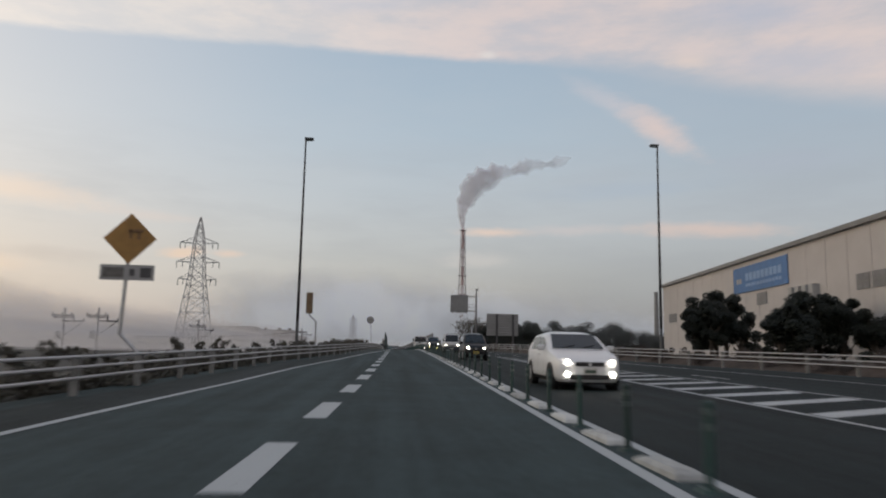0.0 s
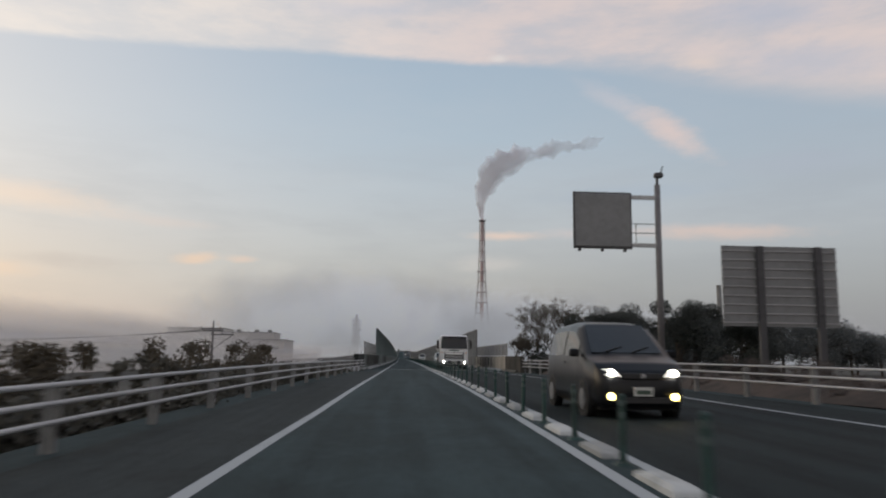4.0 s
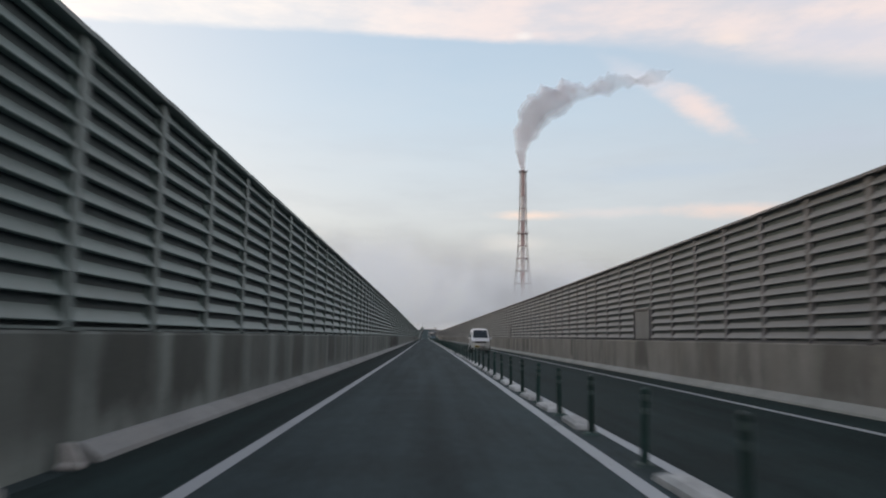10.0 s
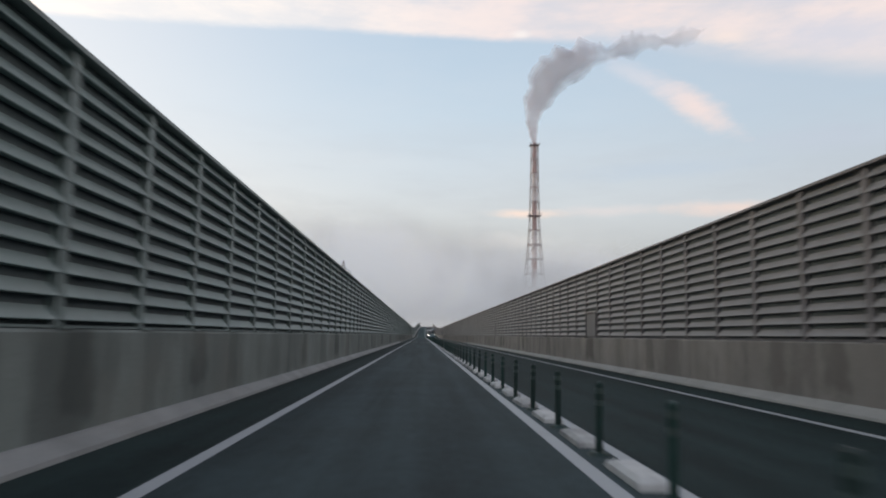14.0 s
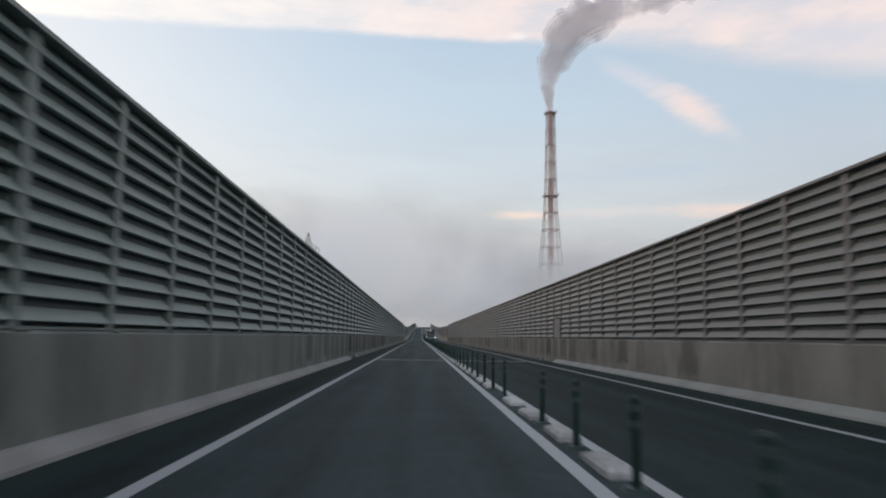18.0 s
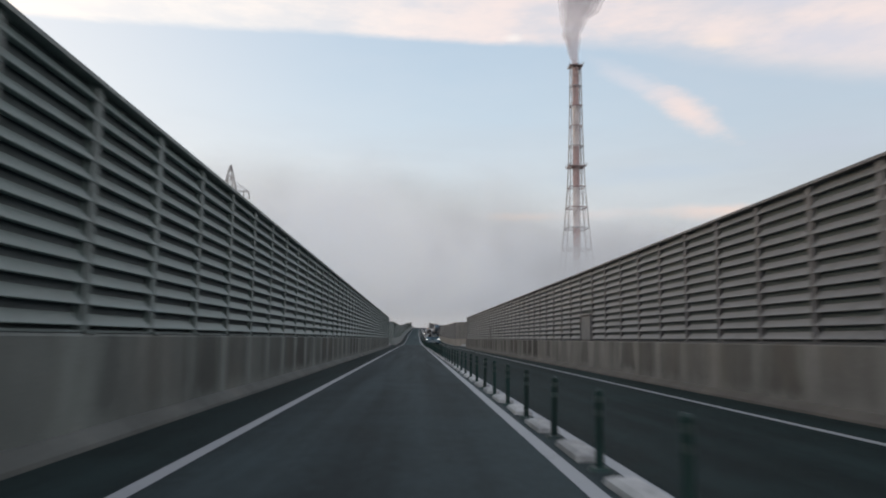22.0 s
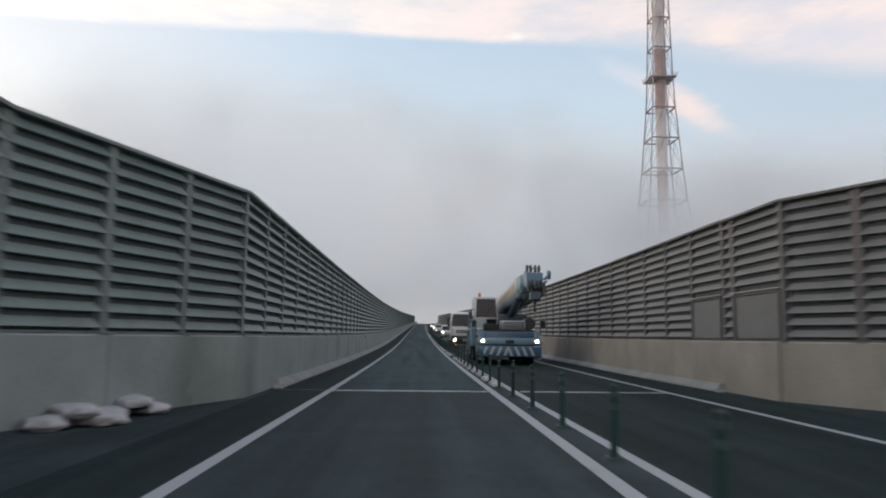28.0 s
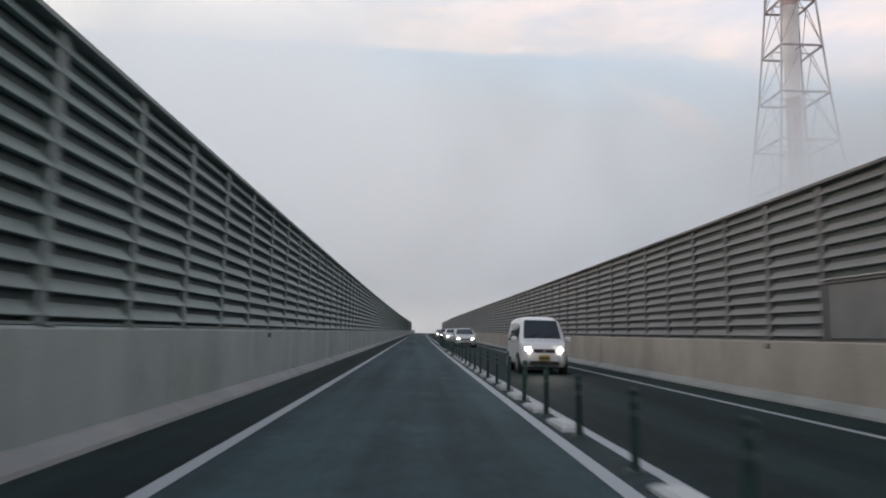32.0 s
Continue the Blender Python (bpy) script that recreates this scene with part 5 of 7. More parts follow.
def utility_pole(x, y, top, z0=-0.75, s=1.0):
    ob = thing("utility_pole", "dark concrete utility pole with cross arms and insulators", "utility pole", x, y, z0, "utility poles")
    h = top - z0
    part("pole", B().rod((0, 0, 0), (0, 0, h), 0.17 * s, 8, 0.10 * s), HAZED, ob)
    for z, a, c in ((h - 1.0 * s, -1.6 * s, 1.0 * s), (h - 1.7 * s, -0.2, 2.6 * s), (h - 1.25 * s, -1.3 * s, 1.3 * s)):
        arm = part("cross_arm", B().box(a, c, -0.06, 0.06, z - 0.06, z + 0.06), DARKSTEEL, ob)
        for q in (a + 0.1, (a + c) / 2, c - 0.1):
            part("insulator", B().rod((q, 0, z + 0.06), (q, 0, z + 0.3), 0.05, 6), DARKSTEEL, arm)
    part("stay", B().rod((2.4 * s, 0, h - 1.75 * s), (0, 0, h - 3.6 * s), 0.04, 5), DARKSTEEL, ob)
    part("transformer", B().rod((-0.9 * s, 0, h - 3.9 * s), (-0.9 * s, 0, h - 3.0 * s), 0.07, 8).rod((-0.65 * s, 0, h - 3.9 * s), (-0.65 * s, 0, h - 3.0 * s), 0.07, 8).rod((-0.4 * s, 0, h - 3.9 * s), (-0.4 * s, 0, h - 3.0 * s), 0.07, 8).box(-1.1 * s, 0, -0.05, 0.05, h - 3.98 * s, h - 3.9 * s), DARKSTEEL, ob)


utility_pole(place(-22.2, 131.6)[0], 131.6, 4.75, s=0.9)
for i in range(4):
    wire("service_cable", (place(-23.3, 131.6)[0] + 0.7 * i, 131.6, 3.75), (-90, 128 + i, 3.0 + 0.3 * i), 1.6, 0.016)
px, py, _ = place(-28.0, 64.0)
utility_pole(px, py, 3.4, -0.9, 0.8)
px, py, pz = place(-31, 30)
utility_pole(px, py, pz + 3.4, pz - 0.75, 0.7)
utility_pole(px + 2.6, py + 1, pz + 3.5, pz - 0.75, 0.7)

# ------------------------------------------------------------------ factory, far stack, far hills
# cladding colour is paled to hold the haze over the distant halls
FACT = plain("factory_cladding", (0.47, 0.45, 0.445), 0.75, 0, 0.06, 0.6)
GLASS_DULL = plain("dull_window_glass", (0.17, 0.17, 0.18), 0.45, 0, 0.2, 2.0)
SIGNPALE = plain("sign_pale_blue", (0.22, 0.34, 0.55), 0.6, 0, 0.1, 4.0)
ROOFG = plain("roof_edge_grey", (0.20, 0.20, 0.20), 0.7)
fx, fy, fz = place(33.4, 54.6)
fac = thing("factory_building", "long beige clad factory hall with a blue sign", "factory", fx, fy, fz - 1.6, turn=-5.0)
FH = 10.3
part("wall", B().box(0, 40, -120, 0, 0, FH), FACT, fac)
part("roof", B().add([(-0.3, -120.3, FH), (40, -120.3, FH), (40, 0.3, FH), (-0.3, 0.3, FH), (-0.3, -120.3, FH + 0.35), (40, -120.3, FH + 1.6), (40, 0.3, FH + 1.6), (-0.3, 0.3, FH + 0.35)], [(3, 2, 1, 0), (4, 5, 6, 7), (0, 1, 5, 4), (1, 2, 6, 5), (2, 3, 7, 6), (3, 0, 4, 7)]), ROOFG, fac)
for i in range(40):
    part("cladding_rib", B().box(-0.03, 0.0, -3 * i - 0.05, -3 * i + 0.05, 0.1, FH - 0.1), FACT, fac)
sg = part("wall_sign", B().box(-0.12, 0.0, -36.0, -24.4, 7.42, 9.82), BLUESIGN, fac, "faded blue banner sign with pale bars")
part("text_bar", B().box(-0.14, -0.12, -25.7, -25.2, 8.3, 8.75).box(-0.14, -0.12, -26.4, -25.9, 8.3, 8.75), SIGNWHITE, sg)
for i in range(9):
    part("text_bar", B().box(-0.14, -0.12, -28.05 - 0.86 * i, -27.4 - 0.86 * i, 8.45, 9.12), SIGNPALE, sg)
for i in range(12):
    part("text_bar", B().box(-0.14, -0.12, -27.85 - 0.64 * i, -27.4 - 0.64 * i, 7.9, 8.16), SIGNPALE, sg)
for a, c, z in ((-49.6, -48.0, 6.0), (-47.7, -46.1, 6.0), (-56, -54.2, 6.0), (-53.8, -52, 6.0), (-31.7, -29.6, 6.05), (-14.2, -9.6, 5.6), (-5.5, -2.5, 5.6)):
    w = part("window", B().box(-0.06, 0.0, a, c, z, z + 1.08), GLASS_DULL, fac)
    part("window_frame", B().box(-0.08, -0.06, a, c, z + 0.5, z + 0.56).box(-0.08, -0.06, (a + c) / 2 - 0.04, (a + c) / 2 + 0.04, z, z + 1.08), ROOFG, w)
for i in range(4):
    q = -37.2 - 1.15 * i
    part("duct", B().box(-0.55, 0.0, q - 0.28, q + 0.28, 5.9, 6.95, 0.03), SIGNWHITE, fac)
gx_, gy_, gz_ = place(39.7, 69.8)
gantry = thing("pipe_gantry", "dark steel pipe gantry standing beside the factory", "gantry", gx_, gy_, gz_ - 1.2)
part("post", B().box(-0.15, 0.15, -0.15, 0.15, 0.0, 5.3), DARKSTEEL, gantry)
part("post", B().box(5.2, 5.44, -0.12, 0.12, 0.0, 5.3), DARKSTEEL, gantry)
part("beam", B().box(-0.2, 5.6, -0.14, 0.14, 5.3, 5.55), DARKSTEEL, gantry)
part("brace", B().rod((0.0, 0, 4.2), (1.1, 0, 5.3), 0.06, 6), DARKSTEEL, gantry)
part("brace", B().rod((0.0, 0, 2.6), (-0.7, 0, 0.1), 0.06, 6), DARKSTEEL, gantry)
part("pipe", B().rod((-0.3, 0.0, 5.68), (5.7, 0.0, 5.68), 0.12, 10), HAZED, gantry)
stack = thing("concrete_stack", "distant plain concrete chimney stack", "chimney", 184.2, 465.9, -0.75)
part("shaft", B().rod((0, 0, 0), (0, 0, 46.0), 1.9, 14, 1.35), SIGNGREY, stack)
part("rim", B().rod((0, 0, 45.7), (0, 0, 46.2), 1.55, 14), SIGNGREY, stack)


for x, y, w, h, d in ((-190, 430, 95, 7, 30), (-75, 210, 22, 3.6, 14)):
    bd = thing("far_building", "distant pale flat-roofed industrial building in haze", "building", x, y, -0.75, "distant buildings")
    part("wall", B().box(-w / 2, w / 2, 0, d, 0, h), FACT, bd)
    part("roof", B().box(-w / 2 - 0.4, w / 2 + 0.4, -0.4, d + 0.4, h, h + 0.6), ROOFG, bd)
    for j in range(int(w / 6)):
        part("window", B().box(-w / 2 + 2 + 6 * j, -w / 2 + 5 + 6 * j, -0.06, 0.0, h * 0.45, h * 0.7), GLASS_DARK, bd)

works = thing("works_building", "long pale factory block with raised roof halls in haze", "building", -77.5, 330, -0.75, "distant buildings")
for a, c, y0, h in ((-31.5, 32.5, 0, 7.4), (-13, 8, 6, 11.6), (8, 27, 8, 10.3), (-27, -13, 8, 8.4)):
    hall = part("wall", B().box(a, c, y0, 24, 0, h), FACT, works)
    part("roof", B().box(a - 0.3, c + 0.3, y0 - 0.3, 24.3, h, h + 0.35), ROOFG, hall)
for q in (12, 19, 24):
    part("roof_vent", B().box(q, q + 1.3, 12, 14, 10.65, 11.7), ROOFG, works)
for q in range(10):
    part("window", B().box(-29.5 + 6.2 * q, -25.5 + 6.2 * q, -0.08, 0, 3.9, 5.2), GLASS_DULL, works)


# ------------------------------------------------------------------ trees and shrubs
def leaf_cloud(bb, c, r, n, size, rng):
    """Small tilted leaf faces scattered through a clump."""
    for _ in range(n):
        d = Vector((rng.gauss(0, 1), rng.gauss(0, 1), rng.gauss(0, 1))).normalized() * (r * rng.random() ** 0.45)
        p = Vector(c) + Vector((d.x, d.y, d.z * 0.8))
        a = Vector((rng.gauss(0, 1), rng.gauss(0, 1), rng.gauss(0, 1))).normalized()
        q = a.orthogonal().normalized()
        s = size * rng.uniform(0.6, 1.4)
        o = len(bb.v)
        bb.v += [tuple(p - a * s), tuple(p + q * s * 0.6), tuple(p + a * s), tuple(p - q * s * 0.6)]
        bb.f.append((o, o + 1, o + 2, o + 3))


def tree(x, y, h, spread, seed, leaf=LEAF, dense=1.0, label="dark evergreen tree with a full uneven crown", low=0.28, leaf_size=0.115):
    rng = random.Random(seed)
    ob = thing("tree", label, "tree", x, y, -0.8 + first_rise(y)[0], "roadside trees")
    tr = B()
    tr.pipe([(0, 0, 0), (rng.uniform(-.1, .1), 0, h * 0.25), (rng.uniform(-.2, .2), rng.uniform(-.2, .2), h * 0.5)], 0.045 * h * 0.55, 8)
    crown = B()
    n = max(7, int(11 * dense))
    for i in range(n):
        ang, u = rng.uniform(0, 2 * math.pi), rng.uniform(0, 1)
        z = h * (low + (0.90 - low) * u)
        rad = spread * (0.25 + 0.75 * math.sin(math.pi * (0.15 + 0.75 * u)) * rng.uniform(0.45, 1.0))
        tip = (math.cos(ang) * rad, math.sin(ang) * rad, z)
        tr.rod((0, 0, h * rng.uniform(0.18, 0.5)), tip, 0.06, 5, 0.015)
        leaf_cloud(crown, tip, spread * rng.uniform(0.30, 0.48), int(560 * dense), leaf_size, rng)
    leaf_cloud(crown, (0, 0, h * 0.62), spread * 0.7, int(1300 * dense), leaf_size * 1.05, rng)
    part("trunk", tr, BARK, ob)
    me = bpy.data.meshes.new("crown")
    me.from_pydata(crown.v, [], crown.f)
    me.materials.append(leaf)
    part("crown", me, leaf, ob)
    return ob


def bare_tree(x, y, h, spread, seed):
    """A tree that has shed most of its leaves: forked limbs and twigs, a thin scatter of dry leaves."""
    rng = random.Random(seed)
    ob = thing("tree", "half-bare tree with thin dry brown leaves", "tree", x, y, -0.8, "roadside trees")
    wood, leaves = B(), B()

    def grow(p, d, length, r, depth):
        q = p + d * length
        wood.rod(p, q, r, 5 if depth > 1 else 4, r * 0.66, False)
        if depth == 0:
            leaf_cloud(leaves, tuple(q), 0.30, 9, 0.060, rng)
            return
        for _ in range(3 if depth > 1 else 2):
            side = Vector((rng.gauss(0, 1), rng.gauss(0, 1), rng.gauss(0.35, 0.5))).normalized()
            grow(p + d * length * rng.uniform(0.62, 1.0), (d * 0.75 + side * 0.50).normalized(), length * rng.uniform(0.52, 0.74), r * 0.60, depth - 1)

    for _ in range(2):
        lean = Vector((rng.uniform(-0.16, 0.16) * spread, rng.uniform(-0.2, 0.2), 1)).normalized()
        grow(Vector((rng.uniform(-0.2, 0.2), rng.uniform(-0.2, 0.2), 0)), lean, h * 0.36, 0.075, 5)
    part("branchwork", wood, BARK, ob)
    me = bpy.data.meshes.new("foliage")
    me.from_pydata(leaves.v, [], leaves.f)
    me.materials.append(LEAF_DRY)
    part("foliage", me, LEAF_DRY, ob)
    return ob


for i, (x, y, h, s) in enumerate(((21.7, 16, 5.2, 1.2), (22.5, 15, 6.6, 1.3), (23.7, 17, 7.0, 1.5), (24.9, 15.5, 5.2, 1.3), (23.1, 18.5, 6.6, 1.6), (25.0, 18.0, 7.4, 1.3), (23.6, 7, 4.6, 1.2), (24.6, 6, 5.4, 1.4), (25.7, 7, 6.2, 1.5), (26.8, 8, 6.0, 1.5), (27.8, 7, 5.6, 1.4), (25.2, 9, 5.2, 1.5), (28.8, 5, 4.8, 1.4), (30.2, 6, 4.4, 1.5),
                                  (17.5, 119, 6.4, 2.6), (20.5, 117, 7.2, 3.0), (23.0, 121, 7.0, 3.0), (18.5, 108, 4.3, 2.2), (21.5, 104, 7.0, 3.0), (26, 112, 7.4, 3.0),
                                  (24, 98, 5.8, 2.6), (31, 128, 5.4, 3.0), (27, 138, 8.0, 3.4), (38, 142, 9.0, 4.2), (46, 146, 9.0, 4.4), (54, 150, 9.0, 4.8), (33, 150, 8.6, 4.2), (62, 152, 7.6, 4.8), (70, 158, 6.4, 4.6), (50, 134, 8.0, 4.2), (42, 132, 7.8, 3.8), (80, 162, 5.8, 4.4), (58, 140, 6.6, 4.0), (66, 146, 6.0, 4.0), (76, 152, 5.6, 4.0), (86, 158, 5.4, 4.0), (96, 164, 5.2, 4.0))):
    px, py, _ = place(x, y)
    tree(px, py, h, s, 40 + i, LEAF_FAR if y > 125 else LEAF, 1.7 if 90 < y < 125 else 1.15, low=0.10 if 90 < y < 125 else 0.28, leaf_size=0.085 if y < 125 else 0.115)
for i, (x, y, h, s) in enumerate(((15.6, 133, 10.6, 1.0), (17.4, 134.5, 11.2, 1.0), (19.4, 136, 10.4, 1.0), (12.6, 131.5, 5.2, 0.6), (21.6, 137, 10.0, 1.2), (16.6, 138, 8.0, 1.0), (14.0, 134, 5.6, 0.8))):
    bare_tree(place(x, y)[0], y, h, s, 80 + i)


def shrub_run(table, off, y0, y1, step, hmin, hmax, seed, label, mat, name="shrub"):
    rng = random.Random(seed)
    q = y0
    while q < y1:
        x, yy, zz = place(along(table, q) + off * rng.uniform(0.8, 1.7), q)
        h = rng.uniform(hmin, hmax)
        ob = thing(name, label, "shrub", x, yy, zz - 0.8, "verge shrubs")
        bb, tw = B(), B()
        for _ in range(rng.randint(4, 7)):
            c = (rng.uniform(-0.7, 0.7), rng.uniform(-0.9, 0.9), 0.55 + h * rng.uniform(0.3, 0.95))
            tw.rod((0, 0, 0), c, 0.02, 4, 0.006)
            leaf_cloud(bb, c, rng.uniform(0.22, 0.5), 170, 0.05, rng)
        leaf_cloud(bb, (0, 0, 0.6), 0.8, 420, 0.055, rng)
        me = bpy.data.meshes.new("foliage")
        me.from_pydata(bb.v, [], bb.f)
        me.materials.append(mat)
        part("foliage", me, mat, ob)
        part("branchwork", tw, BARK, ob)
        q += step * rng.uniform(0.7, 1.4)


shrub_run(RAIL_TABLE, -1.3, -45, 96, 1.0, 0.15, 0.7, 3, "tangled dull green verge shrub with dry twigs", LEAF_VERGE)
shrub_run(RAIL_TABLE, -2.4, 56, 82, 2.0, 0.9, 1.9, 4, "taller brownish verge shrub in autumn leaf", LEAF_DRY)
shrub_run(RAIL_TABLE, -1.2, 4, 56, 7.0, 0.75, 1.25, 8, "straggly leafless verge shrub rising above the rail", LEAF_VERGE)
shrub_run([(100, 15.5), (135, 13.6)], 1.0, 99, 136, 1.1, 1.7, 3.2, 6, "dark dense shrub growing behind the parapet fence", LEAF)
shrub_run(RAIL_R_TABLE, 1.5, -40, 97, 1.5, 0.7, 1.35, 5, "low rust-brown verge shrub with dry twigs", LEAF_RUST)

# shade behind the rail is put into the near-black leaf colour here
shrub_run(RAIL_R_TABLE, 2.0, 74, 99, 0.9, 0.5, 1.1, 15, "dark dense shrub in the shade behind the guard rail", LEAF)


def tall_weed(x, y, z, h, seed):
    rng = random.Random(seed)
    ob = thing("tall_weed", "tall dark straggly weed with leafy heads rising over the rail", "weed", x, y, z - 0.8, "verge weeds")
    heads = B()
    for _ in range(rng.randint(3, 6)):
        top = Vector((rng.uniform(-0.75, 0.75), rng.uniform(-0.5, 0.5), 0.8 + h * rng.uniform(0.55, 1.0)))
        mid = Vector((top.x * 0.35, top.y * 0.4, top.z * 0.55))
        part("stalk", B().pipe([(0, 0, 0), tuple(mid), tuple(top)], 0.014, 4), BARK, ob)
        for u in (1.0, 0.9, 0.72):
            c = mid.lerp(top, u)
            leaf_cloud(heads, (c.x + rng.uniform(-0.12, 0.12), c.y, c.z), rng.uniform(0.08, 0.19), 24, 0.055, rng)
    leaf_cloud(heads, (0, 0, 0.75), 0.45, 160, 0.055, rng)
    me = bpy.data.meshes.new("foliage")
    me.from_pydata(heads.v, [], heads.f)
    me.materials.append(LEAF_VERGE)
    tagged(part("foliage", me, LEAF_VERGE, ob), "small dull leaves", kind="stuff")


rng = random.Random(21)
for i in range(30):
    q = -27.0 + 3.1 * i + rng.uniform(-1.0, 1.0)
    x, yy, zz = place(along(RAIL_TABLE, q) - rng.uniform(0.9, 2.4), q)
    tall_weed(x, yy, zz, rng.uniform(0.45, 1.15) if q < 45 else rng.uniform(0.5, 0.9), 300 + i)


# ------------------------------------------------------------------ sand bags
def sack(x, y, z, turn, seed, s=1.0):
    bm = bmesh.new()
    bmesh.ops.create_icosphere(bm, subdivisions=3, radius=1.0)
    for v in bm.verts:
        c = v.co
        k = 1.0 + 0.26 * noise.noise(c * 1.7 + Vector((seed, 0, 0))) + 0.12 * noise.noise(c * 4.5 + Vector((seed, 3, 0)))
        px = math.copysign(abs(c.x) ** 0.6, c.x) * 0.24 * k
        py = math.copysign(abs(c.y) ** 0.6, c.y) * 0.40 * k
        v.co = (px * s, py * s, max(0.0, (math.copysign(abs(c.z) ** 0.8, c.z) * 0.085 * k + 0.07 + 0.02 * noise.noise(c * 3.1 + Vector((0, seed, 0))))) * s)
    me = bpy.data.meshes.new("sand_bag")
    bm.to_mesh(me)
    bm.free()
    me.materials.append(WHITEBAG)
    me.polygons.foreach_set("use_smooth", [True] * len(me.polygons))
    ob = new("sand_bag", me)
    ob.matrix_basis = pose(x, y, z, 0, 0, turn)
    return tagged(ob, "slumped white plastic sand bag lying at the wall", "sand bag", "white sand bags")


for x, y, z, tn in ((-3.72, 95.3, 0.005, 75), (-3.66, 95.45, 0.13, 95),
                    (-4.42, 507.9, 0.005, 20), (-4.05, 508.4, 0.005, 70), (-4.25, 508.25, 0.12, 45), (-4.2, 509.2, 0.005, 15), (-3.95, 509.9, 0.005, 50), (-4.05, 509.6, 0.12, 30),
                    (8.3, 505.6, 0.005, 40), (8.1, 506.4, 0.005, 85), (8.2, 506.0, 0.17, 60), (8.35, 507.0, 0.005, 20)):
    x, y, z = place(x, y, z)
    sack(x, y, z, tn, x + y)
rub = B()
rng = random.Random(9)
for i in range(26):
    a = place(-3.35 + rng.uniform(-0.25, 0.12), 98.2 + rng.uniform(0, 5.2))
    r = rng.uniform(0.07, 0.2)
    lumpy(rub, (a[0], a[1], r * 0.6), r, i + 3.0, 0.8, 1)
tagged(part("rubble", rub, KERB), "broken pale concrete rubble at the foot of the wall", "rubble", kind="stuff")


# ------------------------------------------------------------------ reflectors at the kerb ends, small boxes under the parapet's edge
def kerb_reflector(x, y, side):
    ob = thing("kerb_reflector", "small white plastic reflector at the end of the kerb", "reflector", x, y, curve(y)[1], "kerb end reflectors")
    part("base", B().box(-0.10, 0.10, -0.03, 0.09, 0.0, 0.06, 0.015), BLOCK, ob)
    part("blade", B().add([(-0.09, 0.0, 0.06), (0.09, 0.0, 0.06), (0.09, 0.05, 0.06), (-0.09, 0.05, 0.06), (-0.05 + 0.04 * side, 0.0, 0.22), (0.05 + 0.04 * side, 0.0, 0.22), (0.05 + 0.04 * side, 0.04, 0.22), (-0.05 + 0.04 * side, 0.04, 0.22)],
        [(3, 2, 1, 0), (4, 5, 6, 7), (0, 1, 5, 4), (1, 2, 6, 5), (2, 3, 7, 6), (3, 0, 4, 7)]), BLOCK, ob)


for x, y, side in ((-3.02, 351.6, -1), (-3.0, 515.1, -1), (6.82, 351.6, 1), (6.78, 515.1, 1), (-3.02, 129.6, -1), (-3.02, 170.1, -1)):
    kerb_reflector(place(x, y)[0], y, side)


def wall_bracket(x, y, z, side):
    ob = thing("wall_box", "small grey steel box screwed to the parapet", "box", x, y, z + curve(y)[1], "small boxes on the parapet")
    s = -side
    part("plate", B().box(min(0, 0.012 * s), max(0, 0.012 * s), -0.11, 0.11, -0.09, 0.09), STEEL, ob)
    part("box", B().box(min(0.012 * s, 0.07 * s), max(0.012 * s, 0.07 * s), -0.07, 0.07, -0.055, 0.055, 0.01), RAILPOST, ob)


for x, y, z, side in ((LEFT_WALL, 151.2, 1.04, -1), (LEFT_WALL, 304.6, 1.04, -1), (LEFT_WALL, 543.5, 1.02, -1), (LEFT_WALL, 593.2, 1.04, -1), (RIGHT_WALL, 591.5, 1.04, 1)):
    wall_bracket(place(x, y)[0], y, z, side)


# ------------------------------------------------------------------ vehicles in the other lane
PLATE = plain("number_plate", (0.55, 0.55, 0.52), 0.5)
PLATE_Y = plain("yellow_plate", (0.50, 0.36, 0.05), 0.5)
DARK_BLUE_GREY = plain("dark_bumper", (0.030, 0.036, 0.048), 0.5)
STRIPE_PALE = gloss("crane_white", (0.44, 0.48, 0.50), 0.12)
BLUE_PALE = gloss("crane_pale_blue", (0.20, 0.32, 0.40), 0.12)
DARK_BLUE = gloss("crane_dark_blue", (0.028, 0.055, 0.085), 0.15)
PANEL_SUNLIT = plain("sunlit_tan_panel", (0.32, 0.26, 0.21), 0.6, 0, 0.3, 2.0)
LENS_LIT = glow_mat("lit_lens", (1.0, 0.94, 0.84), 2.2)
SEAM = plain("panel_gap", (0.05, 0.05, 0.052), 0.7)
PLATE_INK = plain("plate_ink", (0.05, 0.08, 0.06), 0.6)


def bevelled(ob, width, seg=2):
    m = ob.modifiers.new("edge", "BEVEL")
    m.width, m.segments, m.limit_method, m.angle_limit = width, seg, "ANGLE", radians(28)
    ob.data.polygons.foreach_set("use_smooth", [True] * len(ob.data.polygons))
    return ob


def loft(sections):
    """Closed rings of (x, z) at stations along y, skinned into one hull."""
    bb = B()
    n = len(sections[0][1])
    vs = [(x, y, z) for y, ring in sections for x, z in ring]
    fs = [(i * n + j, i * n + (j + 1) % n, i * n + n + (j + 1) % n, i * n + n + j) for i in range(len(sections) - 1) for j in range(n)]
    fs += [tuple(range(n)), tuple(range(len(vs) - 1, len(vs) - n - 1, -1))]
    return bb.add(vs, fs)


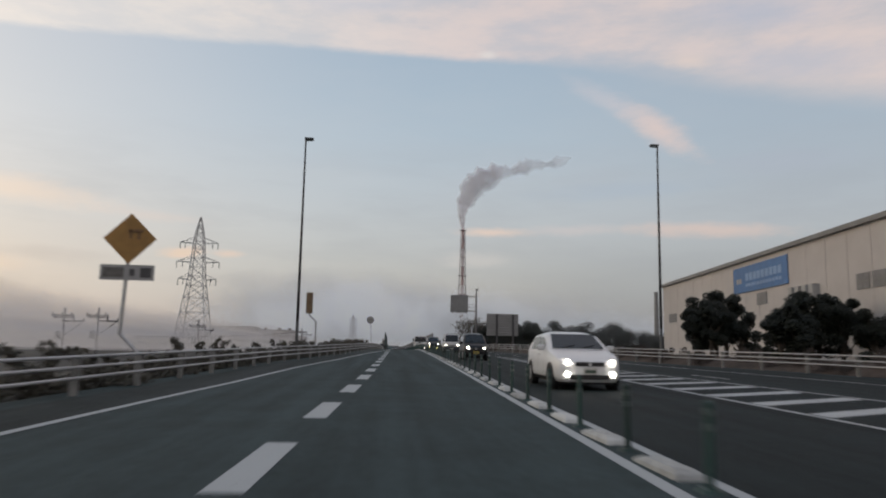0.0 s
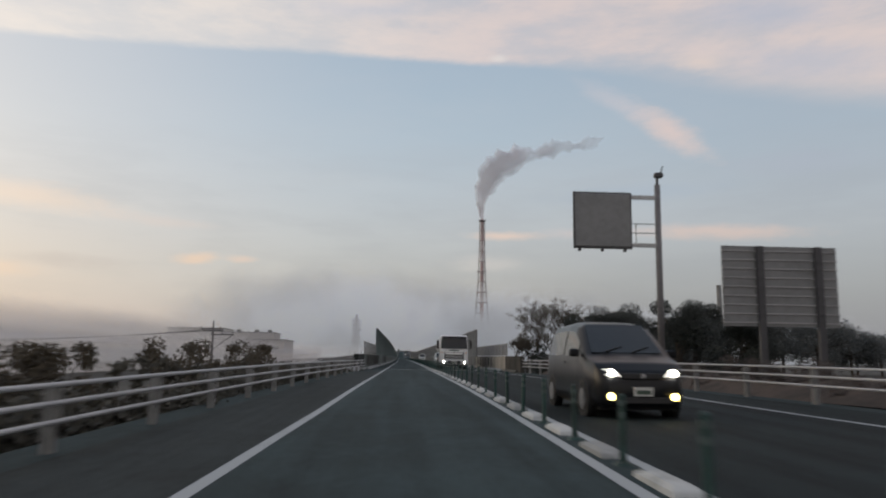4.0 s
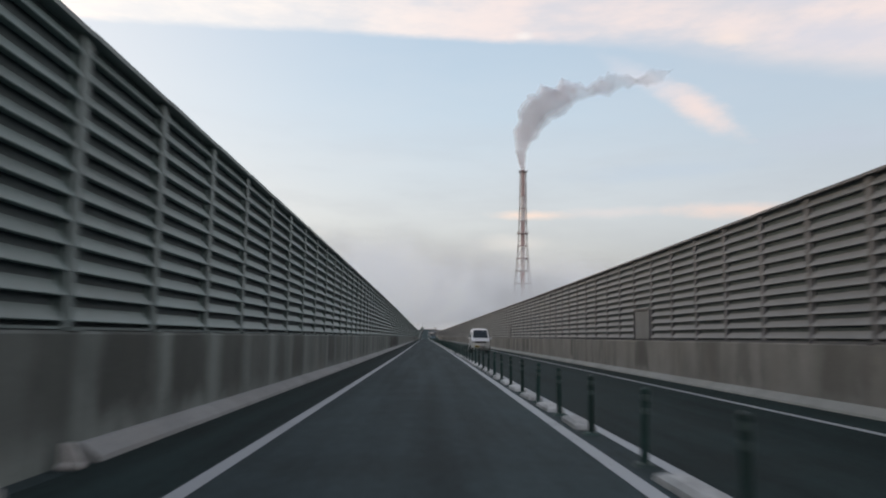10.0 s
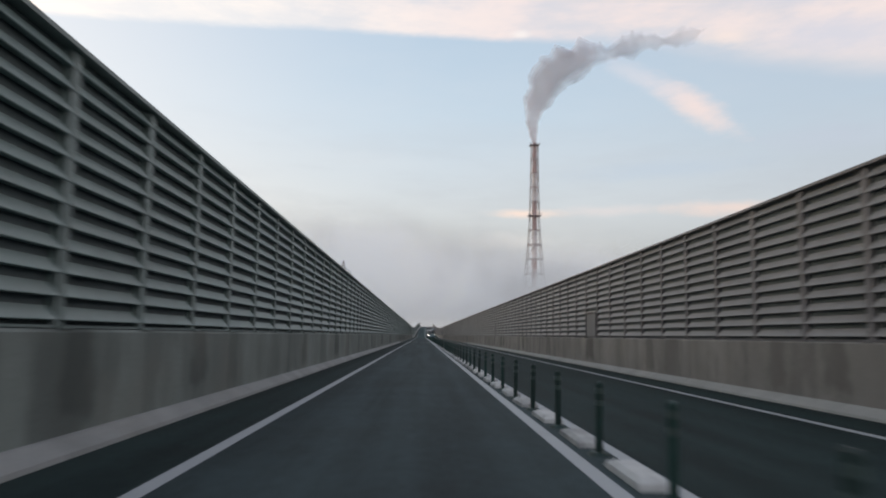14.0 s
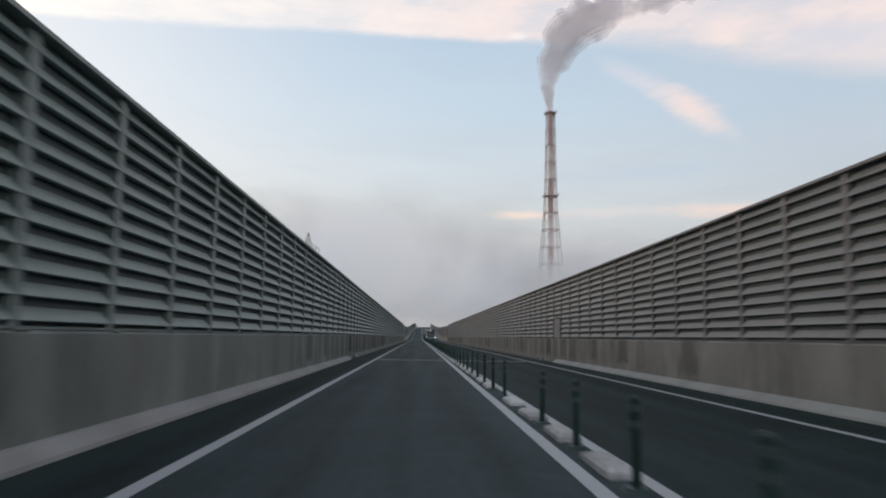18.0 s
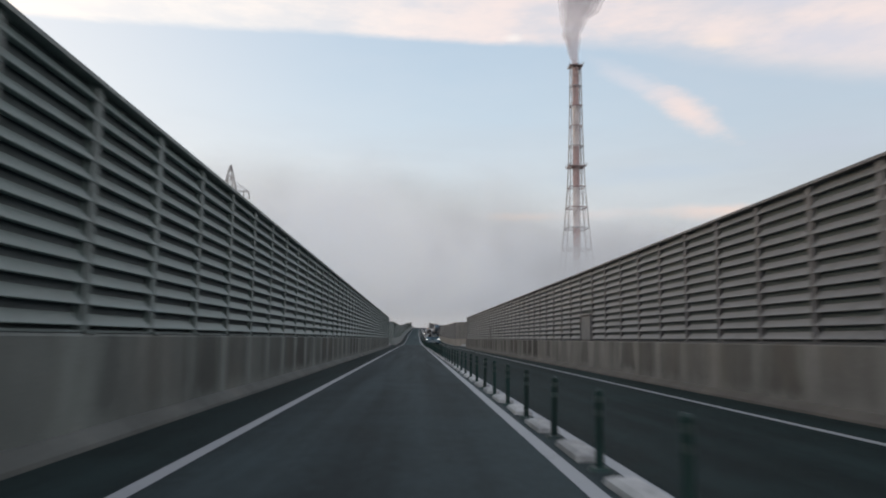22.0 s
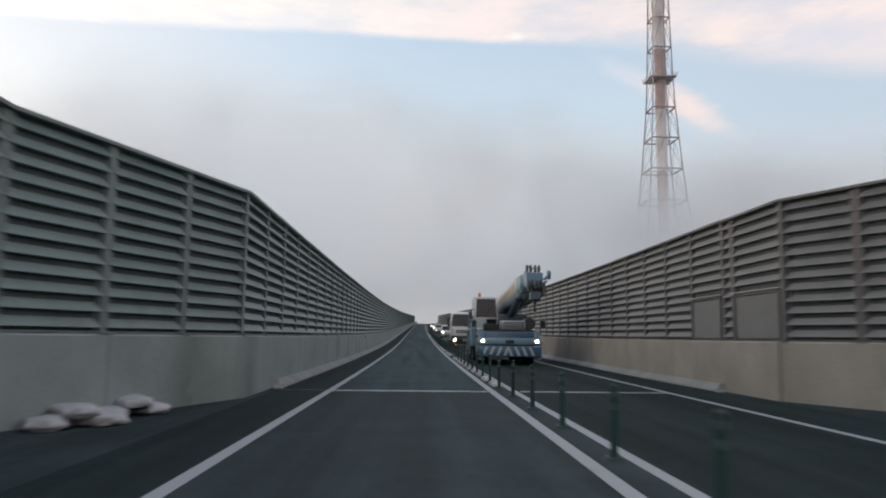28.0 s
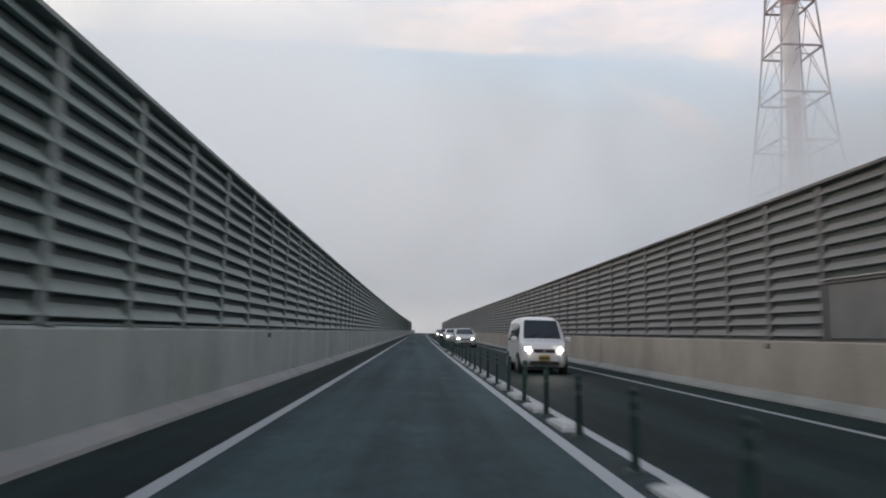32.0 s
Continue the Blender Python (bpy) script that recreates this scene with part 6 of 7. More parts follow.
def wheel(parent, x, y, r, w):
    t = part("wheel", B().rod((x - w / 2, y, r), (x + w / 2, y, r), r, 20), TYRE, parent)
    s = 1 if x > 0 else -1
    part("rim", B().rod((x + s * (w / 2 - 0.02), y, r), (x + s * (w / 2 + 0.012), y, r), r * 0.62, 16).rod((x + s * (w / 2), y, r), (x + s * (w / 2 + 0.02), y, r), r * 0.18, 10), RIM, t)


PROFILES = {  # height of the outline along the length, both as shares; belt; windscreen foot, roof front, roof end, back window foot
    "hatch": ([(0, 0.42), (0.015, 0.50), (0.10, 0.585), (0.25, 0.665), (0.27, 0.68), (0.47, 0.965), (0.60, 1.0), (0.78, 0.965), (0.95, 0.70), (0.985, 0.60), (1.0, 0.36)], 0.655, 0.27, 0.47, 0.80, 0.94),
    "minivan": ([(0, 0.36), (0.015, 0.46), (0.07, 0.55), (0.17, 0.61), (0.19, 0.63), (0.40, 0.965), (0.55, 1.0), (0.88, 0.975), (0.975, 0.66), (0.99, 0.55), (1.0, 0.34)], 0.60, 0.19, 0.40, 0.89, 0.97),
    "van": ([(0, 0.34), (0.012, 0.44), (0.035, 0.52), (0.085, 0.565), (0.095, 0.58), (0.25, 0.955), (0.36, 1.0), (0.94, 0.985), (0.985, 0.62), (0.995, 0.5), (1.0, 0.30)], 0.555, 0.095, 0.25, 0.945, 0.985),
}


def car(name, label, x, y, z, paint, L, W, H, style, lights=LAMP_ON, lz=0.70, plate=PLATE, fog=None, band=False):
    """A passenger car with its nose towards -y: one lofted shell, panes set on it, wheels in dark arches."""
    ob = thing(name, label, "car", x, y, z, "oncoming cars", tip=grade(y))
    prof, beltf, ws, rf, re_, bw = PROFILES[style]
    w, r, bot, belt = W / 2, 0.29 if L < 3.7 else 0.31, 0.21, beltf * H
    top = lambda q: float(np.interp(q / L, [a for a, _ in prof], [c * H for _, c in prof]))
    wid = lambda q: w * float(np.interp(q / L, [0, 0.02, 0.06, 0.14, 0.3, 0.75, 0.93, 0.985, 1.0], [0.72, 0.86, 0.94, 0.98, 1.0, 1.0, 0.97, 0.92, 0.84]))
    roofw = lambda q: wid(q) * float(np.interp(top(q), [belt, H], [0.95, 0.76]))

    def ring(q):
        t, ww = top(q), wid(q)
        lo = bot + (0.10 if q < 0.06 or q > L - 0.06 else 0.0)
        b = min(belt, t - 0.03)
        rw = roofw(q) if t > belt else ww * 0.95
        half = [(ww * 0.90, lo), (ww * 0.985, lo + 0.10), (ww, lo + 0.24), (ww * 0.99, (lo + b) / 2 + 0.08), (ww * 0.965, b), (rw + (ww * 0.965 - rw) * 0.22 * (t > belt), t - max(0.02, 0.14 * (t - b))), (rw * 0.80, t - 0.012), (rw * 0.4, t)]
        return [(-a, c) for a, c in half] + [(a, c) for a, c in reversed(half)]
    stations = sorted(set([L * a for a, _ in prof] + [L * i / 34 for i in range(35)]))
    body = part("body", loft([(q, ring(q)) for q in stations]), paint, ob)
    body.data.polygons.foreach_set("use_smooth", [True] * len(body.data.polygons))

    def strip(qs, edge):
        lo_, hi_ = [edge(q)[0] for q in qs], [edge(q)[1] for q in qs]
        return B().ribbon(lo_, hi_)
    spread = lambda a, c, n=6: [a + (c - a) * i / n for i in range(n + 1)]
    glass_w = lambda q: roofw(q) * 0.86
    part("windscreen", strip(spread(ws * L + 0.05, rf * L - 0.03), lambda q: ((-glass_w(q), q - 0.012, top(q) + 0.002), (glass_w(q), q - 0.012, top(q) + 0.002))), GLASS_DARK, body)
    part("rear_window", strip(spread(re_ * L + 0.03, bw * L - 0.03), lambda q: ((-glass_w(q), q + 0.012, top(q) + 0.004), (glass_w(q), q + 0.012, top(q) + 0.004))), GLASS_DARK, body)
    mid = L * (0.56 if style != "van" else 0.5)
    for s in (-1, 1):
        def side(q):
            t = max(top(q), belt + 0.10)
            lo_x = wid(q) * 0.965 + 0.010
            f = 0.86
            hi_x = wid(q) * 0.965 + (roofw(q) + (wid(q) * 0.965 - roofw(q)) * 0.22 - wid(q) * 0.965) * f + 0.014
            return (s * lo_x, q, belt + 0.02), (s * hi_x, q, belt + (t - 0.14 * (t - belt) - belt) * f)
        part("side_window", strip(spread((ws + rf) / 2 * L, mid - 0.05), side), GLASS_DARK, body)
        part("side_window", strip(spread(mid + 0.05, re_ * L), side), GLASS_DARK, body)
        part("door_handle", B().box(min(s * (w + 0.002), s * (w + 0.02)), max(s * (w + 0.002), s * (w + 0.02)), mid - 0.28, mid - 0.12, belt - 0.13, belt - 0.09), paint, body)
        mx = s * (w + 0.08)
        part("door_mirror", B().box(mx - 0.09, mx + 0.09, ws * L + 0.28, ws * L + 0.38, belt + 0.0, belt + 0.15, 0.03), paint, body)
        hw = wid(0.12)
        hl = part("headlight", B().add([(s * hw * 0.52, top(0.04) * 0 - 0.012, lz - 0.06), (s * hw * 0.86, 0.02, lz - 0.05), (s * hw * 1.005, 0.22, lz + 0.06), (s * hw * 0.70, 0.03, lz + 0.07), (s * hw * 0.52, 0.12, lz - 0.06), (s * hw * 0.86, 0.16, lz - 0.05), (s * hw * 0.97, 0.30, lz + 0.05), (s * hw * 0.70, 0.16, lz + 0.06)],
            [(0, 1, 2, 3), (7, 6, 5, 4), (0, 4, 5, 1), (1, 5, 6, 2), (2, 6, 7, 3), (3, 7, 4, 0)]), LENS if lights is BAND else LENS_LIT, body)
        part("bulb", B().rod((s * hw * 0.74, -0.03, lz), (s * hw * 0.74, 0.03, lz), 0.062, 12), lights, hl, "lit lamp" if lights is not BAND else "")
        if band:
            part("lamp_surround", B().box(min(s * hw * 0.60, s * hw * 0.99), max(s * hw * 0.60, s * hw * 0.99), -0.035, 0.10, lz - 0.075, lz + 0.085, 0.012), LENS, body, "grey unlit lamp glass")
        if fog:
            part("fog_lamp", B().rod((s * hw * 0.76, -0.03, 0.40), (s * hw * 0.76, 0.08, 0.40), 0.062, 12), fog, body, "lit fog lamp")
        part("tail_lamp", B().box(s * w * 0.80 - 0.07, s * w * 0.80 + 0.07, L - 0.07, L + 0.005, belt - 0.34, belt - 0.08, 0.01), TAIL_RED, body)
        for yy in (0.19 * L if style != "van" else 0.15 * L, 0.80 * L):
            part("wheel_arch", B().rod((s * (w - 0.10), yy, r), (s * (w + 0.003), yy, r), r * 1.16, 20), BLACKPL, body)
            wheel(ob, s * (w - 0.092), yy, r, 0.2)
        def flank(q, dq):
            ww, b = wid(q), min(belt, top(q) - 0.03)
            return [(s * (k_ * ww + 0.004), q + dq, z_) for k_, z_ in ((0.985, bot + 0.10), (1.0, bot + 0.24), (0.99, (bot + b) / 2 + 0.08), (0.965, b))]
        for q in (L * (ws + 0.10), mid, min(L * 0.76, re_ * L)):
            part("door_seam", B().ribbon(flank(q, -0.006), flank(q, 0.006)), SEAM, body)
        part("sill_trim", B().ribbon([(s * (0.905 * wid(q) + 0.006), q, bot + 0.005) for q in spread(L * 0.28, L * 0.70)], [(s * (0.98 * wid(q) + 0.008), q, bot + 0.09) for q in spread(L * 0.28, L * 0.70)]), BLACKPL, body)
    for q in (-0.42, 0.10):
        part("wiper", B().rod((q, ws * L + 0.03, top(ws * L + 0.05) + 0.015), (q + 0.36, ws * L + 0.20, top(ws * L + 0.20) + 0.02), 0.011, 5), BLACKPL, body)
    part("bonnet_seam", B().ribbon([(-w * 0.70, q, top(q) + 0.003) for q in (ws * L - 0.06, ws * L - 0.045)], [(w * 0.70, q, top(q) + 0.003) for q in (ws * L - 0.06, ws * L - 0.045)]), SEAM, body)
    if band:
        # a black band with the badge between the lamps, slots beside an off-centre plate
        grille = part("grille", B().box(-w * 0.56, w * 0.56, -0.03, 0.05, lz - 0.075, lz + 0.08, 0.012), BLACKPL, body)
        part("badge", B().rod((0, -0.04, lz), (0, -0.028, lz), 0.05, 12), CHROME, grille)
        part("bumper_edge", B().box(-w * 0.90, w * 0.90, -0.045, 0.04, lz - 0.16, lz - 0.11, 0.015), paint, body)
        for i in range(3):
            part("intake_slot", B().box(-0.04, 0.34, -0.03, 0.05, 0.36 + 0.07 * i, 0.395 + 0.07 * i), BLACKPL, body)
        at = -0.26
    else:
        part("grille", B().box(-w * 0.42, w * 0.42, -0.02, 0.05, lz - 0.10, lz + 0.0, 0.01), BLACKPL, body)
        part("badge", B().rod((0, -0.03, lz - 0.05), (0, -0.015, lz - 0.05), 0.045, 12), CHROME, body)
        part("lower_intake", B().box(-w * 0.58, w * 0.58, -0.02, 0.06, 0.28, 0.39, 0.01), BLACKPL, body)
        at = 0.0
    pl = part("plate", B().box(at - 0.165, at + 0.165, -0.05, -0.01, 0.41, 0.56), plate, body)
    part("plate_bar", B().box(at - 0.13, at + 0.13, -0.054, -0.05, 0.44, 0.51), PLATE_INK, pl)
    part("underside", B().box(-w * 0.8, w * 0.8, 0.3, L - 0.3, 0.15, 0.30), BLACKPL, ob)
    return ob


def kei_truck(x, y, z):
    ob = thing("small_truck", "small white flat-bed truck with a square cab", "truck", x, y, z, "oncoming trucks", tip=grade(y))
    w = 0.72
    cab = bevelled(part("cab", B().add([(-w, 0.05, 0.35), (w, 0.05, 0.35), (w, 1.45, 0.35), (-w, 1.45, 0.35), (-w, 0.0, 1.0), (w, 0.0, 1.0), (w, 1.45, 1.0), (-w, 1.45, 1.0), (-w * 0.9, 0.42, 1.76), (w * 0.9, 0.42, 1.76), (w * 0.9, 1.4, 1.78), (-w * 0.9, 1.4, 1.78)],
        [(3, 2, 1, 0), (8, 9, 10, 11)] + [(q * 4 + i, q * 4 + (i + 1) % 4, q * 4 + 4 + (i + 1) % 4, q * 4 + 4 + i) for q in range(2) for i in range(4)]), WHITE_PAINT, ob), 0.05)
    part("windscreen", B().add([(-w * 0.9, 0.025, 1.05), (w * 0.9, 0.025, 1.05), (w * 0.82, 0.38, 1.70), (-w * 0.82, 0.38, 1.70)], [(0, 1, 2, 3)]), GLASS_DARK, cab)
    for s in (-1, 1):
        part("side_window", B().add([(s * (w + 0.004), 0.25, 1.05), (s * (w + 0.004), 1.3, 1.05), (s * (w * 0.9 + 0.012), 1.28, 1.68), (s * (w * 0.9 + 0.012), 0.52, 1.68)], [(0, 1, 2, 3)]), GLASS_DARK, cab)
        hl = part("headlight", B().box(s * 0.52 - 0.13, s * 0.52 + 0.13, -0.01, 0.08, 0.68, 0.84, 0.02), LENS, cab)
        part("bulb", B().rod((s * 0.56, -0.025, 0.76), (s * 0.56, 0.0, 0.76), 0.05, 12), LAMP_ON, hl, "lit lamp")
        part("door_mirror", B().box(s * 0.80 - 0.07, s * 0.80 + 0.07, 0.18, 0.24, 1.1, 1.32, 0.02), BLACKPL, cab)
        wheel(ob, s * 0.6, 0.75, 0.27, 0.17)
        wheel(ob, s * 0.6, 2.65, 0.27, 0.17)
        part("side_board", B().box(s * w - 0.02, s * w + 0.02, 1.5, 3.38, 0.66, 0.98), WHITE_PAINT, ob)
    part("bumper", B().box(-w, w, -0.05, 0.06, 0.30, 0.62, 0.03), DARK_BLUE_GREY, ob, "dark blue-grey plastic bumper")
    for q in (-0.35, 0.15):
        part("wiper", B().rod((q, 0.03, 1.06), (q + 0.32, 0.10, 1.2), 0.011, 5), BLACKPL, cab)
    part("roof_carrier", B().box(-w * 0.86, w * 0.86, 1.25, 1.36, 1.78, 1.84, 0.01), BLACKPL, cab)
    part("guard_frame", B().box(-w, -w + 0.05, 1.46, 1.5, 0.98, 1.7).box(w - 0.05, w, 1.46, 1.5, 0.98, 1.7).box(-w, w, 1.46, 1.5, 1.66, 1.72), WHITE_PAINT, ob)
    part("grille", B().box(-0.3, 0.3, -0.005, 0.05, 0.66, 0.72), BLACKPL, ob)
    part("bed_floor", B().box(-w, w, 1.48, 3.38, 0.58, 0.66), WHITE_PAINT, ob)
    part("tail_board", B().box(-w, w, 3.36, 3.4, 0.66, 0.98), WHITE_PAINT, ob)
    pl = part("plate", B().box(-0.165, 0.165, -0.07, -0.05, 0.36, 0.5), PLATE, ob)
    part("plate_bar", B().box(-0.12, 0.12, -0.074, -0.07, 0.39, 0.46), PLATE_INK, pl)
    part("chassis", B().box(-0.35, 0.35, 0.3, 3.2, 0.3, 0.58), BLACKPL, ob)


def tank_truck(x, y, z, label, chrome_front, lamp):
    """A heavy truck with a flat cab, nose towards -y, and an oval tank."""
    ob = thing("tank_truck", label, "truck", x, y, z, "oncoming trucks", tip=grade(y))
    w = 1.22
    rings = [(0.52, 0.0, 1.95, 1.0), (1.60, -0.05, 1.95, 1.0), (2.30, 0.10, 1.95, 0.985), (2.82, 0.26, 1.95, 0.95), (2.96, 0.55, 1.90, 0.90)]
    vs = [p for z, f, r, k in rings for p in ((-w * k, f, z), (-w * k * 0.6, f - 0.05, z), (w * k * 0.6, f - 0.05, z), (w * k, f, z), (w * k, r, z), (-w * k, r, z))]
    fs = [(5, 4, 3, 2, 1, 0), tuple(range(24, 30))] + [(q * 6 + i, q * 6 + (i + 1) % 6, q * 6 + 6 + (i + 1) % 6, q * 6 + 6 + i) for q in range(4) for i in range(6)]
    cab = bevelled(part("cab", B().add(vs, fs), WHITE_PAINT, ob), 0.06, 3)
    panes = [(z, f, kk) for z, f, kk in ((1.76, -0.045, 0.945), (2.02, 0.010, 0.940), (2.30, 0.070, 0.93), (2.54, 0.145, 0.905), (2.72, 0.200, 0.885))]
    part("windscreen", B().add([p for z, f, kk in panes for p in ((-w * kk, f, z), (-w * kk * 0.62, f - 0.055, z), (w * kk * 0.62, f - 0.055, z), (w * kk, f, z))],
        [(i * 4 + j, i * 4 + j + 1, i * 4 + j + 5, i * 4 + j + 4) for i in range(4) for j in range(3)]), GLASS_DARK, cab)
    for q in (-0.75, -0.1, 0.5):
        part("wiper", B().rod((q, -0.10, 1.73), (q + 0.45, -0.09, 1.80), 0.014, 5), BLACKPL, cab)
    part("visor", B().box(-w * 0.88, w * 0.88, 0.02, 0.34, 2.74, 2.84, 0.03), BLACKPL if chrome_front else WHITE_PAINT, cab)
    grille = part("grille", B().box(-w * 0.70, w * 0.70, -0.085, -0.03, 0.80 if chrome_front else 1.18, 1.52), BLACKPL if chrome_front else WHITE_PAINT, cab)
    for i in range(4 if chrome_front else 2):
        z = 0.88 + 0.19 * i if chrome_front else 1.25 + 0.14 * i
        part("grille_bar", B().box(-w * 0.66, w * 0.66, -0.12, -0.08, z - 0.045, z + 0.045, 0.012), CHROME if chrome_front else BLACKPL, grille)
    part("badge", B().rod((0, -0.13, 1.46), (0, -0.09, 1.46), 0.09, 14), CHROME, grille)
    if chrome_front:
        part("number_board", B().box(-0.42, 0.42, -0.11, -0.07, 1.57, 1.68, 0.01), PLATE_INK, cab, "dull dark plate above the grille")
    bump = bevelled(part("bumper", B().box(-w, w, -0.16, 0.2, 0.42, 0.80 if chrome_front else 0.98), WHITE_PAINT if chrome_front else DARK_BLUE_GREY, ob), 0.05, 2)
    part("lower_skirt", B().box(-w * 0.97, w * 0.97, -0.12, 0.15, 0.27, 0.42, 0.03), BLACKPL, bump)
    part("air_intake", B().box(-0.58, 0.58, -0.172, -0.15, 0.46, 0.74, 0.01), BLACKPL, bump)
    for s in (-1, 1):
        hl = part("headlight", B().box(s * 0.93 - 0.22, s * 0.93 + 0.22, -0.185, -0.15, 0.50, 0.70, 0.012), LENS, bump)
        part("bulb", B().rod((s * 0.90, -0.20, 0.60), (s * 0.90, -0.18, 0.60), 0.085, 14), lamp, hl, "lit lamp")
        part("fog_lamp", B().box(s * 0.93 - 0.16, s * 0.93 + 0.16, -0.135, -0.11, 0.31, 0.39, 0.01), AMBER if not chrome_front else LENS, bump)
        part("indicator", B().add([(s * 0.90, -0.06, 1.20), (s * 1.19, -0.02, 1.20), (s * 1.20, -0.04, 1.48), (s * 1.06, -0.07, 1.48), (s * 0.90, -0.04, 1.20), (s * 1.19, 0.02, 1.20), (s * 1.20, 0.0, 1.48), (s * 1.06, -0.03, 1.48)],
            [(0, 1, 2, 3), (7, 6, 5, 4), (0, 4, 5, 1), (1, 5, 6, 2), (2, 6, 7, 3), (3, 7, 4, 0)]), AMBER, cab)
        mir = part("door_mirror", B().box(s * 1.44 - 0.11, s * 1.44 + 0.11, -0.14, -0.02, 2.02, 2.46, 0.04).box(s * 1.44 - 0.09, s * 1.44 + 0.09, -0.14, -0.02, 1.78, 1.98, 0.03), BLACKPL, cab)
        part("mirror_arm", B().rod((s * 1.16, 0.2, 2.52), (s * 1.42, -0.06, 2.50), 0.022, 6).rod((s * 1.2, 0.1, 1.72), (s * 1.42, -0.06, 1.77), 0.022, 6), BLACKPL, mir)
        part("side_window", B().add([(s * (w + 0.006), 0.35, 1.75), (s * (w + 0.006), 1.40, 1.75), (s * (w * 0.955 + 0.016), 1.35, 2.62), (s * (w * 0.955 + 0.016), 0.55, 2.62)], [(0, 1, 2, 3)]), GLASS_DARK, cab)
        part("door_handle", B().box(s * (w + 0.01) - 0.015, s * (w + 0.01) + 0.015, 1.15, 1.35, 1.5, 1.54), BLACKPL, cab)
        part("step", B().box(s * 1.1 - 0.12, s * 1.1 + 0.12, 0.3, 0.78, 0.36, 0.55, 0.02), BLACKPL, ob)
        for yy in (1.30, 5.7, 6.85):
            wheel(ob, s * 1.02, yy, 0.48, 0.3)
            part("mudguard", B().pipe([(s * 1.05, yy + 0.60 * math.cos(q), 0.48 + 0.60 * math.sin(q)) for q in (0.5, 1.0, 1.57, 2.14, 2.64)], 0.05, 6), BLACKPL, ob)
        for z in (0.55, 0.75, 0.95):
            part("side_guard", B().box(s * 1.15 - 0.02, s * 1.15 + 0.02, 2.5, 4.9, z, z + 0.09), STEEL, ob)
        part("fuel_tank", B().rod((s * 0.85, 2.3, 0.75), (s * 0.85, 3.5, 0.75), 0.26, 14), STEEL, ob)
    ring = lambda k: [(math.cos(a) * 1.16 * k, 1.98 + math.sin(a) * 0.80 * k) for a in [2 * math.pi * i / 40 for i in range(40)]]
    tank = part("tank", loft([(2.2, ring(0.86)), (2.26, ring(0.95)), (2.36, ring(1.0)), (7.7, ring(1.0)), (7.8, ring(0.95)), (7.86, ring(0.84))]), TANK, ob, "white painted oval tank", smooth=True)
    part("stripe", B().ribbon([(-1.165 * math.cos(a), 3.2, 1.98 + 0.803 * math.sin(a)) for a in (0.02, 0.10, 0.18)], [(-1.165 * math.cos(a), 6.2, 1.98 + 0.803 * math.sin(a)) for a in (0.02, 0.10, 0.18)]), TAIL_RED, tank, "red lettering worn to a band")
    for q in (2.7, 4.2, 5.7, 7.2):
        part("tank_hoop", B().pipe([(px_, q, pz_) for px_, pz_ in ring(1.008)[0:21]], 0.018, 5), STEEL, tank)
    walk_ = part("walkway", B().box(-0.5, 0.5, 2.4, 7.7, 2.78, 2.84), DARKSTEEL, tank)
    for s in (-1, 1):
        part("toe_board", B().box(s * 0.5 - 0.02, s * 0.5 + 0.02, 2.4, 7.7, 2.84, 3.02), DARKSTEEL, walk_)
    for q in (3.2, 5.0, 6.8):
        part("manhole", B().rod((0, q, 2.84), (0, q, 2.98), 0.25, 12), STEEL, tank)
    part("chassis", B().box(-0.5, 0.5, 0.6, 7.8, 0.55, 1.15), BLACKPL, ob)
    for q in (5.7, 6.85):
        part("axle", B().rod((-1.0, q, 0.48), (1.0, q, 0.48), 0.09, 8), BLACKPL, ob)
    pl = part("plate", B().box(-0.22, 0.22, -0.195, -0.172, 0.50, 0.68), PLATE, ob)
    part("plate_bar", B().box(-0.17, 0.17, -0.199, -0.195, 0.54, 0.63), PLATE_INK, pl)
    return ob


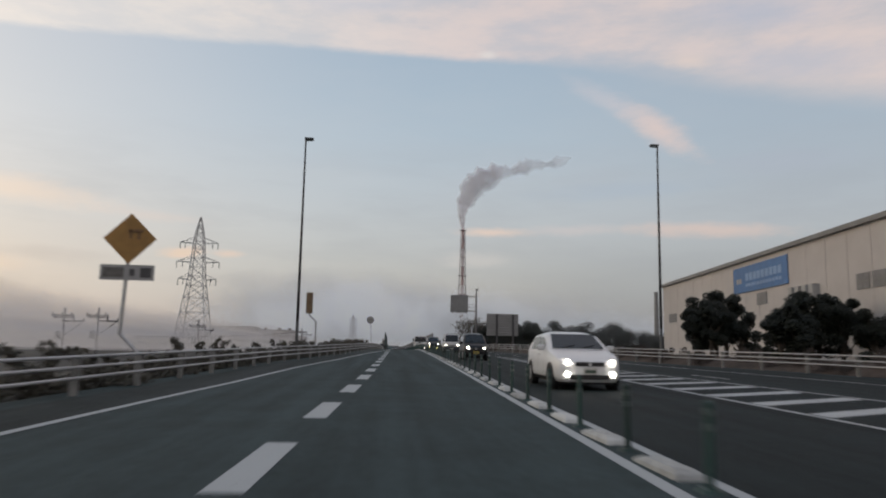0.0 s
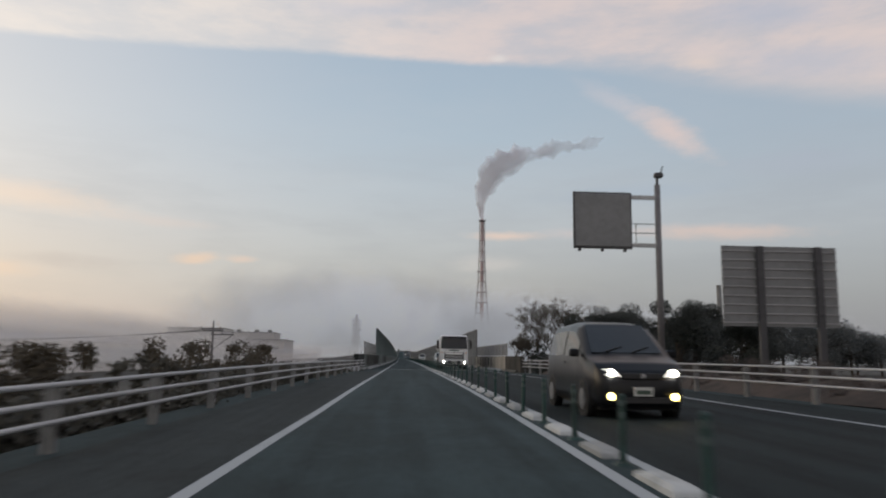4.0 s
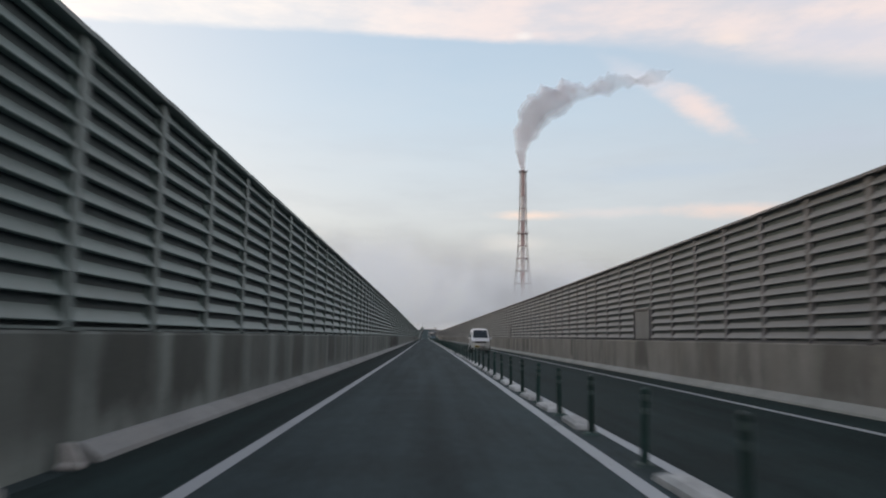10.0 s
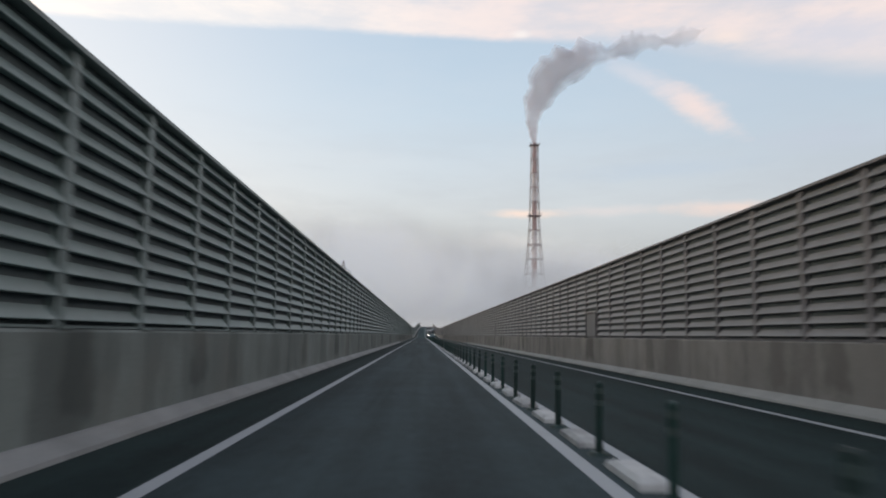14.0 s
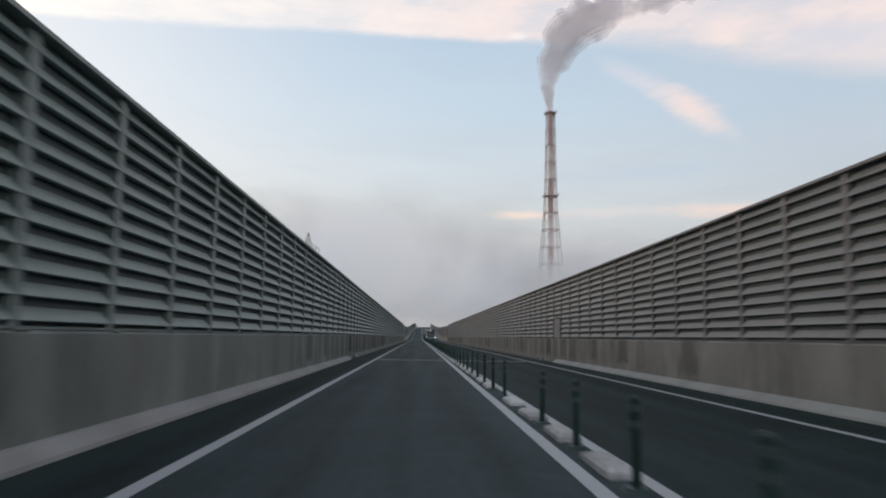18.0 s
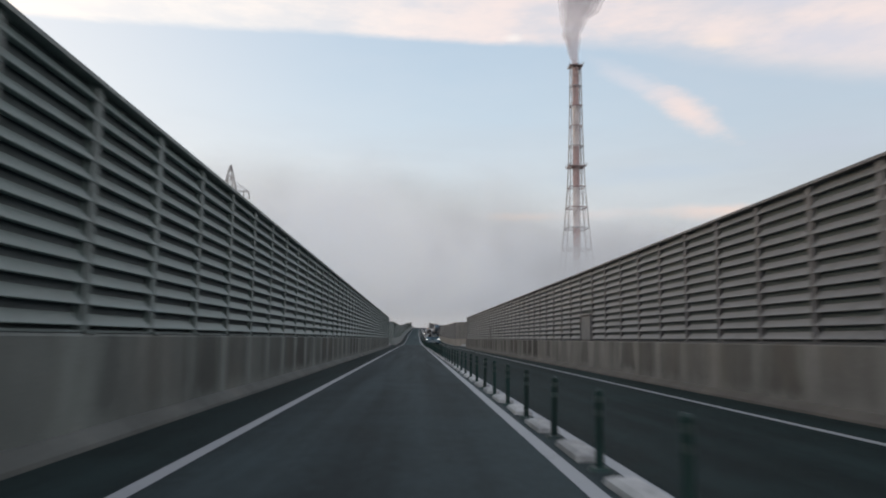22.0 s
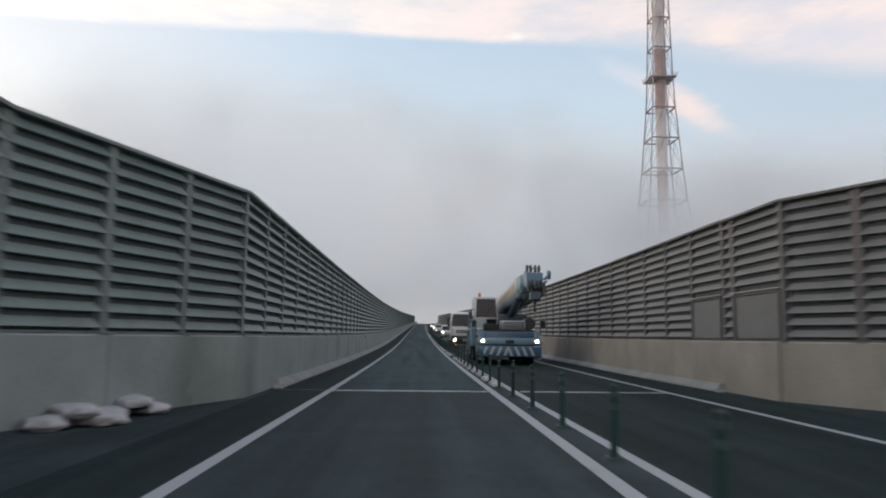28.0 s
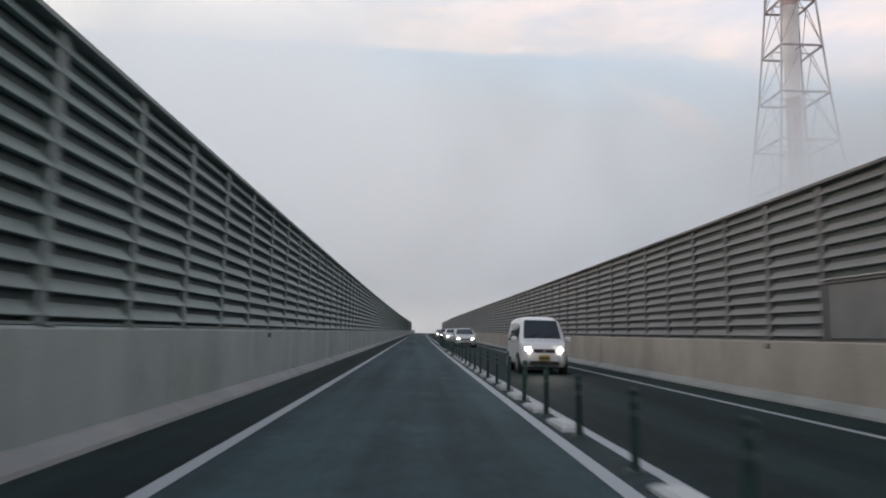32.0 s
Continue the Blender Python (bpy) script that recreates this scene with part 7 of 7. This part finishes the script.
def mobile_crane(x, y, z):
    ob = thing("mobile_crane", "blue and white rough-terrain crane, boom lowered over the front", "crane", x, y, z, tip=grade(y))
    carrier = bevelled(part("carrier", B().box(-1.22, 1.22, 0.5, 8.2, 0.80, 1.38), BLUE_PAINT, ob), 0.05)
    part("deck", B().box(-1.2, 1.2, 0.6, 8.1, 1.38, 1.46), DARKSTEEL, carrier)
    bump = bevelled(part("outrigger_box", B().box(-1.32, 1.32, 0.0, 0.55, 0.34, 0.80), BLUE_PAINT, ob, "blue and white striped front beam"), 0.04)
    for i in range(8):
        q = -1.18 + 0.30 * i
        d = 0.16 if i < 4 else -0.16
        part("warning_stripe", B().add([(q, -0.006, 0.40), (q + 0.12, -0.006, 0.40), (q + 0.12 + d, -0.006, 0.76), (q + d, -0.006, 0.76)], [(0, 1, 2, 3)]), STRIPE_PALE, bump)
    upper = bevelled(part("front_box", B().box(-1.34, 1.34, 0.04, 0.62, 0.84, 1.12), BLUE_PALE, ob, "pale blue lamp beam"), 0.04)
    part("tow_recess", B().box(-0.18, 0.18, 0.025, 0.1, 0.88, 1.04, 0.02), BLACKPL, upper)
    part("grab_rail", B().pipe([(-0.5, 0.0, 1.12), (-0.5, -0.06, 1.26), (0.5, -0.06, 1.26), (0.5, 0.0, 1.12)], 0.018, 6), DARKSTEEL, upper)
    for s in (-1, 1):
        hl = part("headlight", B().box(s * 1.12 - 0.16, s * 1.12 + 0.16, 0.0, 0.04, 0.92, 1.06, 0.012), LENS, upper)
        part("bulb", B().rod((s * 1.12, -0.02, 0.99), (s * 1.12, 0.003, 0.99), 0.05, 12), LAMP_ON, hl, "lit lamp")
        part("side_lamp", B().box(s * 1.32 - 0.04, s * 1.32 + 0.04, 0.02, 0.06, 0.88, 0.95), AMBER, upper)
        for yy in (0.3, 7.95):
            part("outrigger_leg", B().box(s * 1.16 - 0.1, s * 1.16 + 0.1, yy - 0.12, yy + 0.12, 0.30, 1.42, 0.02).rod((s * 1.16, yy, 0.22), (s * 1.16, yy, 0.30), 0.17, 12), BLUE_PALE, ob)
        for yy in (2.0, 6.3):
            wheel(ob, s * 0.98, yy, 0.68, 0.48)
            part("mudguard", B().extrude([(-0.28, 0.0), (0.28, 0.0), (0.28, 0.04), (-0.28, 0.04)], [(s * 1.0, yy - 0.95, 1.18), (s * 1.0, yy - 0.72, 1.42), (s * 1.0, yy, 1.50), (s * 1.0, yy + 0.72, 1.42), (s * 1.0, yy + 0.95, 1.18)]), STRIPE_PALE, ob, "pale bent mudguard")
        part("mirror", B().box(s * 1.45 - 0.1, s * 1.45 + 0.1, 0.5, 0.58, 1.55, 1.85, 0.03).rod((s * 1.2, 0.55, 1.2), (s * 1.42, 0.54, 1.6), 0.02, 6), BLACKPL, ob)
        part("tool_box", B().box(s * 1.22 - 0.12, s * 1.22 + 0.12, 3.2, 4.8, 0.72, 1.3, 0.03), BLUE_PALE, ob)
    for yy in (2.0, 6.3):
        part("axle", B().rod((-0.9, yy, 0.68), (0.9, yy, 0.68), 0.14, 8), BLACKPL, ob)
        part("axle_hub", B().box(-0.3, 0.3, yy - 0.25, yy + 0.25, 0.5, 0.9, 0.08), BLACKPL, ob)
    eng = bevelled(part("engine_cover", B().box(-0.25, 0.75, 0.75, 1.9, 1.46, 1.85), STRIPE_PALE, ob), 0.05)
    for i in range(5):
        part("vent_slot", B().box(-0.2, 0.7, 0.735, 0.755, 1.52 + 0.06 * i, 1.545 + 0.06 * i), BLACKPL, eng)
    part("hydraulic_tank", B().rod((0.95, 0.9, 1.72), (0.95, 2.2, 1.72), 0.25, 14), DARKSTEEL, ob)
    part("valve_block", B().box(-1.0, -0.4, 0.8, 1.5, 1.46, 1.72, 0.03).box(-0.8, -0.6, 1.5, 2.6, 1.46, 1.66, 0.03), BLACKPL, ob)
    tt = bevelled(part("turntable", B().box(-0.75, 1.15, 3.0, 7.4, 1.46, 2.2), DARK_BLUE, ob), 0.06)
    part("slewing_ring", B().rod((0, 4.4, 1.38), (0, 4.4, 1.50), 0.85, 24), DARKSTEEL, tt)
    part("counterweight", B().box(-1.2, 1.2, 7.0, 7.9, 1.5, 2.5, 0.06), BLUE_PAINT, tt)
    part("cable_drum", B().rod((0.0, 6.4, 2.45), (0.9, 6.4, 2.45), 0.3, 14), DARKSTEEL, tt)
    vs = [(-1.28, 2.9, 1.40), (-0.18, 2.9, 1.40), (-0.18, 4.8, 1.40), (-1.28, 4.8, 1.40), (-1.28, 2.78, 2.0), (-0.18, 2.78, 2.0), (-0.18, 4.8, 2.0), (-1.28, 4.8, 2.0), (-1.22, 3.05, 2.95), (-0.24, 3.05, 2.95), (-0.24, 4.7, 3.0), (-1.22, 4.7, 3.0)]
    cab = bevelled(part("cab", B().add(vs, [(3, 2, 1, 0), (8, 9, 10, 11)] + [(q * 4 + i, q * 4 + (i + 1) % 4, q * 4 + 4 + (i + 1) % 4, q * 4 + 4 + i) for q in range(2) for i in range(4)]), STRIPE_PALE, ob), 0.05)
    part("windscreen", B().add([(-1.20, 2.772, 2.02), (-0.26, 2.772, 2.02), (-0.31, 3.012, 2.86), (-1.15, 3.012, 2.86)], [(0, 1, 2, 3)]), GLASS_DARK, cab)
    part("lower_window", B().add([(-0.72, 2.872, 1.50), (-0.26, 2.872, 1.50), (-0.26, 2.785, 1.94), (-0.72, 2.785, 1.94)], [(0, 1, 2, 3)]), GLASS_DARK, cab)
    part("side_window", B().add([(-1.292, 3.0, 1.95), (-1.292, 4.5, 1.95), (-1.235, 4.45, 2.85), (-1.235, 3.25, 2.85)], [(0, 1, 2, 3)]), GLASS_DARK, cab)
    part("wiper", B().rod((-0.9, 2.76, 2.04), (-0.55, 2.86, 2.4), 0.015, 5), BLACKPL, cab)
    part("cab_step", B().box(-1.36, -1.26, 3.2, 4.2, 1.30, 1.75, 0.02), BLUE_PALE, cab)
    part("beacon", B().rod((-0.98, 3.5, 2.97), (-0.98, 3.5, 3.14), 0.07, 10), AMBER, cab)
    part("door_mirror", B().box(-1.50, -1.38, 2.86, 2.92, 2.0, 2.3, 0.02).rod((-1.26, 2.95, 2.4), (-1.44, 2.89, 2.3), 0.015, 5), BLACKPL, cab)

    def tube(p, q, wx, wz):
        p, q = Vector(p), Vector(q)
        side, up = Vector((1, 0, 0)), Vector((0, 0, 1))
        shape = [(-1, -0.55), (-0.6, -1), (0.6, -1), (1, -0.55), (1, 1), (-1, 1)]
        vs_ = [c + side * sx * wx + up * sz * wz for c in (p, q) for sx, sz in shape]
        return B().add(vs_, [(0, 1, 2, 3, 4, 5), (11, 10, 9, 8, 7, 6)] + [(i, i + 6, (i + 1) % 6 + 6, (i + 1) % 6) for i in range(6)])

    # nested box sections, from the pivot at the back out over the front
    boom = bevelled(part("boom", tube((0.42, 7.0, 2.62), (0.55, 0.2, 2.98), 0.33, 0.38), STRIPE_PALE, ob), 0.04)
    # the flank's sunlit tone is painted on as a tan panel
    part("boom_panel", B().add([(0.085, 5.5, 2.60), (0.195, 0.6, 2.86), (0.195, 0.6, 3.12), (0.085, 5.5, 2.86)], [(0, 1, 2, 3)]), PANEL_SUNLIT, boom, "tan panel on the boom's flank, coloured as if sunlit")
    bevelled(part("boom_section", tube((0.55, 0.2, 2.98), (0.57, -0.5, 3.02), 0.29, 0.33), BLUE_PALE, boom), 0.03)
    bevelled(part("boom_section", tube((0.57, -0.5, 3.02), (0.58, -1.1, 3.05), 0.25, 0.29), BLUE_PAINT, boom), 0.03)
    bevelled(part("boom_section", tube((0.58, -1.1, 3.05), (0.59, -1.5, 3.07), 0.21, 0.25), BLUE_PALE, boom), 0.03)
    head = part("boom_head", B().add([(0.28, -1.5, 2.80), (0.90, -1.5, 2.80), (0.90, -1.5, 3.36), (0.28, -1.5, 3.36), (0.28, -2.25, 2.62), (0.90, -2.25, 2.62), (0.90, -2.15, 3.22), (0.28, -2.15, 3.22)],
        [(0, 1, 2, 3), (7, 6, 5, 4), (0, 4, 5, 1), (1, 5, 6, 2), (2, 6, 7, 3), (3, 7, 4, 0)]), BLUE_PAINT, boom)
    for q in (0.36, 0.50, 0.68, 0.82):
        part("sheave", B().rod((q - 0.035, -2.2, 2.72), (q + 0.035, -2.2, 2.72), 0.23, 16), DARKSTEEL, head)
        part("upper_sheave", B().rod((q - 0.03, -1.75, 3.42), (q + 0.03, -1.75, 3.42), 0.16, 14), DARKSTEEL, head)
    hook = part("hook_block", B().box(0.40, 0.78, -2.30, -1.95, 2.16, 2.52, 0.05).rod((0.59, -2.12, 1.95), (0.59, -2.12, 2.2), 0.07, 8), DARK_BLUE, head)
    part("hook", B().pipe([(0.59, -2.12 + 0.12 * math.sin(q), 1.90 - 0.12 * math.cos(q)) for q in (-3.0, -2.2, -1.2, 0, 1.0, 1.9)], 0.04, 7), DARKSTEEL, hook)
    part("aux_sheave", B().rod((1.02, -2.55, 3.10), (1.10, -2.55, 3.10), 0.17, 14).rod((1.06, -1.6, 3.05), (1.06, -2.55, 3.10), 0.05, 6), BLUE_PAINT, head)
    part("jib", tube((0.98, 6.0, 2.45), (1.05, -1.2, 2.78), 0.13, 0.20), DARK_BLUE, boom)
    part("jib_lattice", B().rod((0.98, 3.0, 2.35), (1.05, -1.8, 2.5), 0.04, 6).rod((1.08, 3.0, 2.8), (1.1, -1.8, 2.95), 0.04, 6), DARK_BLUE, boom)
    part("lift_cylinder", B().rod((0.4, 4.2, 1.8), (0.5, 1.2, 2.55), 0.15, 12).rod((0.5, 1.2, 2.55), (0.52, 0.7, 2.66), 0.09, 10), DARK_BLUE, boom)
    part("hoist_rope", B().rod((0.45, 6.2, 2.78), (0.45, -1.7, 3.52), 0.016, 5).rod((0.66, 6.2, 2.78), (0.66, -1.7, 3.52), 0.016, 5), BLACKPL, boom)
    part("rope_guide", B().box(0.32, 0.80, 2.0, 2.1, 3.26, 3.42, 0.02), BLACKPL, boom)
    pivot = Vector((0.42, 7.0, 2.62))
    boom.matrix_basis = Matrix.Translation(pivot) @ Matrix.Rotation(radians(-2.2), 4, "X") @ Matrix.Diagonal((1, 1.07, 1, 1)) @ Matrix.Translation(-pivot)


def at_lane(x, y):
    return place(x, y)


def beam(vehicle, z, watts, colour):
    """The dipped light that a vehicle's lit lamps throw on the road."""
    lamp = new("beam", bpy.data.lights.new("beam", "SPOT"))
    lamp.data.energy, lamp.data.color, lamp.data.spot_size, lamp.data.spot_blend, lamp.data.shadow_soft_size = watts, colour, radians(95), 0.7, 0.35
    lamp.parent = vehicle
    lamp.matrix_basis = look((0, -0.35, z), (1.6, -20.0, 0.3))



car("car", "white hatchback with headlights and fog lamps lit on the road", *at_lane(4.0, -21.0), WHITE_PAINT, 4.0, 1.70, 1.46, "hatch", LAMP_ON, 0.70, PLATE, LAMP_ON)
car("car", "dark small wagon with a yellow plate on the road", *at_lane(3.75, 5.0), DARK_PAINT, 3.4, 1.48, 1.64, "minivan", LAMP_ON, 0.76, PLATE_Y)
kei_truck(*at_lane(4.15, 31.6))
car("car", "dark minivan with yellow fog lamps lit on the road", *at_lane(3.8, 58.6), DARK_PAINT, 4.5, 1.70, 1.78, "minivan", LAMP_ON, 0.80, PLATE, FOG_ON)
tank_truck(*at_lane(3.95, 110.8), "white tank truck with a chrome grille and lit lamps", True, LAMP_ON)
car("car", "silver small minivan with headlights lit on the road", *at_lane(4.05, 133.2), SILVER_PAINT, 4.1, 1.70, 1.60, "minivan", LAMP_ON, 0.76)
car("car", "white small van with a black grille band, lamps unlit", *at_lane(3.9, 219.4), WHITE_PAINT, 3.4, 1.48, 1.84, "van", BAND, 0.80, PLATE_Y, band=True)
mobile_crane(*at_lane(3.82, 529.2))
beam(tank_truck(*at_lane(4.0, 561.0), "white tank truck with warm yellow lamps lit", False, LAMP_WARM), 0.7, 90, (1.0, 0.70, 0.36))
beam(car("car", "cream small wagon with headlights lit on the road", *at_lane(3.9, 573.1), CREAM_PAINT, 3.6, 1.66, 1.62, "minivan", LAMP_ON, 0.76), 0.75, 40, (1.0, 0.80, 0.50))
beam(car("car", "white small van with headlights lit and a yellow plate", *at_lane(3.85, 599.0), WHITE_PAINT, 3.4, 1.48, 1.72, "van", LAMP_ON, 0.74, PLATE_Y), 0.75, 50, (1.0, 0.90, 0.75))
for q, paint, lab in ((634, SILVER_PAINT, "silver car with headlights lit further up the road"), (655, WHITE_PAINT, "white car with headlights lit further up the road"), (676, DARK_PAINT, "dark car with headlights lit further up the road"), (700, WHITE_PAINT, "white car with headlights lit further up the road")):
    car("car", lab, *at_lane(3.8, q), paint, 4.0, 1.70, 1.50, "hatch", LAMP_ON, 0.70)
